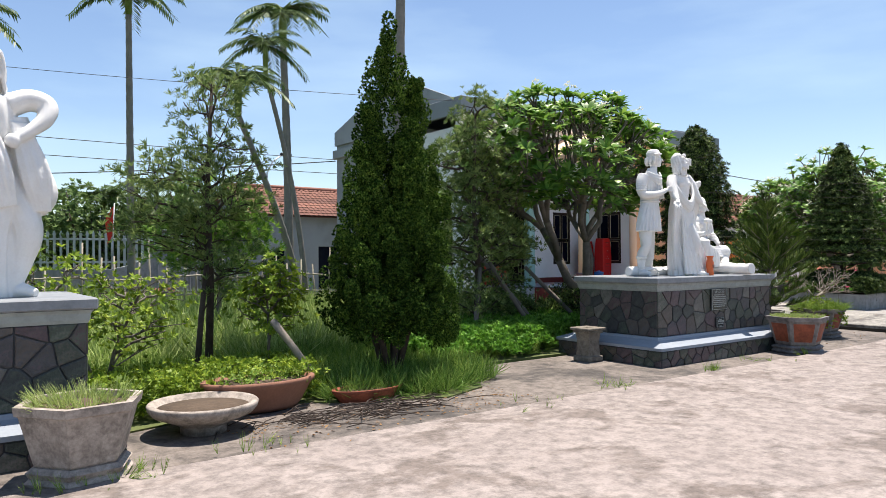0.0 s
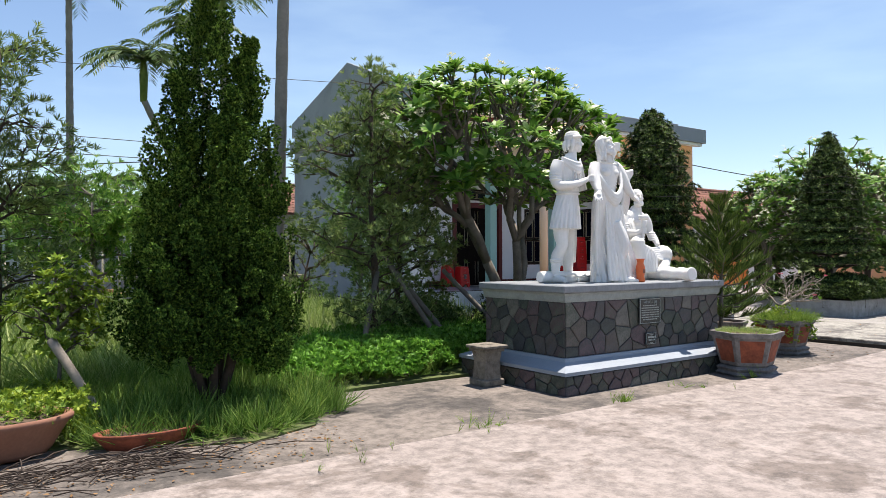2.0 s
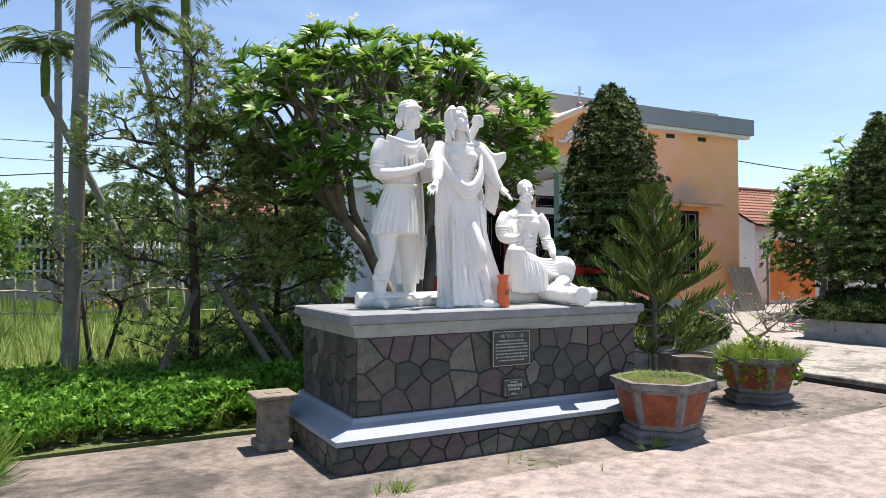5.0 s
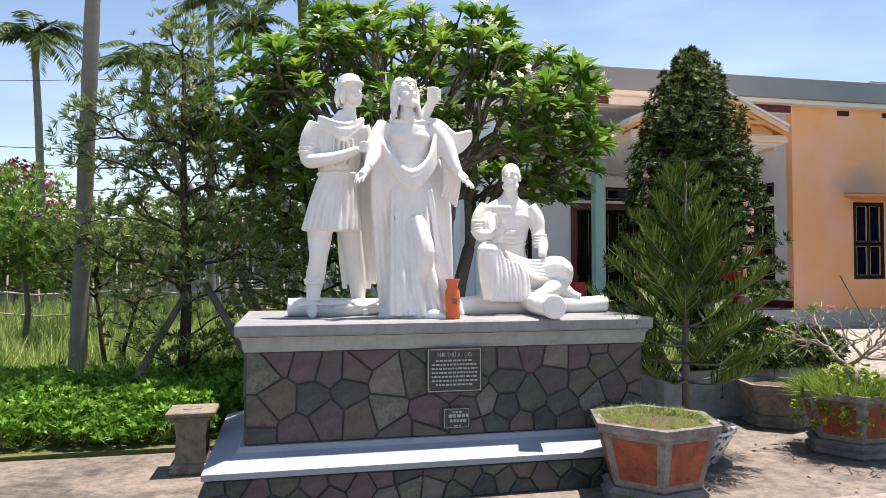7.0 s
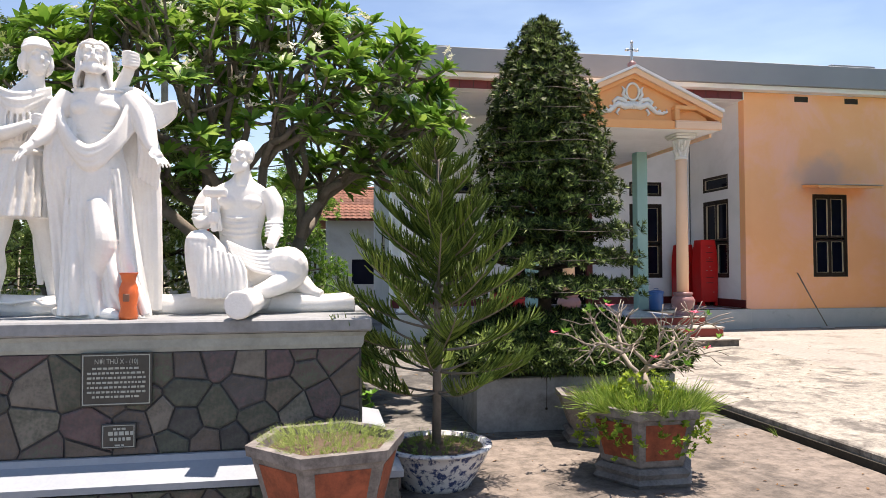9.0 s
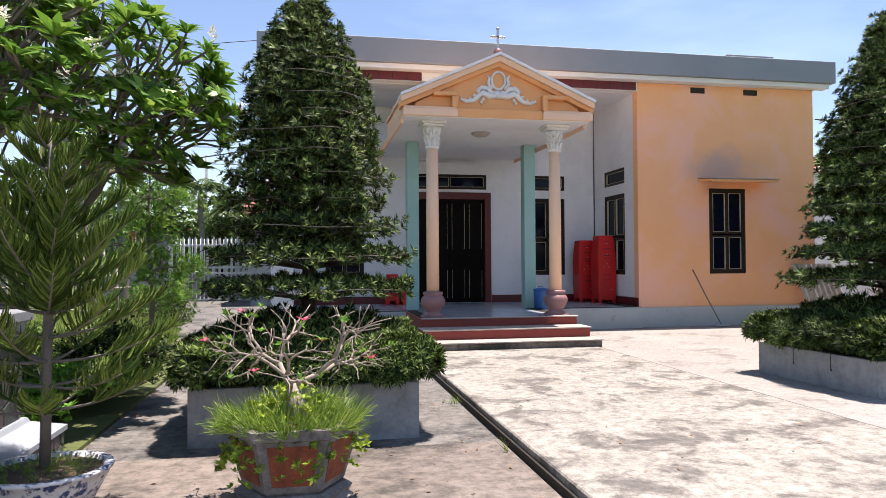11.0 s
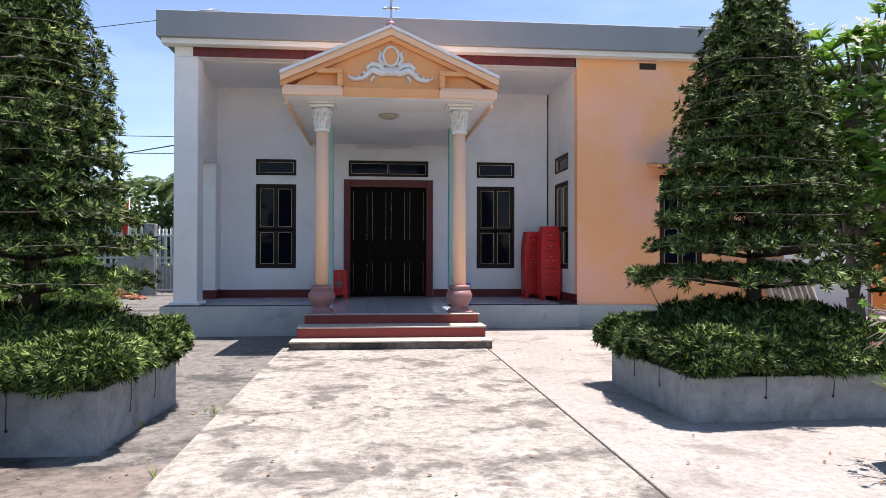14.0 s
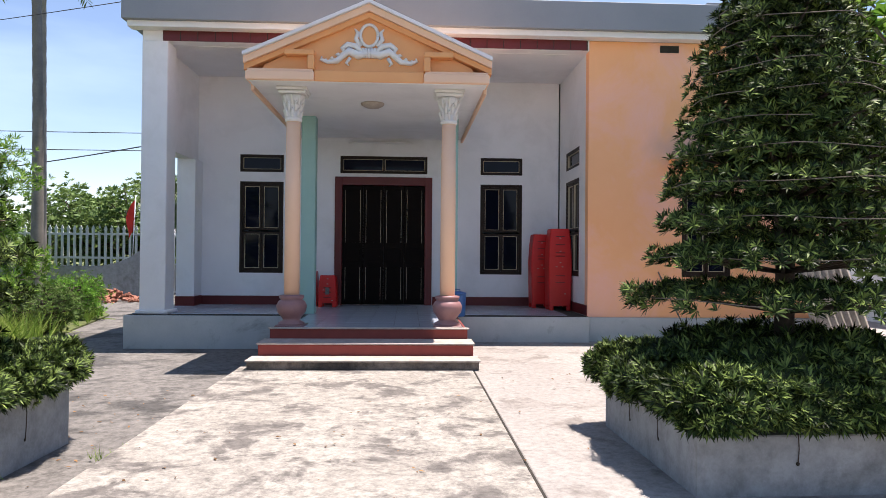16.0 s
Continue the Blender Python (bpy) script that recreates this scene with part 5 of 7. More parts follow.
# figure on the other pedestal
s = Shape()
robe(s, [(0, 0, 0.0, 0.20, 0.17, 0.4), (0, 0, 0.45, 0.20, 0.17, 0.9), (0, 0, 0.85, 0.25, 0.19, 1.1), (0, 0, 1.12, 0.18, 0.145, 0.6), (0, 0, 1.38, 0.21, 0.145, 0.3), (0, 0, 1.53, 0.19, 0.125, 0.2), (0, 0, 1.62, 0.09, 0.08, 0), (0, 0, 1.71, 0.06, 0.06, 0)], 11, 0.10, 12)
limb(s, [(0.16, 0, 1.52), (0.30, 0.0, 1.58), (0.42, -0.02, 1.54), (0.40, -0.08, 1.42), (0.28, -0.13, 1.30), (0.20, -0.15, 1.24)], [0.095, 0.090, 0.085, 0.066, 0.048, 0.040])
ball(s, (0.17, -0.17, 1.22), (0.055, 0.045, 0.06))
limb(s, [(0.2, 0.03, 1.42), (0.28, 0.02, 1.1), (0.36, 0.0, 0.82), (0.36, 0.02, 0.66)], [0.10, 0.13, 0.15, 0.06])
swag(s, (0.22, -0.08, 1.38), (0.32, -0.13, 1.0), (0.38, -0.10, 0.68), 6, (0.18, 0.02, 0), 0.026)
limb(s, [(0.14, 0.02, 0.9), (0.28, -0.03, 0.55), (0.24, -0.01, 0.28), (0.17, -0.02, 0.06)], [0.14, 0.12, 0.09, 0.065])
limb(s, [(0.17, 0.0, 0.055), (0.26, -0.06, 0.05), (0.34, -0.12, 0.03)], [0.07, 0.06, 0.035])
swag(s, (-0.1, -0.14, 1.5), (0.0, -0.2, 1.05), (0.12, -0.18, 0.7), 7, (0.26, 0, 0.06), 0.022)
limb(s, [(-0.18, 0, 1.52), (-0.3, -0.05, 1.3), (-0.26, -0.2, 1.1)], [0.09, 0.075, 0.05])
head(s, 0.02, -0.03, 1.83, 0, 0, "long", True)
statue("statue", "white painted statue of a robed figure lifting an arm", s, (0.42, 6.85, TOP), 0, 1.05)
vase = thing("vase", "orange glazed flower vase on the pedestal slab", "vase", at=(10.06, 6.44, TOP))
part("body", Shape().lathe([(0.055, 0), (0.062, 0.02), (0.05, 0.08), (0.062, 0.16), (0.058, 0.21), (0.042, 0.25), (0.05, 0.29), (0.062, 0.31), (0.05, 0.305), (0.04, 0.26)], n=20), orange_glaze, vase)
part("motif", Shape().box((-0.02, -0.068, 0.12), (0.02, -0.055, 0.17), 0.004), terracotta, vase)

# ---- plants ----
def unit(v):
    return v / np.maximum(np.linalg.norm(v, axis=-1, keepdims=True), 1e-9)


def branching(s, node, tips, r_tip, rng, power=0.5, reach=0.42, sag=0.0, depth=0, n=6):
    """Limbs from node to every tip, by splitting the tips into groups."""
    node = np.asarray(node, float)
    if len(tips) <= 2 or depth > 9:
        for t in tips:
            m = (node + t) / 2 + rng.normal(0, 0.04, 3) * np.linalg.norm(t - node)
            s.tube([node, m, t], [r_tip * 1.3, r_tip * 1.15, r_tip], 4 if n < 7 else 5)
        return
    k = 2 if len(tips) < 24 or rng.random() < 0.5 else 3
    cent = tips[rng.choice(len(tips), k, replace=False)]
    for _ in range(5):
        lab = np.argmin(((tips[:, None] - cent[None]) ** 2).sum(2), axis=1)
        cent = np.array([tips[lab == i].mean(0) if (lab == i).any() else cent[i] for i in range(k)])
    for i in range(k):
        g = tips[lab == i]
        if len(g) == 0:
            continue
        d = g.mean(0) - node
        end = node + d * reach + rng.normal(0, 0.05, 3) * np.linalg.norm(d)
        end[2] -= sag * np.linalg.norm(d[:2]) * 0.3
        mid = (node + end) / 2 + rng.normal(0, 0.06, 3) * np.linalg.norm(end - node)
        r0, r1 = r_tip * len(g) ** power * 1.15, r_tip * len(g) ** power
        s.tube([node, mid, end], [r0, (r0 + r1) / 2, r1], max(5, n))
        branching(s, end, g, r_tip, rng, power, reach, sag, depth + 1, n)


def dome(n, centre, rx, ry, z0, z1, rng, inner=0.55):
    """Points in the upper shell of a dome, unevenly spread."""
    pts = []
    while len(pts) < n:
        p = rng.uniform(-1, 1, 3)
        q = math.hypot(p[0], p[1]) ** 2 + max(p[2], p[2] * -0.9) ** 2
        if inner ** 2 < q < 1 and p[2] > -0.75 + 0.35 * (1 - math.hypot(p[0], p[1])):
            pts.append((centre[0] + p[0] * rx, centre[1] + p[1] * ry, z0 + (z1 - z0) * (p[2] * 0.5 + 0.5)))
    pts = np.array(pts)
    b = np.array([noise.noise(Vector(p) * 0.9) for p in pts])
    return pts + (pts - np.array([centre[0], centre[1], (z0 + z1) / 2])) * (0.16 * b)[:, None]


ROSE = [bundle(LONGLEAF, 17, k, 1.0, 0.45) for k in range(4)]
TUFT = [bundle(NARROW, 15, 10 + k, 0.8, 0.5) for k in range(4)]
TWIG = [bundle(LEAF, 7, 30 + k, 0.9, 0.5) for k in range(4)]
WISP = [bundle(NARROW, 9, 40 + k, 0.8, 0.7) for k in range(4)]
CLUMP = [bundle(BLADE, 12, 50 + k, 0.5, 1.0, (0.5, 1.0)) for k in range(5)]
FLOWER = bundle(LEAF, 5, 61, 1.0, 0.3)


def spread_sets(tpls, pos, dirs, up, size, rng, twist=0.3):
    pick = rng.integers(0, len(tpls), len(pos))
    return [(tpls[k], frames_at(pos[pick == k], dirs[pick == k], up[pick == k], size[pick == k], rng, twist)) for k in range(len(tpls))]


UPV = np.array([0, 0, 1.0])


def frangipani(label, base, fork, crown, rx, ry, z0, z1, n, seed, group="frangipani trees", flowering=0.2):
    rng = np.random.default_rng(seed)
    t = thing("frangipani_tree", label, "tree", group)
    tips = dome(n, crown, rx, ry, z0, z1, rng, 0.6)
    s = Shape()
    b, f = np.array(base), np.array(fork)
    s.tube([b, b * 0.5 + f * 0.5 + np.array([0.06, -0.05, 0]), f], [0.17, 0.13, 0.13], 10)
    branching(s, f, tips, 0.014, rng, 0.34, 0.33)
    part("trunk", s, bark_mat, t, "grey forked trunk and limbs")
    c = np.array([crown[0], crown[1], z0 - 0.6])
    d = unit(unit(tips - c) + 0.6 * UPV + rng.normal(0, 0.25, tips.shape))
    foliage("crown", spread_sets(ROSE, tips, d, np.tile(UPV, (len(tips), 1)), rng.uniform(0.21, 0.34, len(tips)), rng), frangi_leaf, t, "bright green whorls of long leaves")
    k = rng.random(len(tips)) < flowering
    ft = (tips + d * 0.17)[k]
    pos = np.repeat(ft, 6, axis=0) + rng.normal(0, 0.05, (len(ft) * 6, 3))
    foliage("flower_cluster", [(FLOWER, frames_at(pos, np.tile(UPV, (len(pos), 1)) + rng.normal(0, 0.4, pos.shape), rng.normal(0, 1, pos.shape), np.full(len(pos), 0.06), rng))], petal_mat, t, "small white flower clusters")["kind"] = "stuff"
    return t


frangipani("spreading frangipani with bright leaves and white flowers", (10.85, 9.75, -0.1), (10.78, 9.7, 0.55), (10.38, 9.85), 2.6, 1.8, 1.9, 4.75, 520, 71, flowering=0.12)
frangipani("spreading frangipani with white flowers behind the planter", (24.8, 11.0, -0.05), (24.7, 11.0, 0.9), (24.7, 10.9), 2.6, 2.1, 1.15, 4.9, 520, 72, flowering=0.5)
frangipani("smaller frangipani covered in white flowers near the wall", (24.9, 13.2, -0.05), (24.9, 13.1, 0.8), (24.8, 13.1), 1.4, 1.3, 1.7, 4.2, 200, 73, flowering=0.5)


def tuft_sets(pos, dirs, size, rng):
    return spread_sets(TUFT, pos, dirs, np.tile(UPV, (len(pos), 1)), size, rng)


def topiary(label, x, y, top, profile, outline, seed, planter_top):
    """Clipped podocarpus: flat plates of leaves tied to wires on one stem, over a hedge that fills the planter.
    profile: (height, radius) from the lowest plate up; outline: the planter's corners."""
    rng = np.random.default_rng(seed)
    t = thing("topiary_tree", label, "tree", "clipped podocarpus trees in planters", (x, y, planter_top))
    s = Shape()
    zt = top - planter_top
    s.tube([(0, 0, 0), (0.03, 0.02, zt * 0.35), (-0.02, 0.01, zt * 0.7), (0, 0, zt - 0.1)], [0.085, 0.07, 0.045, 0.012], 9)
    hs, rs = [q[0] for q in profile], [q[1] for q in profile]
    pos, dirs, wires = [], [], []
    h = hs[0]
    while h < top - 0.05:
        f = (h - hs[0]) / (top - hs[0])
        R = float(np.interp(h, hs, rs)) * rng.uniform(0.95, 1.04)
        z = h - planter_top
        lobes = int(7 + 5 * (1 - f))
        ph, amp = rng.uniform(0, 6.283, 3), rng.uniform(0.04, 0.09, 3)
        def rim(a):
            return R * (1 + amp[0] * np.sin(3 * a + ph[0]) + amp[1] * np.sin(lobes * a + ph[1]) + 0.5 * amp[2] * np.sin(2.3 * lobes * a + ph[2]))
        for k in range(lobes):
            a = 2 * math.pi * k / lobes + rng.normal(0, 0.15)
            r = float(rim(a))
            s.tube([(0, 0, z - 0.14), (0.5 * r * math.cos(a), 0.5 * r * math.sin(a), z - 0.07), (0.95 * r * math.cos(a), 0.95 * r * math.sin(a), z + 0.01)], [0.024, 0.016, 0.006], 4)
        m = int(70 + 380 * R * R + 190 * R)
        a = rng.uniform(0, 6.283, m)
        rr = rim(a) * np.sqrt(rng.uniform(0.03, 1.0, m))
        zz = z + 0.07 - 0.10 * (rr / R) ** 2 + rng.normal(0, 0.03 + 0.035 * min(1.0, 2 * f), m)
        e = rng.random(m) < 0.28
        rr[e] = (rim(a) * rng.uniform(0.9, 1.05, m))[e]
        zz[e] = z + rng.uniform(-0.11, 0.07, e.sum())
        pos.append(np.stack([rr * np.cos(a), rr * np.sin(a), zz], axis=1))
        o = rr / R
        dirs.append(np.stack([np.cos(a) * o * 0.9, np.sin(a) * o * 0.9, np.full(m, 0.8)], axis=1) + rng.normal(0, 0.28, (m, 3)))
        if f > 0.12:
            m = int(60 + 90 * R)
            a = rng.uniform(0, 6.283, m)
            rr = 0.72 * R * np.sqrt(rng.uniform(0.02, 1, m))
            pos.append(np.stack([rr * np.cos(a), rr * np.sin(a), z - rng.uniform(0.05, 0.25, m)], axis=1))
            dirs.append(np.stack([np.cos(a), np.sin(a), np.full(m, 0.3)], axis=1) + rng.normal(0, 0.4, (m, 3)))
        if f < 0.75:
            wires.append((z - 0.03, R))
        h += 0.32 - 0.13 * min(1.0, f * 2.0)
    m = 150
    a = rng.uniform(0, 6.283, m)
    zz = zt - 0.05 - rng.uniform(0, 0.55, m)
    rr = (zt - zz) * 0.42 * rng.uniform(0.2, 1, m)
    pos.append(np.stack([rr * np.cos(a), rr * np.sin(a), zz], axis=1))
    dirs.append(np.stack([np.cos(a) * 0.4, np.sin(a) * 0.4, np.full(m, 1.0)], axis=1))
    part("trunk", s, darkbark_mat, t, "dark trunk and level branches")
    pos, dirs = np.concatenate(pos), np.concatenate(dirs)
    foliage("crown", tuft_sets(pos, dirs, rng.uniform(0.065, 0.105, len(pos)), rng), podo_leaf, t, "dark clipped plates of narrow leaves")
    for zw, Rw in wires:
        a0 = rng.uniform(0, 6.28)
        part("training_wire", Shape().tube([((Rw + 0.02) * math.cos(a0 + 0.21 * k), (Rw + 0.02) * math.sin(a0 + 0.21 * k), zw + 0.015 * math.sin(k * 0.9)) for k in range(27)], 0.004, 4), bark_mat, t, "thin training wire")
    # hedge along the planter's edge, hollow towards the stem, and a darker mound above it
    n = len(outline)
    P, D = [], []
    for i in range(n):
        (xa, ya), (xb, yb) = outline[i], outline[(i + 1) % n]
        ln = math.hypot(xb - xa, yb - ya)
        m = int(ln * 900)
        u = rng.uniform(-0.04, 1.04, m)
        px, py = xa + (xb - xa) * u - x, ya + (yb - ya) * u - y
        nx, ny = (yb - ya) / ln, -(xb - xa) / ln
        an = rng.uniform(-0.5, 3.4, m)
        fill = np.sqrt(rng.uniform(0.45, 1.0, m)) * (1 + 0.10 * np.sin(9 * u + i) + 0.06 * np.sin(23 * u))
        off = -0.17 + 0.36 * np.cos(an) * fill
        zz = 0.24 + 0.22 * np.sin(an) * fill + 0.03 * np.sin(7 * u + i)
        P.append(np.stack([px + nx * off, py + ny * off, zz], axis=1))
        D.append(np.stack([nx * np.cos(an), ny * np.cos(an), np.sin(an) + 0.45], axis=1) + rng.normal(0, 0.3, (m, 3)))
    P, D = np.concatenate(P), np.concatenate(D)
    foliage("hedge", tuft_sets(P, D, rng.uniform(0.07, 0.105, len(P)), rng), podo_leaf, t, "low clipped hedge of narrow leaves")
    R = rs[0] * 0.98
    m = 1500
    a = rng.uniform(0, 6.283, m)
    rr = R * np.sqrt(rng.uniform(0.15, 1.0, m)) * (1 + 0.05 * np.sin(5 * a + seed))
    zz = hs[0] - planter_top - 0.36 - 0.20 * (rr / R) ** 3 + rng.normal(0, 0.05, m)
    P = np.stack([rr * np.cos(a), rr * np.sin(a), zz], axis=1)
    D = np.stack([np.cos(a) * rr / R, np.sin(a) * rr / R, np.full(m, 0.8)], axis=1) + rng.normal(0, 0.3, (m, 3))
    foliage("skirt", tuft_sets(P, D, rng.uniform(0.08, 0.13, m), rng), podo_leaf, t, "low clipped skirt of narrow leaves")
    return t


def planter(label, poly, z0, z1):
    p = thing("planter", label, "planter", "rendered tree planters")
    cx, cy = sum(q[0] for q in poly) / len(poly), sum(q[1] for q in poly) / len(poly)
    inner = [(cx + (x - cx) * 0.90, cy + (y - cy) * 0.90) for x, y in poly]
    n = len(poly)
    vs = [(x, y, z0) for x, y in poly] + [(x, y, z1 - 0.01) for x, y in poly] + [(cx + (x - cx) * 0.993, cy + (y - cy) * 0.993, z1) for x, y in poly] + [(x, y, z1) for x, y in inner] + [(x, y, z1 - 0.2) for x, y in inner]
    fs = [(i + k * n, (i + 1) % n + k * n, (i + 1) % n + (k + 1) * n, i + (k + 1) * n) for k in range(4) for i in range(n)]
    part("wall", Shape().add(vs, fs), planter_mat, p, "grey rendered wall with drip stains")
    part("soil", Shape().prism(inner, z1 - 0.16, z1 - 0.05, "z"), potsoil_mat, p, "dark soil")
    rg = random.Random(round(cx * 10))
    for i in range(n):
        (xa, ya), (xb, yb) = poly[i], poly[(i + 1) % n]
        d = math.hypot(xb - xa, yb - ya)
        nx, ny = (yb - ya) / d, -(xb - xa) / d
        for f in (0.34, 0.66):
            x, y = xa + (xb - xa) * f, ya + (yb - ya) * f
            part("drain_hole", Shape().tube([(x - nx * 0.02, y - ny * 0.02, z0 + 0.24), (x + nx * 0.003, y + ny * 0.003, z0 + 0.24)], 0.014, 8), joint_mat, p)
            part("tie_wire", Shape().tube([(x + nx * 0.006, y + ny * 0.006, z1 + 0.01), (x + nx * 0.012 + 0.01 * rg.random(), y + ny * 0.012, z1 - 0.09), (x + nx * 0.006, y + ny * 0.006, z0 + 0.25)], 0.0035, 4), darkbark_mat, p, "rusty tie wire")
    return p


PLANT_A = [(12.80, 8.10), (14.84, 8.08), (14.90, 10.08), (12.80, 10.1)]
PLANT_B = [(19.82, 8.18), (21.86, 8.25), (21.86, 10.20), (19.77, 10.14)]
planter("square grey rendered planter under a clipped tree", PLANT_A, -0.16, 0.385)
planter("square grey rendered planter with tie wires under a clipped tree", PLANT_B, -0.03, 0.40)
topiary("tall clipped podocarpus in tiers rising from a grey planter", 13.82, 9.15, 4.36, [(1.25, 1.03), (1.7, 0.92), (2.1, 0.82), (2.7, 0.72), (3.4, 0.58), (3.9, 0.38), (4.3, 0.10)], PLANT_A, 81, 0.30)
topiary("broad clipped podocarpus in tiers rising from a grey planter", 20.98, 9.25, 4.63, [(1.28, 1.08), (1.86, 0.97), (2.55, 0.78), (3.24, 0.63), (3.75, 0.46), (4.2, 0.27), (4.6, 0.07)], PLANT_B, 82, 0.32)

# ---- cypress ----
rng = np.random.default_rng(90)
cyp = thing("cypress", "dense dark green cypress with several spires", "tree", at=(4.72, 7.45, -0.09))
for k in range(7):
    a = k * 0.9
    part("stem", Shape().tube([(0.05 * math.cos(a), 0.05 * math.sin(a), 0), (0.20 * math.cos(a), 0.18 * math.sin(a), 0.5), (0.3 * math.cos(a), 0.26 * math.sin(a), 1.0), (0.4 * math.cos(a), 0.3 * math.sin(a), 1.6)], [0.045, 0.042, 0.035, 0.02], 7), darkbark_mat, cyp, "dark upright stem")
pos, dirs, size = [], [], []
for cx, cy, top, r, z0, m in ((0.0, 0.0, 4.50, 0.40, 0.85, 210), (0.35, -0.02, 3.85, 0.34, 0.75, 160), (-0.34, -0.03, 3.30, 0.35, 0.70, 125), (0.10, -0.34, 3.15, 0.34, 0.70, 120), (0.0, 0.32, 3.3, 0.34, 0.7, 90), (0.52, -0.20, 2.55, 0.28, 0.62, 75), (-0.46, -0.26, 2.35, 0.28, 0.60, 75), (-0.14, -0.46, 1.95, 0.27, 0.58, 65), (0.34, -0.46, 1.85, 0.26, 0.58, 60), (0.52, 0.2, 2.4, 0.28, 0.6, 45), (-0.62, 0.05, 1.8, 0.24, 0.6, 45)):
    for _ in range(int(0.52 * m)):
        f = rng.uniform(0, 1) ** 1.1
        z = z0 + (top - z0) * f
        a = rng.uniform(0, 6.283)
        deep = rng.random() < 0.25
        R = r * (0.72 + 1.4 * f if f < 0.2 else 1.0 - 0.96 * ((f - 0.2) / 0.8) ** 2.1) * (rng.uniform(0.1, 0.6) if deep else rng.uniform(0.78, 1.14))
        c = np.array([cx + R * math.cos(a), cy + R * math.sin(a), z])
        ax = unit(np.array([math.cos(a) * 0.45, math.sin(a) * 0.45, 1.0]) + rng.normal(0, 0.15, 3))
        k = 150 if deep else 130
        u = unit(rng.normal(0, 1, (k, 3)))
        w = rng.uniform(0.06, 0.105) * (0.7 if f > 0.85 else 1.0)
        pos.append(c + u * w + ax * ((u @ ax) * w * 1.0)[:, None])
        dirs.append(u * 0.8 + ax * 0.75)
        size.append(rng.uniform(0.032, 0.05, k) if deep else rng.uniform(0.028, 0.048, k))
pos, dirs, size = np.concatenate(pos), np.concatenate(dirs), np.concatenate(size)
dirs = dirs + rng.normal(0, 0.15, dirs.shape)
SCALE = [bundle(LEAF, 6, 25 + k, 0.5, 0.85) for k in range(4)]
foliage("crown", spread_sets(SCALE, pos, dirs, rng.normal(0, 1, pos.shape), size, rng), cypress_leaf, cyp, "dark lumpy upright scale-leaf sprays")


# ---- slender trees and shrubs ----
def slender(name, label, base, stems, tips, mat, seed, size, tpl, bark=darkbark_mat, per=7, r_tip=0.006, group="", power=0.47):
    """A loose tree: stems of polylines, tips in a cloud, clusters of leaves round every tip."""
    rng = np.random.default_rng(seed)
    t = thing(name, label, "shrub" if "shrub" in name else "tree", group)
    s = Shape()
    ends = []
    for pts, r0, r1 in stems:
        pts = [np.array(p, float) + np.array(base) for p in pts]
        s.tube(pts, list(np.linspace(r0, r1, len(pts))), 7)
        ends += [pts[i] * (1 - f) + pts[i + 1] * f for i in range(len(pts) - 1) for f in (0.0, 0.33, 0.66)] + [pts[-1]]
    tips = tips + np.array(base)
    ends = np.array(ends)
    own = np.argmin(((tips[:, None] - ends[None]) ** 2 * np.array([1, 1, 1.0])).sum(2) + 2.0 * np.maximum(0, ends[None, :, 2] - tips[:, None, 2] + 0.15), axis=1)
    for i in range(len(ends)):
        g = tips[own == i]
        if len(g):
            branching(s, ends[i], g, r_tip, rng, power, 0.45)
    part("trunk", s, bark, t)
    pos = np.repeat(tips, per, axis=0) + rng.normal(0, 1, (len(tips) * per, 3)) * np.array([0.10, 0.10, 0.08])
    d = unit(pos - (np.repeat(ends[own], per, axis=0))) + 0.5 * UPV + rng.normal(0, 0.4, pos.shape)
    foliage("crown", spread_sets(tpl, pos, d, np.tile(UPV, (len(pos), 1)), rng.uniform(0.7, 1.25, len(pos)) * size, rng), mat, t)
    return t


def cloud(n, rng, boxes):
    """Points in ellipsoids (cx, cy, cz, rx, ry, rz, weight)."""
    out = []
    w = np.array([b[6] for b in boxes], float)
    for b, k in zip(boxes, np.round(n * w / w.sum()).astype(int)):
        p = unit(rng.normal(0, 1, (k, 3))) * rng.uniform(0.35, 1, (k, 1)) ** 0.6
        out.append(p * np.array(b[3:6]) + np.array(b[:3]))
    return np.concatenate(out)


r_ = np.random.default_rng(100)
slender("slender_tree", "slender loose olive-green young tree in the garden", (2.95, 9.0, -0.07), [([(0, 0, 0), (0.03, 0, 1.2), (0, 0.03, 2.4), (0.05, 0, 3.7)], 0.055, 0.02), ([(-0.25, -0.3, 0), (-0.12, -0.1, 0.8), (0.02, 0, 1.8)], 0.04, 0.03)],
        cloud(190, r_, [(0.05, 0, 3.3, 0.45, 0.45, 0.75, 1.2), (-0.35, 0, 2.4, 0.75, 0.6, 0.6, 1.6), (0.4, 0.1, 2.5, 0.5, 0.5, 0.6, 1), (-0.6, 0, 1.9, 0.6, 0.5, 0.35, 0.9), (0.3, 0, 1.4, 0.6, 0.5, 0.5, 0.7)]), thin_leaf, 101, 0.11, WISP)
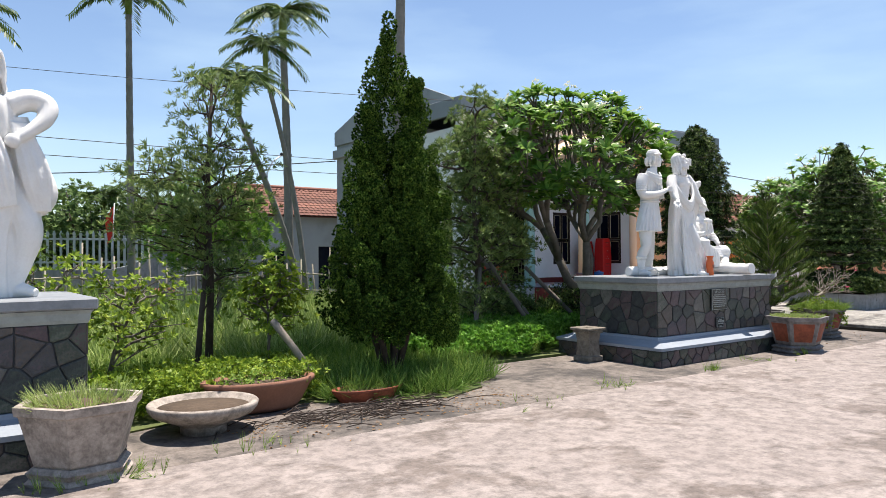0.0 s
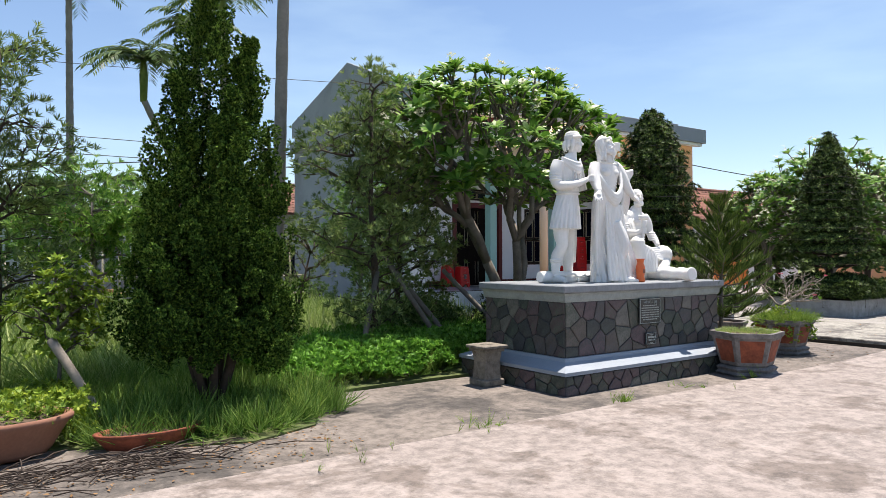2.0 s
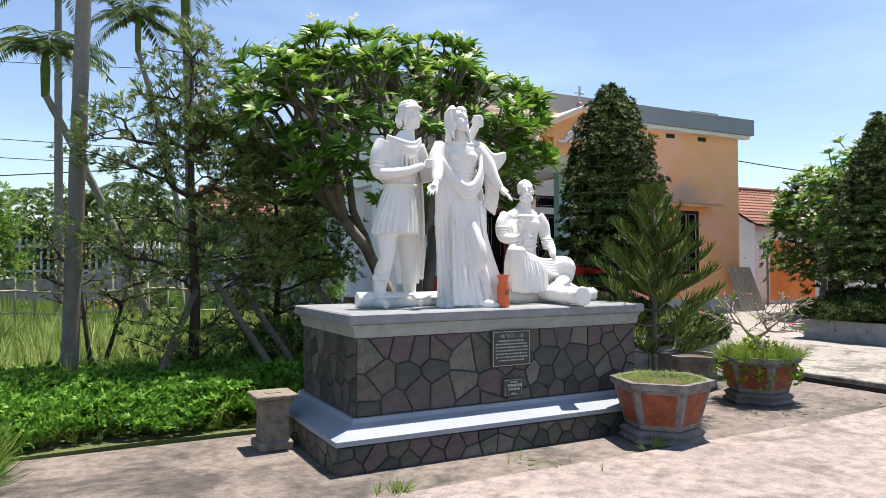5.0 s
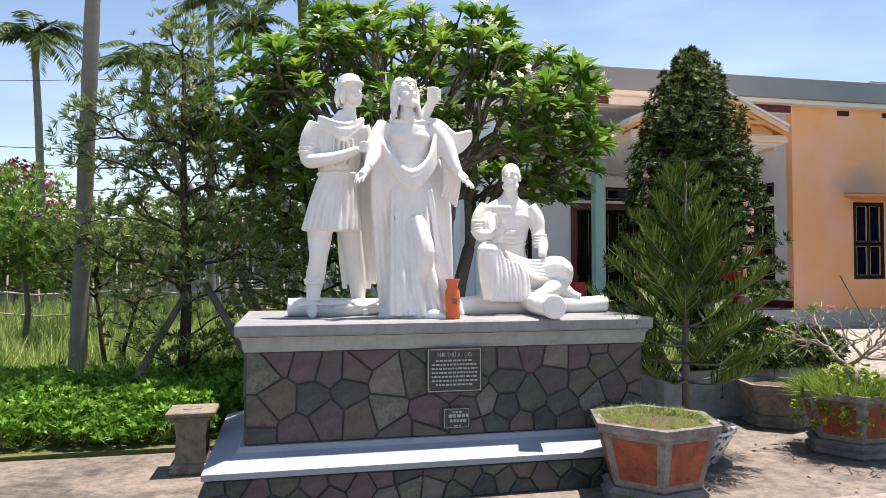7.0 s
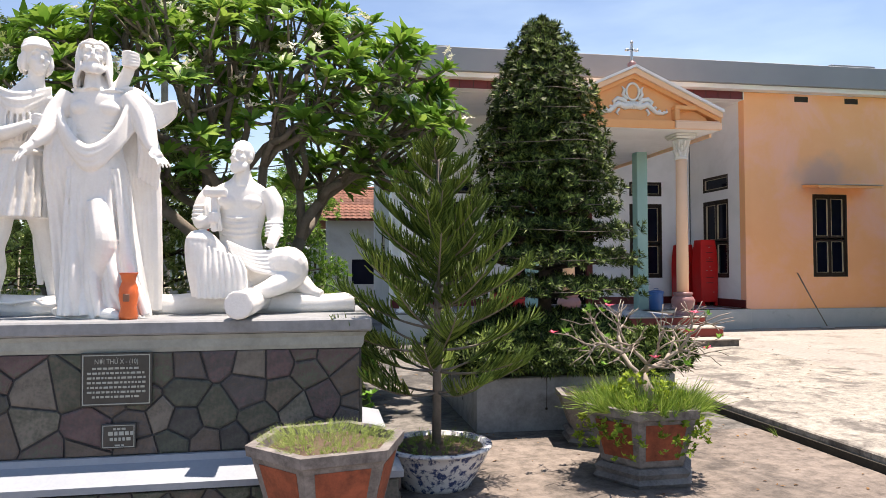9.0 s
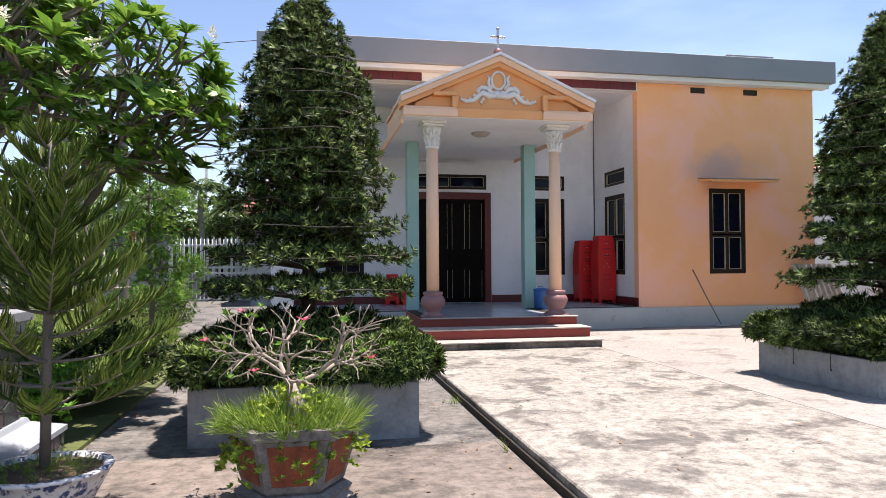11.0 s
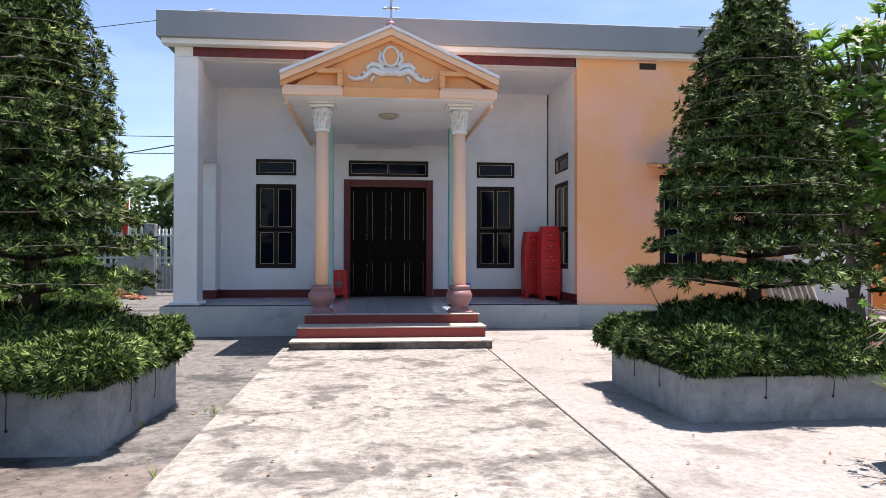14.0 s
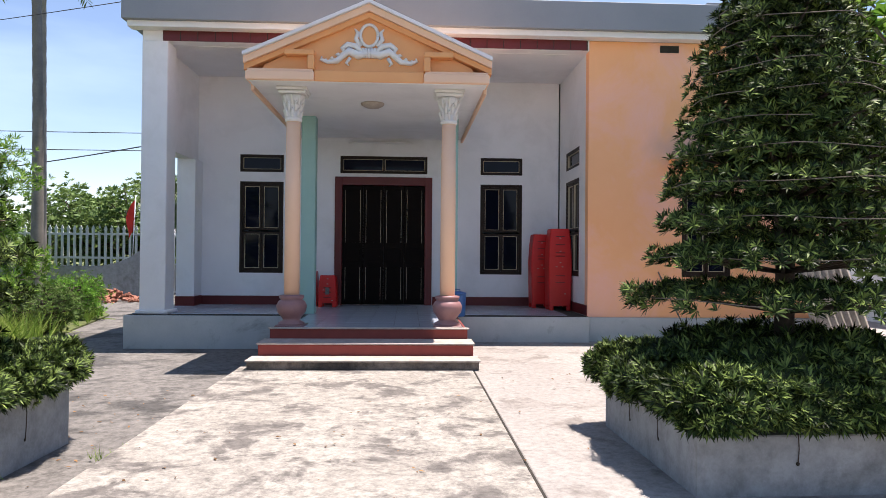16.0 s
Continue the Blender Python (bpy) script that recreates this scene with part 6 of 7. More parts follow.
slender("slender_tree", "tall loose dark green tree with bare reddish lower twigs", (7.65, 9.35, -0.07), [([(0, 0, 0), (0.05, 0, 1.2), (0, 0.05, 2.4), (0.0, 0, 3.9)], 0.075, 0.02)],
        cloud(250, r_, [(0.0, 0, 3.7, 0.5, 0.5, 0.7, 1.1), (-0.55, 0, 3.0, 0.75, 0.6, 0.55, 1.4), (0.5, 0.1, 2.8, 0.7, 0.6, 0.7, 1.4), (-0.4, 0, 2.0, 0.9, 0.7, 0.6, 1.1), (0.4, -0.1, 1.7, 0.8, 0.7, 0.6, 0.9), (0, 0, 0.9, 0.8, 0.6, 0.5, 0.6)]), thin_leaf, 102, 0.12, WISP)
slender("slender_tree", "small twiggy tree with brownish sparse leaves", (6.7, 10.3, -0.07), [([(0, 0, 0), (-0.1, 0, 0.7), (-0.2, 0.05, 1.5)], 0.04, 0.015), ([(0, 0, 0.1), (0.2, 0, 0.8), (0.4, 0, 1.6)], 0.035, 0.012)],
        cloud(140, r_, [(-0.2, 0, 1.7, 0.7, 0.5, 0.6, 1), (0.3, 0, 1.6, 0.6, 0.5, 0.6, 1)]), thin_leaf, 103, 0.07, WISP, darkbark_mat, 4)
slender("garden_shrub", "yellow-green leafy shrub beside the pedestal", (1.55, 8.1, -0.07), [([(0, 0, 0), (0.1, 0, 0.5), (0.3, 0, 1.0)], 0.03, 0.012), ([(0, 0, 0), (-0.2, 0, 0.5), (-0.5, 0.1, 1.1)], 0.03, 0.012)],
        cloud(110, r_, [(-0.35, 0, 1.15, 0.6, 0.5, 0.45, 1), (0.35, 0, 0.95, 0.6, 0.5, 0.45, 1.2)]), yellow_leaf, 104, 0.075, TWIG, bark_mat, 4)
slender("garden_shrub", "small bright shrub behind the terracotta planter", (3.45, 8.3, -0.07), [([(0, 0, 0), (0.02, 0, 0.5), (0.0, 0, 1.0)], 0.025, 0.012)],
        cloud(90, r_, [(0, 0, 0.9, 0.5, 0.4, 0.4, 1), (0.1, 0, 1.2, 0.3, 0.3, 0.3, 1)]), yellow_leaf, 105, 0.08, TWIG, bark_mat, 5)
slender("slender_tree", "broad-leaved light green tree at the garden's back", (4.6, 13.6, -0.07), [([(0, 0, 0), (0.1, 0, 0.9), (0, 0, 1.8), (0, 0, 2.6)], 0.06, 0.02)],
        cloud(240, r_, [(0, 0, 2.4, 1.0, 0.8, 0.8, 1.3), (0.6, 0, 1.8, 0.7, 0.6, 0.6, 1), (-0.6, 0, 1.9, 0.7, 0.6, 0.6, 1)]), frangi_leaf, 106, 0.15, WISP, bark_mat, 6)
slender("slender_tree", "dense green tree between the frangipani and the path", (9.1, 10.9, -0.07), [([(0, 0, 0), (-0.05, 0, 0.9), (0, 0, 1.9), (-0.1, 0, 2.8)], 0.06, 0.02)],
        cloud(300, r_, [(0, 0, 2.6, 1.0, 0.8, 0.9, 1.3), (0.5, 0, 1.8, 0.8, 0.6, 0.6, 1), (-0.6, 0, 1.8, 0.9, 0.6, 0.7, 1), (0, 0, 0.8, 1.2, 0.7, 0.5, 0.8)]), thin_leaf, 107, 0.11, WISP)
for k, (x, y, w) in enumerate(((8.9, 9.9, 1.0), (10.4, 9.4, 0.9), (9.8, 11.6, 1.3), (11.5, 10.8, 0.8))):
    slender("garden_shrub", "low dark green and reddish undergrowth shrub", (x, y, -0.07), [([(0, 0, 0), (0.02, 0, 0.3), (0, 0, 0.6)], 0.025, 0.012)], cloud(150, r_, [(0, 0, 0.45, 0.75 * w, 0.55, 0.4, 1)]), podo_leaf if k % 2 else far_leaf, 110 + k, 0.10, WISP, darkbark_mat, 6, group="undergrowth shrubs")
bougain = leafy("pink_bract", (0.30, 0.03, 0.06), (0.55, 0.08, 0.13), (0.75, 0.20, 0.25), 0.6, 0.3)
slender("flowering_shrub", "tall bougainvillea shrub with pink bracts in the field", (0.0, 26.5, -0.07), [([(0, 0, 0), (0.1, 0, 1.2), (0, 0, 2.6), (0.2, 0, 4.0)], 0.08, 0.03)],
        cloud(150, r_, [(0.2, 0, 4.4, 1.0, 0.8, 0.7, 1), (0.8, 0, 3.4, 0.8, 0.7, 0.7, 0.7), (-0.6, 0, 3.4, 0.8, 0.7, 0.7, 0.7)]), bougain, 108, 0.16, TWIG, bark_mat, 4)
slender("slender_tree", "loose green tree beside the bougainvillea", (-0.4, 25.5, -0.07), [([(0, 0, 0), (0.1, 0, 1.2), (0, 0, 2.4)], 0.08, 0.03)],
        cloud(220, r_, [(0.2, 0, 2.4, 1.4, 1.0, 1.2, 1), (1.2, 0, 1.6, 1.0, 0.9, 0.9, 0.8)]), thin_leaf, 109, 0.17, WISP, bark_mat, 6)
slender("slender_tree", "broad-leaved light green tree beside the drive", (10.9, 15.7, -0.09), [([(0, 0, 0), (0.05, 0, 1.0), (-0.05, 0, 2.2), (0, 0, 3.0)], 0.06, 0.02)],
        cloud(190, r_, [(0, 0, 2.9, 0.8, 0.7, 0.7, 1), (-0.4, 0, 2.0, 0.8, 0.7, 0.6, 1), (0.3, 0, 1.3, 0.7, 0.6, 0.6, 0.8)]), frangi_leaf, 115, 0.14, WISP, bark_mat, 6)
for k, (x, y) in enumerate(((10.5, 18.3), (9.6, 21.5), (8.6, 24.0))):
    slender("garden_shrub", "low leafy green shrub at the edge of the drive", (x, y, -0.09), [([(0, 0, 0), (0.02, 0, 0.3), (0, 0, 0.6)], 0.025, 0.012)], cloud(140, r_, [(0, 0, 0.55, 0.8, 0.6, 0.5, 1)]), hedge_leaf if k % 2 else far_leaf, 116 + k, 0.10, WISP, darkbark_mat, 6, group="shrubs along the drive")
# props
for k, (a, b) in enumerate((((3.35, 7.9, 0.7), (3.75, 7.35, -0.07)), ((7.05, 8.7, -0.07), (7.7, 9.3, 1.25)), ((8.75, 8.9, -0.07), (7.9, 9.3, 1.35)), ((9.05, 9.0, -0.07), (8.2, 10.0, 1.5)), ((10.2, 8.95, -0.07), (9.3, 9.9, 1.25)))):
    d = Vector(b) - Vector(a)
    ob = part("prop_pole", Shape().tube([Vector(a) + d * f + Vector((0.01 * math.sin(9 * f), 0, 0)) for f in (0, 0.33, 0.66, 1)], [0.045, 0.042, 0.04, 0.036], 8), palebark_mat if k == 0 else bark_mat)
    tagged(ob, "weathered wooden pole propping a garden tree", "pole", "tree props")


# ---- palms ----
def palm(label, base, top, bend, seed, r=0.125, fronds=13, length=2.0, crown=True):
    rng = np.random.default_rng(seed)
    t = thing("palm_tree", label, "palm", "slender areca palms", base)
    b, e = Vector((0, 0, 0)), Vector(top) - Vector(base)
    pts = [b.lerp(e, i / 40) + Vector(bend) * math.sin(math.pi * i / 40) for i in range(41)]
    rad = [r * (1.12 - 0.35 * i / 40) * (1.0 if i % 2 else 1.07) for i in range(41)]
    part("trunk", Shape().tube(pts, rad, 10), palm_mat, t, "grey ringed trunk")
    if not crown:
        return t
    part("crownshaft", Shape().tube([e - Vector((0, 0, 0.05)), e + Vector((0, 0, 0.5)), e + Vector((0, 0, 0.9))], [r * 0.85, r * 1.05, r * 0.5], 10), thin_leaf, t, "green crown shaft")
    ribs = Shape()
    P, D, U, S = [], [], [], []
    for k in range(fronds):
        a = 2.399 * k
        el = rng.uniform(0.1, 1.2)
        c = np.array(e) + np.array([0, 0, 0.85])
        h = np.array([math.cos(a), math.sin(a), 0])
        line = []
        for i in range(15):
            f = i / 14
            line.append(c + h * (length * f * math.cos(el * (1 - 0.5 * f))) + UPV * (length * (math.sin(el) * f - 0.75 * f * f)))
        ribs.tube(line, list(np.linspace(0.018, 0.004, 15)), 4)
        side = np.cross(h, UPV)
        for i in range(1, 15):
            for q in (0.0, 0.5):
                p = line[i - 1] + (line[i] - line[i - 1]) * q
                along = unit(line[i] - line[i - 1])
                for sg in (-1, 1):
                    P.append(p)
                    D.append(side * sg * 0.85 + along * 0.55 - UPV * rng.uniform(0.15, 0.6))
                    U.append(UPV)
                    S.append(length * 0.30 * (1 - 0.55 * abs(i / 14 - 0.35)))
    part("rib", ribs, thin_leaf, t)
    foliage("crown", [(NARROW, frames_at(P, D, U, np.array(S), rng, 0.1))], palm_leaf, t, "arching feathery fronds")
    return t


palm("tall palm with a grey ringed trunk in the garden", (6.40, 10.0, -0.07), (6.66, 10.0, 11.0), (0.02, 0, 0), 121, 0.085)
palm("tall slender palm at the drive's edge", (9.25, 20.5, -0.1), (9.10, 20.6, 8.3), (0.05, 0, 0), 122, 0.13, 14, 1.6)
palm("leaning slender palm with a curved trunk", (8.0, 16.8, -0.07), (5.97, 16.05, 4.8), (0.25, 0, -0.2), 123, 0.085, 13, 1.3)
palm("tall slender palm far behind the garden", (6.1, 27.0, -0.07), (6.0, 27.0, 10.3), (0, 0, 0), 124, 0.13, 14, 2.0)
palm("tall slender palm behind the flower field", (0.9, 26.0, -0.07), (0.7, 26.0, 8.2), (0.1, 0, 0), 125, 0.13, 14, 2.0)
palm("second leaning palm with a curved trunk", (9.1, 18.9, -0.07), (7.8, 18.84, 6.65), (0.2, 0, 0), 126, 0.075, 12, 1.3)

# ---- grass and ground cover ----
def carpet(name, label, n, area, size, mat, tpls, seed, zf=0.0, lean=0.25, keep=None):
    rng = np.random.default_rng(seed)
    p = np.stack([rng.uniform(area[0], area[1], n), rng.uniform(area[2], area[3], n), np.zeros(n)], axis=1)
    if keep is not None:
        p = p[[keep(x, y) for x, y, _ in p]]
    patch = np.array([noise.noise(Vector((x * 0.8, y * 0.8, 3.0))) for x, y, _ in p])
    p = p[patch > rng.uniform(-0.9, 0.1, len(p))]
    p[:, 2] = zf
    d = np.tile(UPV, (len(p), 1)) + rng.normal(0, lean, p.shape)
    ob = foliage(name, spread_sets(tpls, p, d, rng.normal(0, 1, p.shape), rng.uniform(size[0], size[1], len(p)), rng), mat)
    return tagged(ob, label, "grass", "", "stuff")


def front_edge(x):
    return 6.95 if x < 3.3 else (6.35 + 0.35 * abs(x - 4.7) if x < 5.9 else 7.85)


carpet("tall_grass", "tall pale seeding grass across the garden", 9000, (-6, 11, 9.5, 19), (0.45, 0.85), tallgrass_leaf, CLUMP, 131, -0.09, 0.55, keep=lambda x, y: x < (11.3 if y < 15 else 10.6))
carpet("tall_grass", "tall grass beside the drive", 3600, (2, 11.2, 14, 30), (0.35, 0.7), grass_leaf, CLUMP, 132, -0.09, 0.55, keep=lambda x, y: x < (11.1 - 0.19 * (y - 17) if y < 23 else 9.8 - 0.6 * (y - 23)) and not (y < 15 and x > 11))
carpet("meadow_grass", "mixed green grass near the garden edge", 7000, (-3, 9.5, 6.9, 10.5), (0.2, 0.42), grass_leaf, CLUMP, 133, -0.08, 0.6, keep=lambda x, y: y > front_edge(x) + 0.15 and not (8.1 < x < 12 and y < 8.3) and not (-2.4 < x < 1.5 and y < 8.1))
carpet("grass_fringe", "long drooping grass round the cypress foot", 1500, (3.5, 6.0, 6.25, 8.0), (0.2, 0.40), fringe_leaf, CLUMP, 134, -0.09, 0.95, keep=lambda x, y: y > front_edge(x))
carpet("field_weeds", "yellow flowering weeds in the far field", 4200, (-22, 5, 13, 30), (0.4, 0.9), tallgrass_leaf, CLUMP, 135, -0.09)
rng = np.random.default_rng(140)
P = []
for _ in range(17000):
    x, y = rng.uniform(5.55, 12.0), rng.uniform(7.75, 10.2)
    if y < 7.93 + 0.07 * math.sin(5 * x) or (x > 8.15 and y < 8.25) or (x > 11.7 - 0.3 * math.sin(3 * y)):
        continue
    top = 0.40 + 0.10 * noise.noise(Vector((x * 1.6, y * 1.6, 0))) + (0.06 if y > 8.4 else 0)
    edge = min(1.0, 0.35 + (y - 7.9) / 0.5)
    P.append((x, y, -0.08 + top * edge * rng.uniform(0.25, 1.0) ** 0.45))
P = np.array(P)
D = np.tile(UPV, (len(P), 1)) * 0.5 + rng.normal(0, 0.7, P.shape)
tagged(foliage("ground_cover", spread_sets(TWIG, P, D, np.tile(UPV, (len(P), 1)), rng.uniform(0.05, 0.095, len(P)), rng), hedge_leaf), "bright green leafy ground cover along the strip", "ground cover", "", "stuff")
P = np.stack([rng.uniform(0.9, 3.6, 2600), rng.uniform(6.95, 8.2, 2600), rng.uniform(-0.05, 0.3, 2600)], axis=1)
tagged(foliage("ground_cover", spread_sets(TWIG, P, np.tile(UPV, (2600, 1)) + rng.normal(0, 0.7, P.shape), np.tile(UPV, (2600, 1)), rng.uniform(0.04, 0.08, 2600), rng), yellow_leaf), "yellow-green weeds behind the planters", "weeds", "", "stuff")

# ---- pots ----
def hexpot(label, at, r, h, body_mat, panel_mat, foot=True, sides=6, turn=0.0, group="cast bonsai pots"):
    p = thing("plant_pot", label, "pot", group, at)
    p.rotation_euler = (0, 0, radians(turn))
    f = 0.13 if foot else 0.02
    if foot:
        part("foot", Shape().lathe([(r * 0.80, 0), (r * 0.86, 0.03), (r * 0.78, 0.06), (r * 0.84, 0.10), (r * 0.74, f)], n=sides, smooth=False), body_mat, p)
    part("body", Shape().lathe([(r * 0.68, f), (r * 0.72, f + 0.02), (r * 0.94, h - 0.07), (r, h - 0.06), (r * 1.02, h), (r * 0.88, h), (r * 0.84, h - 0.08)], n=sides, smooth=False), body_mat, p)
    part("soil", Shape().lathe([(r * 0.84, h - 0.09), (r * 0.85, h - 0.05), (r * 0.3, h - 0.02)], n=sides, smooth=False), potsoil_mat, p)
    if panel_mat:
        for i in range(sides):
            a0, a1 = 2 * math.pi * i / sides, 2 * math.pi * (i + 1) / sides
            z0, z1 = f + 0.06, h - 0.10
            def rad(z):
                return r * (0.72 + (0.94 - 0.72) * (z - f - 0.02) / (h - 0.09 - f)) + 0.004
            vs = []
            for z in (z0, z1):
                for q in (0.14, 0.86):
                    R = rad(z)
                    x = R * (math.cos(a0) * (1 - q) + math.cos(a1) * q)
                    y = R * (math.sin(a0) * (1 - q) + math.sin(a1) * q)
                    vs.append((x, y, z))
            am = (a0 + a1) / 2
            n = Vector((math.cos(am), math.sin(am), 0)) * 0.012
            vs = [Vector(v) - n for v in vs] + [Vector(v) for v in vs]
            part("panel", Shape().add(vs, [(4, 5, 7, 6), (0, 1, 5, 4), (2, 3, 7, 6), (0, 2, 6, 4), (1, 3, 7, 5)]), panel_mat, p, "rust-red side panel")
    return p


def pot_grass(label, x, y, z, r, n, size, mat, seed):
    rng = np.random.default_rng(seed)
    a, rr = rng.uniform(0, 6.283, n), r * np.sqrt(rng.uniform(0, 1, n))
    P = np.stack([x + rr * np.cos(a), y + rr * np.sin(a), np.full(n, z)], axis=1)
    D = np.stack([np.cos(a) * rr / r * 1.1, np.sin(a) * rr / r * 1.1, np.full(n, 0.9)], axis=1) + rng.normal(0, 0.4, (n, 3))
    return tagged(foliage("pot_grass", spread_sets(CLUMP, P, D, rng.normal(0, 1, P.shape), rng.uniform(size * 0.6, size, n), rng), mat), label, "grass", "", "stuff")


def adenium(label, x, y, z, r, h, seed, flowers):
    """A bare bonsai: swollen base and crooked pale twigs."""
    rng = np.random.default_rng(seed)
    t = thing("bonsai", label, "bonsai", "bare desert-rose bonsai")
    s = Shape()
    b = np.array([x, y, z])
    s.tube([b - UPV * 0.05, b + np.array([0.02, 0, 0.10]), b + np.array([-0.02, 0.01, 0.24])], [0.085, 0.07, 0.04], 10)
    a = rng.uniform(0, 6.283, 150)
    rr = r * np.sqrt(rng.uniform(0.15, 1, 150))
    tips = np.stack([x + rr * np.cos(a), y + rr * np.sin(a), z + h * rng.uniform(0.35, 1, 150) * (1.05 - 0.25 * rr / r)], axis=1)
    branching(s, b + np.array([-0.02, 0.01, 0.22]), tips, 0.0036, rng, 0.40, 0.4, 0.0)
    part("trunk", s, palebark_mat, t, "bare pale crooked branches")
    k = tips[rng.random(len(tips)) < 0.14]
    foliage("leaves", spread_sets(TWIG, k, np.tile(UPV, (len(k), 1)) + rng.normal(0, 0.5, k.shape), np.tile(UPV, (len(k), 1)), np.full(len(k), 0.06), rng), hedge_leaf, t)
    if flowers:
        k = tips[rng.choice(len(tips), flowers, replace=False)]
        for q in k:
            foliage("flower", [(FLOWER, frames_at(q[None], UPV[None], rng.normal(0, 1, (1, 3)), np.array([0.055]), rng))], pink_mat, t, "pink flower")
    return t


hexpot("hexagonal grey pot with rust-red panels and dry grass", (11.36, 5.72, -0.125), 0.47, 0.58, potgrey_mat, potred_mat, True, 6, 12)
pot_grass("dry yellowish grass in the hexagonal pot", 11.35, 5.72, 0.45, 0.38, 520, 0.07, tallgrass_leaf, 201)
hexpot("footed grey pot with red panels under a bare bonsai", (13.74, 6.52, -0.125), 0.47, 0.56, potgrey_mat, potred_mat, True, 6, 0)
pot_grass("lush green grass spilling from the bonsai pot", 13.74, 6.52, 0.40, 0.44, 260, 0.26, grass_leaf, 202)
rng = np.random.default_rng(207)
a, rr = rng.uniform(0, 6.283, 420), 0.50 * np.sqrt(rng.uniform(0.02, 1, 420))
P = np.stack([13.74 + rr * np.cos(a), 6.52 + rr * np.sin(a), 0.62 - 0.42 * (rr / 0.5) ** 2 + rng.uniform(-0.12, 0.06, 420)], axis=1)
tagged(foliage("pot_weeds", spread_sets(TWIG, P, np.tile(UPV, (420, 1)) + rng.normal(0, 0.7, P.shape), np.tile(UPV, (420, 1)), rng.uniform(0.03, 0.06, 420), rng), yellow_leaf), "yellow-green leafy weeds spilling from the bonsai pot", "weeds", "", "stuff")
adenium("bare desert-rose bonsai with crooked pale branches", 13.74, 6.52, 0.42, 0.68, 0.90, 203, 6)
hexpot("footed grey pot with rust-red panels on the bright forecourt", (21.0, 6.62, -0.004), 0.47, 0.56, potgrey_mat, potred_mat, True, 6, 10)
pot_grass("green grass in the forecourt pot", 21.0, 6.62, 0.52, 0.40, 240, 0.22, grass_leaf, 208)
adenium("bare desert-rose bonsai with red flowers in the forecourt pot", 21.0, 6.62, 0.54, 0.62, 0.85, 209, 6)
hexpot("empty grey cast pot on a moulded foot beside the planter", (13.82, 7.62, -0.13), 0.40, 0.45, potgrey_mat, None, True, 6, 20)
hexpot("pale hexagonal cast pot with dry grass beside the pedestal", (0.93, 5.62, -0.125), 0.43, 0.56, potpale_mat, None, True, 6, 8)
pot_grass("thin dry grass in the pale pot", 0.93, 5.62, 0.40, 0.32, 90, 0.2, tallgrass_leaf, 204)
p = thing("porcelain_pot", "round blue and white porcelain pot holding a pine", "pot", at=(12.16, 6.62, -0.125))
part("body", Shape().lathe([(0.26, 0), (0.27, 0.03), (0.33, 0.14), (0.375, 0.22), (0.39, 0.27), (0.41, 0.275), (0.41, 0.295), (0.36, 0.295), (0.34, 0.25)], n=32), porcelain, p)
part("soil", Shape().lathe([(0.34, 0.25), (0.345, 0.27), (0.1, 0.29)], n=24), potsoil_mat, p)
pot_grass("short weeds in the porcelain pot", 12.16, 6.62, 0.15, 0.30, 120, 0.10, grass_leaf, 205)
p = thing("shallow_bowl", "shallow pale concrete bonsai bowl on a short foot", "bowl", at=(2.06, 6.42, -0.125))
part("body", Shape().lathe([(0.20, 0), (0.20, 0.06), (0.24, 0.09), (0.43, 0.17), (0.475, 0.22), (0.485, 0.26), (0.47, 0.275), (0.43, 0.27), (0.40, 0.22)], n=36), potpale_mat, p)
part("soil", Shape().lathe([(0.40, 0.20), (0.41, 0.225), (0.1, 0.235)], n=24), potsoil_mat, p)
p = thing("oval_planter", "wide oval terracotta planter full of weeds", "planter", at=(2.82, 7.0, -0.11))
part("body", Shape().lathe([(0.40, 0), (0.44, 0.04), (0.56, 0.24), (0.60, 0.27), (0.60, 0.31), (0.55, 0.31), (0.53, 0.26)], n=36, squash=0.62), terracotta, p)
part("soil", Shape().lathe([(0.53, 0.25), (0.54, 0.275), (0.1, 0.29)], n=24, squash=0.62), potsoil_mat, p)
rng = np.random.default_rng(206)
P = np.stack([2.82 + rng.uniform(-0.48, 0.48, 200), 7.0 + rng.uniform(-0.28, 0.28, 200), rng.uniform(0.14, 0.30, 200)], axis=1)
tagged(foliage("planter_weeds", spread_sets(TWIG, P, np.tile(UPV, (200, 1)) + rng.normal(0, 0.7, P.shape), np.tile(UPV, (200, 1)), rng.uniform(0.025, 0.05, 200), rng), grass_leaf), "green weeds growing in the oval planter", "weeds", "", "stuff")
p = thing("oval_planter", "low terracotta planter hidden under the cypress grass", "planter", at=(3.95, 6.72, -0.14))
part("body", Shape().lathe([(0.30, 0), (0.34, 0.03), (0.42, 0.13), (0.44, 0.16), (0.40, 0.16), (0.38, 0.12)], n=30, squash=0.5), potred_mat, p)
part("soil", Shape().lathe([(0.38, 0.11), (0.39, 0.13), (0.1, 0.14)], n=24, squash=0.5), potsoil_mat, p)

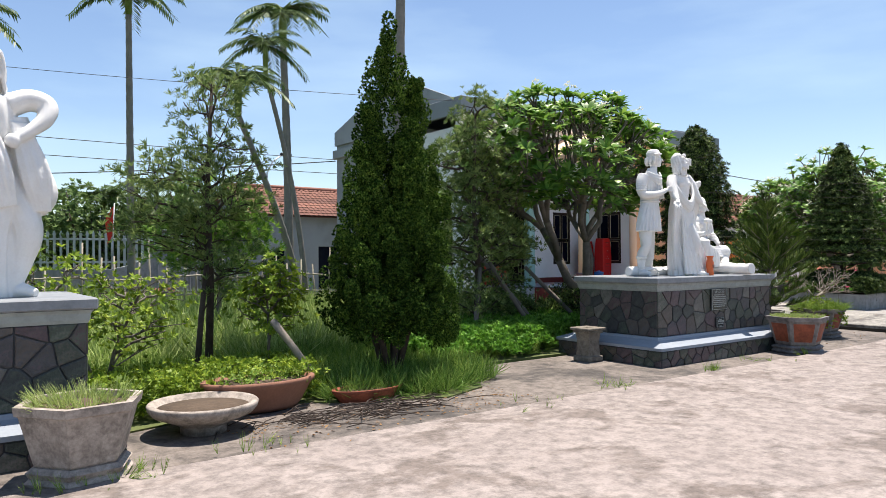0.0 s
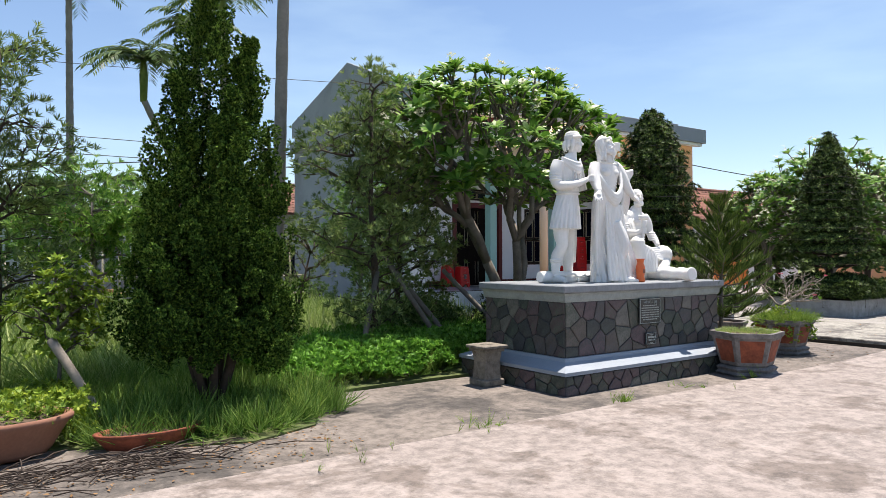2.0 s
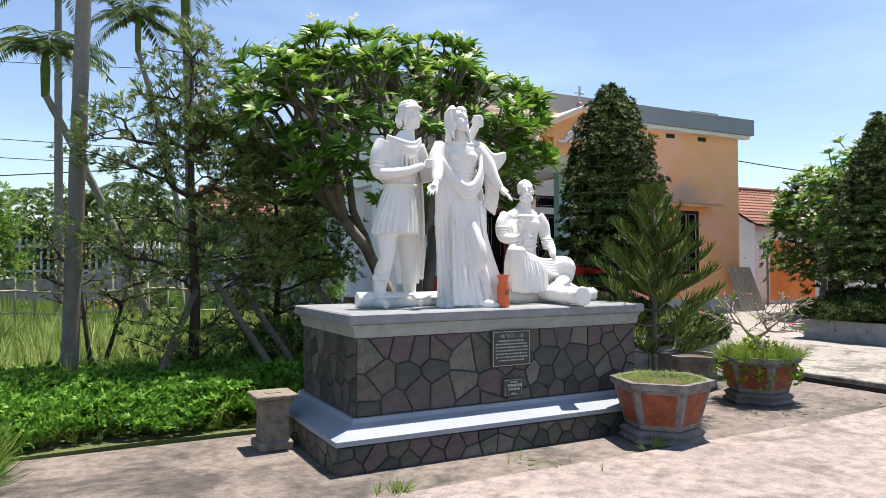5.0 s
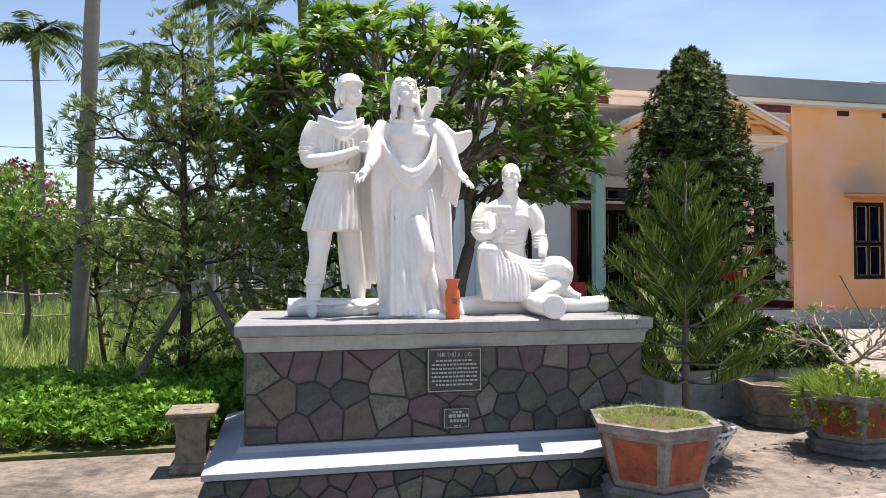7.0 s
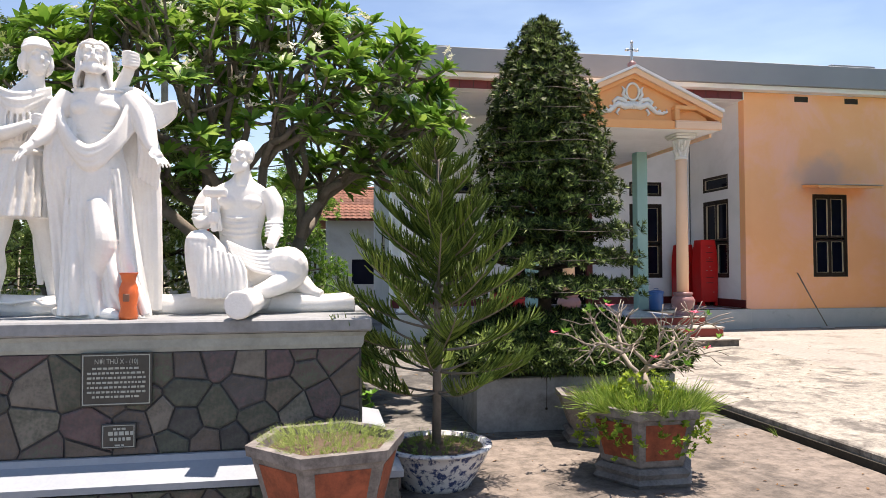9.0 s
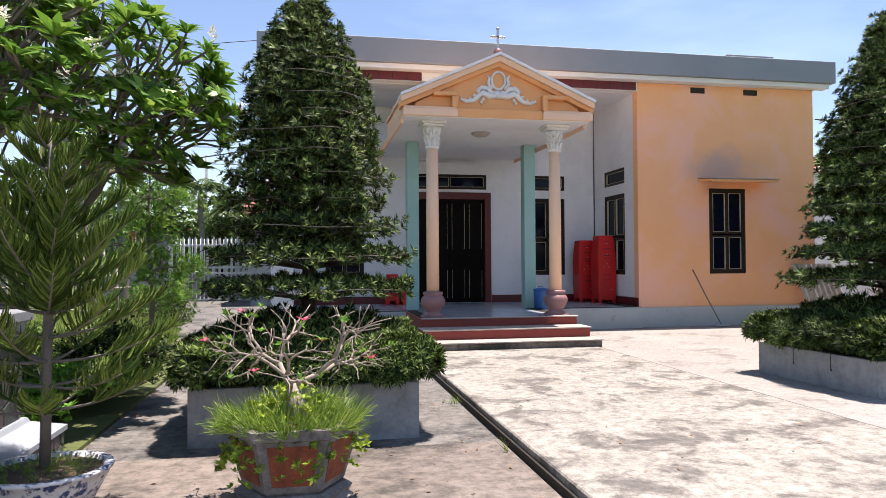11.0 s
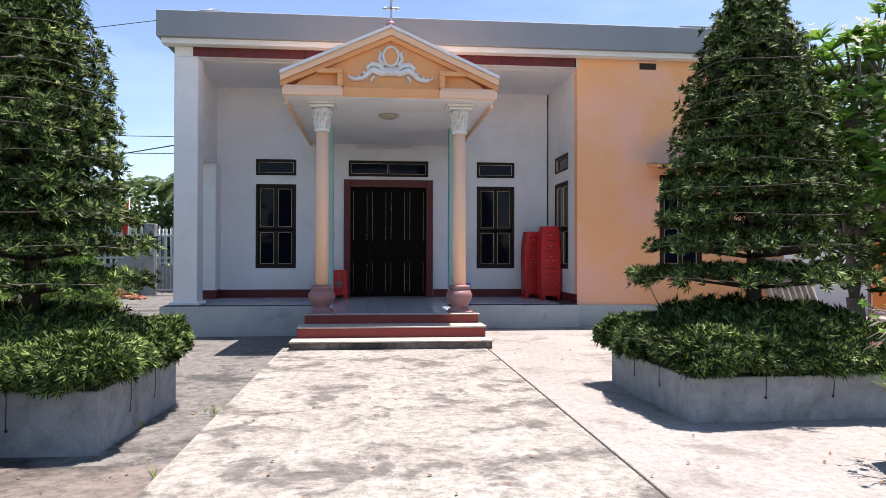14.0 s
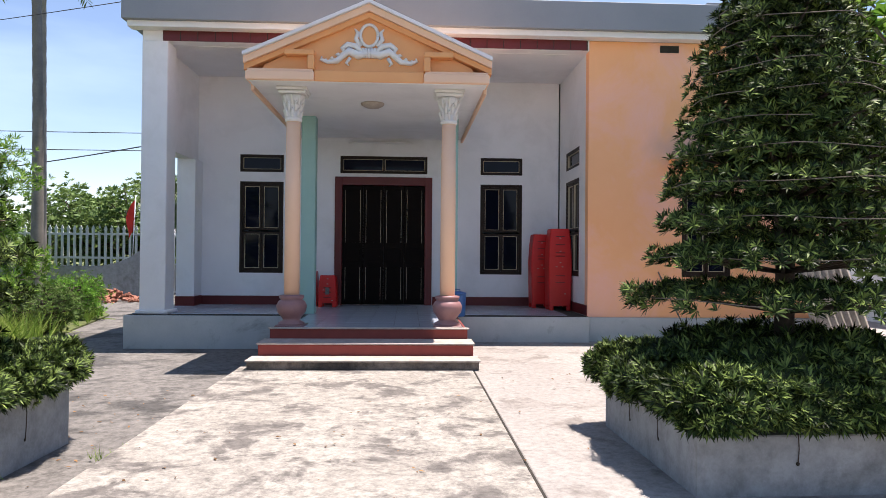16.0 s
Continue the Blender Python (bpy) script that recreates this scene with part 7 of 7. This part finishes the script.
# ---- norfolk pine ----
rng = np.random.default_rng(210)
pine = thing("norfolk_pine", "young norfolk pine with whorled ropey branches in a pot", "tree", at=(12.16, 6.62, 0.14))
s = Shape()
s.tube([(0, 0, 0), (0.01, 0, 0.8), (0.02, 0, 1.6), (0.02, 0, 2.30)], [0.035, 0.03, 0.02, 0.008], 9)
P, D, S = [], [], []
for i in range(12):
    z = 0.40 + 0.155 * i
    L = float(np.interp(i, (0, 2, 5, 8, 11), (0.62, 0.70, 0.58, 0.36, 0.12))) * rng.uniform(0.9, 1.1)
    for k in range(5 if i < 9 else 4):
        a = 2 * math.pi * k / 5 + i * 0.62 + rng.normal(0, 0.14)
        rise = -0.05 + 0.05 * i + rng.normal(0, 0.08)
        h = np.array([math.cos(a), math.sin(a), 0])
        side = np.array([-math.sin(a), math.cos(a), 0])
        line = [np.array([0.01, 0, z]) + h * (L * f) + UPV * (L * (rise * f + 0.30 * f * f)) for f in np.linspace(0, 1, 9)]
        s.tube(line, list(np.linspace(0.012, 0.004, 9)), 5)
        for f in np.arange(0.42 if i < 4 else 0.16, 1.01, 0.022):
            j = min(7, int(f * 8))
            p = line[j] + (line[j + 1] - line[j]) * (f * 8 - j)
            along = unit(line[j + 1] - line[j])
            for sg in (-1, 1):
                P.append(p)
                D.append(side * sg * 0.8 + along * (0.55 + 0.5 * f) + UPV * rng.uniform(0.15, 0.6) + rng.normal(0, 0.10, 3))
                S.append((0.25 - 0.09 * f) * rng.uniform(0.75, 1.15) * (1.0 if i < 8 else 0.75))
        for _ in range(3):
            P.append(line[-1])
            D.append(along + rng.normal(0, 0.3, 3) + UPV * 0.2)
            S.append(0.13)
part("trunk", s, bark_mat, pine, "straight brown stem and branches")
foliage("needles", [(ROPE, frames_at(np.array(P), np.array(D), np.tile(UPV, (len(P), 1)), np.array(S), rng))], pine_leaf, pine, "olive green needled branchlets")

# ---- concrete stool ----
st = thing("garden_stool", "weathered square concrete pedestal stool", "stool", at=(8.05, 7.20, -0.125))
part("seat", Shape().box((-0.19, -0.19, 0.46), (0.19, 0.19, 0.50), 0.015).box((-0.16, -0.16, 0.42), (0.16, 0.16, 0.46), 0.012).box((-0.07, -0.05, 0.502), (0.07, 0.05, 0.506), 0.001), stool_mat, st)
part("stem", Shape().loft([[(x * w, y * w, z) for x, y in ((-1, -1), (1, -1), (1, 1), (-1, 1))] for w, z in ((0.125, 0.08), (0.12, 0.14), (0.115, 0.30), (0.13, 0.42))], False), stool_mat, st)
part("foot", Shape().box((-0.16, -0.16, 0), (0.16, 0.16, 0.08), 0.012), stool_mat, st)


# ---- porch things ----
def red_stack(label, x, y, z, w, d, h, small=False, turn=0.0):
    """A red moulded stack: tapered body, feet, slots and screws."""
    t = thing("chair_stack", label, "chairs", "red stacked plastic chairs", (x, y, z))
    t.rotation_euler = (0, 0, radians(turn))
    zm = h * (0.3 if small else 0.62)
    rings = []
    for k, zz, dd in ((0.92, 0.09, 1.0), (0.98, zm * 0.5, 1.0), (1.0, zm, 1.0), (0.92, zm + (h - zm) * 0.6, 0.92), (0.80, h - 0.015, 0.84), (0.76, h, 0.8)):
        a, c = w / 2 * k, d / 2 * dd
        e = 0.025
        rings.append([(-a + e, -c, zz), (a - e, -c, zz), (a, -c + e, zz), (a, c - e, zz), (a - e, c, zz), (-a + e, c, zz), (-a, c - e, zz), (-a, -c + e, zz)])
    part("body", Shape().loft(rings, False), red_plastic, t)
    for sx in (-1, 1):
        for sy in (-1, 1):
            part("leg", Shape().box((sx * w * 0.36 - 0.04, sy * d * 0.40 - 0.04, 0), (sx * w * 0.36 + 0.04, sy * d * 0.40 + 0.04, 0.095), 0.006), red_plastic, t)
    for f in ((0.3, 0.45, 0.6) if small else (0.34, 0.42, 0.66, 0.70, 0.80, 0.90)):
        dd = d / 2 if h * f <= zm else d / 2 * (1 - 0.16 * (h * f - zm) / (h - zm))
        part("slot", Shape().box((-w * 0.2, -dd - 0.008, h * f), (w * 0.2, -dd + 0.02, h * f + 0.018), 0.006), maroon_mat, t)
    for dx, f in ((0.0, 0.88), (0.0, 0.72), (0.0, 0.58), (0.04, 0.53), (-0.08, 0.53), (0.1, 0.2)):
        dd = d / 2 if h * f <= zm else d / 2 * (1 - 0.16 * (h * f - zm) / (h - zm))
        part("sticker", Shape().box((dx - 0.018, -dd - 0.010, h * f), (dx + 0.018, -dd + 0.01, h * f + 0.016), 0.003), tread_mat, t, "pale worn mark")
    if small:
        part("plate", Shape().box((-0.04, -d / 2 - 0.012, h * 0.40), (0.04, -d / 2 + 0.01, h * 0.62), 0.004), potgrey_mat, t, "grey plate")
    return t


red_stack("tall stack of worn red plastic chairs on the porch", 21.0, 18.0, PF + 0.005, 0.48, 0.46, 1.66)
red_stack("second tall stack of red plastic chairs leaning by the wall", 20.74, 18.62, PF + 0.005, 0.44, 0.46, 1.56)
red_stack("short stack of red plastic stools beside the door", 16.24, 18.55, PF + 0.005, 0.40, 0.36, 0.66, True)
red_stack("short stack of red plastic stools by the post", 15.84, 18.80, PF + 0.005, 0.34, 0.36, 0.74, True)
p = thing("water_bin", "blue plastic bin with a lid on the porch", "bin", at=(18.80, 16.30, PF + 0.005))
part("body", Shape().lathe([(0.13, 0), (0.15, 0.02), (0.16, 0.38), (0.165, 0.40)], n=20), blue_plastic, p)
part("lid", Shape().lathe([(0.17, 0.40), (0.17, 0.43), (0.06, 0.46)], n=20), blue_plastic, p)
part("handle", Shape().tube([(-0.05, 0, 0.455), (-0.05, 0, 0.49), (0.05, 0, 0.49), (0.05, 0, 0.455)], 0.008, 6), blue_plastic, p)

# ---- beyond the yard ----
def tile_roof(name, parent, x0, x1, y0, z0, y1, z1, pitch=0.24):
    """A clay roof slope: rows of overlapping tiles as ribbed strips."""
    roof = part(name, Shape().add([(x0, y0, z0 - 0.05), (x1, y0, z0 - 0.05), (x1, y1, z1 - 0.05), (x0, y1, z1 - 0.05)], [(0, 1, 2, 3)]), rooftile_mat, parent, "weathered red clay tile roof")
    rows = max(3, int(math.hypot(y1 - y0, z1 - z0) / 0.28))
    n = int((x1 - x0) / pitch)
    for i in range(rows):
        f0, f1 = i / rows, (i + 1.12) / rows
        ya, yb = y0 + (y1 - y0) * f0, y0 + (y1 - y0) * f1
        za, zb = z0 + (z1 - z0) * f0 + 0.04, z0 + (z1 - z0) * f1
        vs, fs = [], []
        for k in range(2 * n + 1):
            x = x0 + (x1 - x0) * k / (2 * n)
            b = 0.035 if k % 2 else 0.0
            vs += [(x, ya, za + b), (x, yb, zb + b)]
        for k in range(2 * n):
            fs.append((2 * k, 2 * k + 2, 2 * k + 3, 2 * k + 1))
        part("course", Shape().add(vs, fs), rooftile_mat, roof)
    return roof


def cottage(label, x0, x1, y0, y1, eave, ridge, wall, holes, turn=0.0, about=(0, 0)):
    h = thing("cottage", label, "house", "neighbouring tiled houses")
    part("wall", wall_holes(Shape(), x0, x1, -0.2, eave, y0, y0 + 0.2, holes), wall, h)
    ym = (y0 + y1) / 2
    for x in (x0, x1 - 0.2):
        part("gable_wall", Shape().prism([(y0 + 0.2, -0.2), (y1, -0.2), (y1, eave), (ym, ridge - 0.08), (y0 + 0.2, eave)], x, x + 0.2, "x"), wall, h)
    part("wall", Shape().box((x0 + 0.2, y1 - 0.2, -0.2), (x1 - 0.2, y1, eave), 0), wall, h)
    tile_roof("roof", h, x0 - 0.3, x1 + 0.3, y0 - 0.4, eave - 0.12, ym, ridge)
    tile_roof("roof", h, x0 - 0.3, x1 + 0.3, y1 + 0.4, eave - 0.12, ym, ridge)
    part("ridge", Shape().tube([(x0 - 0.3, ym, ridge + 0.03), (x1 + 0.3, ym, ridge + 0.03)], 0.11, 8), rooftile_mat, h)
    for a, b, c, d in holes:
        part("window", Shape().box((a, y0 + 0.1, c), (b, y0 + 0.14, d), 0.004), glass_mat, h, "dark opening")
    if turn:
        m = Matrix.Translation((about[0], about[1], 0)) @ pose(0, 0, 0, 0, 0, turn) @ Matrix.Translation((-about[0], -about[1], 0))
        h.matrix_world = m
    return h


cottage("grey rendered cottage with a red clay tile roof", 11.6, 17.8, 30.0, 35.0, 3.5, 4.9, grey_wall, [(12.6, 13.6, 0.8, 1.8), (15, 16, 0.0, 2.0)])
cottage("white walled neighbour house with an old tile roof", 29.6, 38.0, 19.0, 24.0, 3.1, 4.7, white_wall, [(31, 31.8, 1, 2.2), (34, 35.2, -0.1, 2.1)])
cottage("low brick house with a red tile roof", 40, 48, 14, 19, 3.2, 5.4, orange_wall, [(42, 43, 1, 2.2)])
cottage("small distant house with a red tile roof", 4.0, 9.5, 62, 67, 3.0, 4.6, grey_wall, [(6, 7, 0.5, 1.8)])
tarp = thing("tarpaulin", "bright orange tarpaulin hung beside the neighbour house", "tarpaulin")
s = Shape()
vs = [(28.6 + 0.30 * i, 17.6 + 0.12 * math.sin(1.3 * i), 0.2 + 0.34 * j + (0.12 * math.sin(0.8 * i) if j == 6 else 0)) for j in range(7) for i in range(9)]
fs = [(9 * j + i, 9 * j + i + 1, 9 * j + i + 10, 9 * j + i + 9) for j in range(6) for i in range(8)]
part("sheet", s.add(vs, fs, True), tarp_mat, tarp)
for x in (28.6, 31.0):
    part("post", Shape().tube([(x, 17.7, -0.05), (x, 17.7, 2.5)], 0.04, 8), bark_mat, tarp)

# bamboo fence in the garden
bf = thing("bamboo_fence", "thin weathered bamboo stake fence across the garden", "fence", at=(0, 0, 0))
rng = random.Random(300)
x = -1.0
while x < 10.2:
    y = 17.6 + 0.2 * math.sin(x)
    h = rng.uniform(1.2, 1.9)
    part("stake", Shape().tube([(x, y, -0.1), (x + rng.uniform(-0.12, 0.12), y + rng.uniform(-0.05, 0.05), h)], [0.028, 0.018], 6), fence_mat, bf)
    x += rng.uniform(0.28, 0.5)
for z in (0.55, 1.0):
    part("rail", Shape().tube([(-1.2 + 0.95 * i, 17.55 + 0.2 * math.sin(-1.2 + 0.95 * i), z + 0.05 * math.sin(i * 2.1)) for i in range(13)], 0.022, 6), fence_mat, bf)

# pale picket fence behind
pf = thing("picket_fence", "pale green concrete picket fence on a low wall", "fence")
part("low_wall", Shape().box((-8, 34.0, -0.2), (11.4, 34.2, 1.0), 0.01), planter_mat, pf)
for z in (1.3, 2.3):
    part("rail", Shape().box((-8, 34.06, z), (11.4, 34.14, z + 0.09), 0.005), fencegreen_mat, pf)
pk = Shape().box((-0.05, -0.03, 0), (0.05, 0.03, 1.5), 0.008).prism([(-0.05, 1.5), (0.05, 1.5), (0.07, 1.56), (0, 1.72), (-0.07, 1.56)], -0.025, 0.025, "y").mesh("picket", fencegreen_mat)
for i in range(76):
    o = part("picket", pk, None, pf)
    o.location = (-7.9 + 0.255 * i, 34.1, 1.0)
gw = thing("garden_wall", "grey concrete wall with a concave sweeping top", "wall", at=(0, 0, 0))
part("wall", Shape().prism([(5.6, -0.2), (8.0, -0.2), (8.0, 1.95), (7.7, 1.66), (7.3, 1.38), (6.8, 1.17), (6.2, 1.05), (5.6, 1.02)], 31.0, 31.2, "y"), planter_mat, gw)
part("post", Shape().box((8.0, 30.9, -0.2), (8.4, 31.3, 2.7), 0.02), planter_mat, gw)
gate = thing("metal_gate", "grey metal bar gate behind the house corner", "gate")
part("gate_frame", Shape().box((8.45, 31.06, 2.2), (12.6, 31.12, 2.26), 0.004).box((8.45, 31.06, 0.05), (12.6, 31.12, 0.11), 0.004).box((8.45, 31.06, 1.1), (12.6, 31.12, 1.16), 0.004), metal_mat, gate)
for i in range(28):
    part("bar", Shape().tube([(8.52 + 0.15 * i, 31.09, 0.05), (8.52 + 0.15 * i, 31.09, 2.5)], 0.016, 6), metal_mat, gate)
pile = thing("brick_pile", "heap of broken red bricks beside the drive", "bricks", at=(7.6, 28.6, -0.13))
bk = Shape().box((-0.1, -0.05, -0.03), (0.1, 0.05, 0.03), 0.006).mesh("brick", brick_mat)
rng = random.Random(310)
for i in range(150):
    a, r = rng.uniform(0, 6.28), 1.1 * math.sqrt(rng.random())
    o = part("brick", bk, None, pile)
    o.matrix_basis = pose(1.1 * r * math.cos(a), 0.7 * r * math.sin(a), max(0.03, 0.5 * (1 - r / 1.15) * rng.uniform(0.3, 1)), rng.uniform(-40, 40), rng.uniform(-40, 40), rng.uniform(0, 180))
fl = thing("flag", "red cloth flag hanging from a leaning pole", "flag", at=(6.6, 33.0, 0))
part("pole", Shape().tube([(0, 0, -0.1), (0.15, 0, 3.9)], 0.025, 6), metal_mat, fl)
s = Shape()
vs = [(0.14 - 0.06 * i - 0.05 * math.sin(j * 0.9) * i / 5, 0.04 * math.sin(1.7 * i + j), 3.8 - 0.2 * j - 0.10 * i) for j in range(7) for i in range(6)]
part("cloth", s.add(vs, [(6 * j + i, 6 * j + i + 1, 6 * j + i + 7, 6 * j + i + 6) for j in range(6) for i in range(5)], True), flag_mat, fl)

# far trees
def far_tree(x, y, h, r, seed, mat=None, name="far_tree", label="rounded distant green tree beyond the yard"):
    rng = np.random.default_rng(seed)
    t = thing(name, label, "tree", "distant trees", (x, y, -0.2))
    tips = cloud(260, rng, [(0, 0, h * 0.66, r, r, h * 0.32, 1.5), (r * 0.5, 0, h * 0.5, r * 0.7, r * 0.7, h * 0.25, 1), (-r * 0.55, 0.1, h * 0.48, r * 0.7, r * 0.7, h * 0.25, 1)])
    s = Shape()
    s.tube([(0, 0, 0), (0.1, 0, h * 0.3)], [0.05 * h ** 0.6, 0.035 * h ** 0.6], 7)
    branching(s, (0.1, 0, h * 0.3), tips[::4], 0.02, rng)
    part("trunk", s, darkbark_mat, t)
    pos = np.repeat(tips, 5, axis=0) + rng.normal(0, 0.11 * r, (len(tips) * 5, 3))
    foliage("crown", spread_sets(TWIG, pos, pos * np.array([1, 1, 0.3]) + UPV * r + rng.normal(0, 0.5 * r, pos.shape), np.tile(UPV, (len(pos), 1)), rng.uniform(0.12, 0.26, len(pos)) * max(1, r / 2), rng), mat or far_leaf, t)
    return t


far = [(-6, 42, 5, 3), (-1, 46, 6, 3.2), (3, 38, 4.6, 2.6), (5.5, 36.5, 5.0, 2.8), (8, 40, 5.4, 3), (11, 42, 5.2, 3), (14.5, 44, 6, 3.4), (20, 48, 6, 3.5), (27, 14, 4.2, 1.9), (28.2, 11.5, 4.6, 2.2), (31, 9, 5.2, 2.6), (34, 12, 5.0, 2.6), (38, 8, 5.5, 3), (44, 6, 6, 3.2), (-9, 30, 4.5, 2.5), (-4, 33.5, 4.6, 2.4), (1.5, 30.5, 3.8, 2.0), (-14, 36, 5.5, 3), (50, 24, 7, 4), (30, 30, 6.5, 3.5)]
for k, (x, y, h, r) in enumerate(far):
    far_tree(x, y, h, r, 400 + k)
for k, (x, y, z) in enumerate(((9.0, 35, 4.1), (7.0, 36.5, 3.6), (10.4, 37, 3.4), (1, 52, 5.5), (4, 50, 5.0), (8, 55, 5.2), (-3, 60, 6))):
    palm("short distant palm with arching fronds", (x, y, -0.2), (x, y, z), (0.1, 0, 0), 450 + k, 0.12, 12, 1.9)
rng = np.random.default_rng(480)
a = rng.uniform(0, 6.283, 9000)
rr = rng.uniform(75, 110, 9000)
hh = 1.2 + 3.2 * np.array([0.5 + 0.5 * noise.noise(Vector((math.cos(q) * 9, math.sin(q) * 9, 0))) for q in a])
P = np.stack([10 + rr * np.cos(a), 10 + rr * np.sin(a), hh * rng.uniform(0, 1, 9000) ** 0.5], axis=1)
tagged(foliage("far_woods", spread_sets(TWIG, P, np.tile(UPV, (9000, 1)) + rng.normal(0, 0.7, P.shape), np.tile(UPV, (9000, 1)), rng.uniform(0.8, 1.8, 9000), rng), far_leaf), "low line of distant woods round the horizon", "woods", "", "stuff")

# overhead cables
for k, (p, q, sag, r) in enumerate((((-30, 36.2, 7.4), (40, 36.2, 7.6), 0.5, 0.018), ((-30, 36.2, 6.6), (40, 36.2, 6.8), 0.5, 0.018), ((-20, 44, 5.6), (12.9, 24.3, 5.2), 0.8, 0.02), ((-14, 30, 8.2), (12.85, 16.5, 6.1), 0.35, 0.008), ((26.2, 17.0, 5.0), (60, 22, 7.0), 0.6, 0.018))):
    p, q = Vector(p), Vector(q)
    o = part("cable", Shape().tube([p.lerp(q, i / 24) - Vector((0, 0, sag * 4 * (i / 24) * (1 - i / 24))) for i in range(25)], r, 5), wire_mat)
    tagged(o, "thin black overhead power cable", "cable", "overhead cables")

for x, y, h in ((-30, 36.2, 7.8), (40, 36.2, 8.0), (-14, 30, 8.6), (-20, 44, 6.2), (60, 22, 7.5), (5.8, 60, 10.2)):
    up = thing("utility_pole", "grey concrete utility pole with a crossarm", "pole", "utility poles", (x, y, -0.2))
    part("post", Shape().tube([(0, 0, 0), (0, 0, h + 0.2)], [0.16, 0.10], 10), planter_mat, up)
    part("crossarm", Shape().box((-0.8, -0.05, h - 0.45), (0.8, 0.05, h - 0.33), 0.01), metal_mat, up)
    for dx in (-0.7, 0.0, 0.7):
        part("insulator", Shape().lathe([(0.04, h - 0.33), (0.07, h - 0.28), (0.04, h - 0.2)], (dx, 0, 0), 8), terracotta, up)

sl = thing("street_lamp", "tall thin street lamp with a curved arm", "street lamp", at=(17.8, 43, -0.2))
part("post", Shape().tube([(0, 0, 0), (0, 0, 6.2), (0.1, 0, 7.2), (0.45, 0, 7.9), (1.1, 0, 8.4)], [0.09, 0.07, 0.06, 0.05, 0.05], 8), metal_mat, sl)
part("lamp_head", Shape().box((1.0, -0.15, 8.33), (1.75, 0.15, 8.55), 0.05), wire_mat, sl, "dark lamp head")

# ---- things against the orange wall ----
sq = thing("squeegee", "long handled floor squeegee leaning on the orange wall", "squeegee", at=(23.1, 16.26, 0.0))
part("handle", Shape().tube([(0, 0, 0.03), (-0.28, 0.18, 0.7), (-0.5, 0.36, 1.3)], [0.012, 0.012, 0.014], 8), bark_mat, sq)
part("head", Shape().box((-0.17, -0.03, 0.0), (0.17, 0.03, 0.045), 0.01), metal_mat, sq)
for k, (x, lean) in enumerate(((25.22, 0.0), (25.42, 0.05))):
    cs = thing("corrugated_sheet", "grey-white corrugated roofing sheet leaning on the wall", "roofing sheet", "leaning roofing sheets", (x, 16.25 - 0.06 * k, 0.0))
    vs = []
    for q in range(25):
        u = 0.035 * q
        w = 0.025 * math.cos(q * math.pi / 2)
        for dy in (0.0, -0.008):
            vs += [(u + 0.28, w + dy, 0.01), (u - 0.12 + lean, w + dy + 0.26 + 0.05 * k, 1.42)]
    fs = [(4 * q, 4 * q + 4, 4 * q + 5, 4 * q + 1) for q in range(24)] + [(4 * q + 2, 4 * q + 6, 4 * q + 7, 4 * q + 3) for q in range(24)] + [(0, 1, 3, 2), (96, 97, 99, 98)]
    part("sheet", Shape().add(vs, fs, True), tread_mat, cs)

# ---- litter ----
rng = random.Random(500)
tw = Shape()
for i in range(150):
    x, y = 3.35 + rng.gauss(0, 0.55), 6.12 + rng.gauss(0, 0.16)
    a, l = rng.gauss(0.2, 0.6), rng.uniform(0.15, 0.5)
    z = -0.115 + 0.05 * rng.random()
    tw.tube([(x, y, z), (x + l * 0.5 * math.cos(a), y + l * 0.5 * math.sin(a), z + 0.02), (x + l * math.cos(a), y + l * math.sin(a), z)], [0.005, 0.006, 0.003], 4)
tagged(part("twig_heap", tw, darkbark_mat), "heap of dry fallen twigs on the strip", "twigs", "", "stuff")
nr = np.random.default_rng(501)
n = 900
P = np.concatenate([np.stack([nr.uniform(2.2, 5.5, 500), nr.normal(6.05, 0.3, 500), np.full(500, -0.115)], axis=1), np.stack([nr.uniform(11.8, 15.4, 260), nr.uniform(5.5, 12.5, 260), np.full(260, -0.118)], axis=1), np.stack([nr.uniform(15.7, 22.5, 140), nr.uniform(6, 13, 140), np.full(140, 0.012)], axis=1)])
tagged(foliage("fallen_leaves", [(LEAF, frames_at(P, np.stack([nr.normal(0, 1, n), nr.normal(0, 1, n), nr.normal(0, 0.12, n)], axis=1), np.tile(UPV, (n, 1)), nr.uniform(0.02, 0.06, n), nr, 0.2))], dry_leaf), "dry brown fallen leaves on the concrete", "leaves", "", "stuff")
def tufts(label, spots, seed):
    rg = np.random.default_rng(seed)
    P = np.array([(x + rg.normal(0, s), y + rg.normal(0, s * 0.4), z) for x, y, z, s, m in spots for _ in range(m)])
    return tagged(foliage("weed_tuft", spread_sets(CLUMP, P, np.tile(UPV, (len(P), 1)) + rg.normal(0, 0.5, P.shape), rg.normal(0, 1, P.shape), rg.uniform(0.06, 0.17, len(P)), rg), grass_leaf), label, "weeds", "", "stuff")


tufts("small green weeds in the concrete joint", [(8.5, 5.42, -0.1, 0.06, 26), (6.6, 5.42, -0.1, 0.25, 14), (5.3, 5.4, -0.1, 0.3, 8), (2.2, 5.4, -0.1, 0.25, 12), (1.0, 5.35, -0.1, 0.25, 40), (11.1, 5.45, -0.1, 0.1, 14), (9.9, 5.45, -0.1, 0.3, 8), (15.5, 9.5, -0.12, 0.1, 12), (15.5, 7.4, -0.12, 0.08, 6), (14.6, 9.0, -0.13, 0.2, 10)], 510)
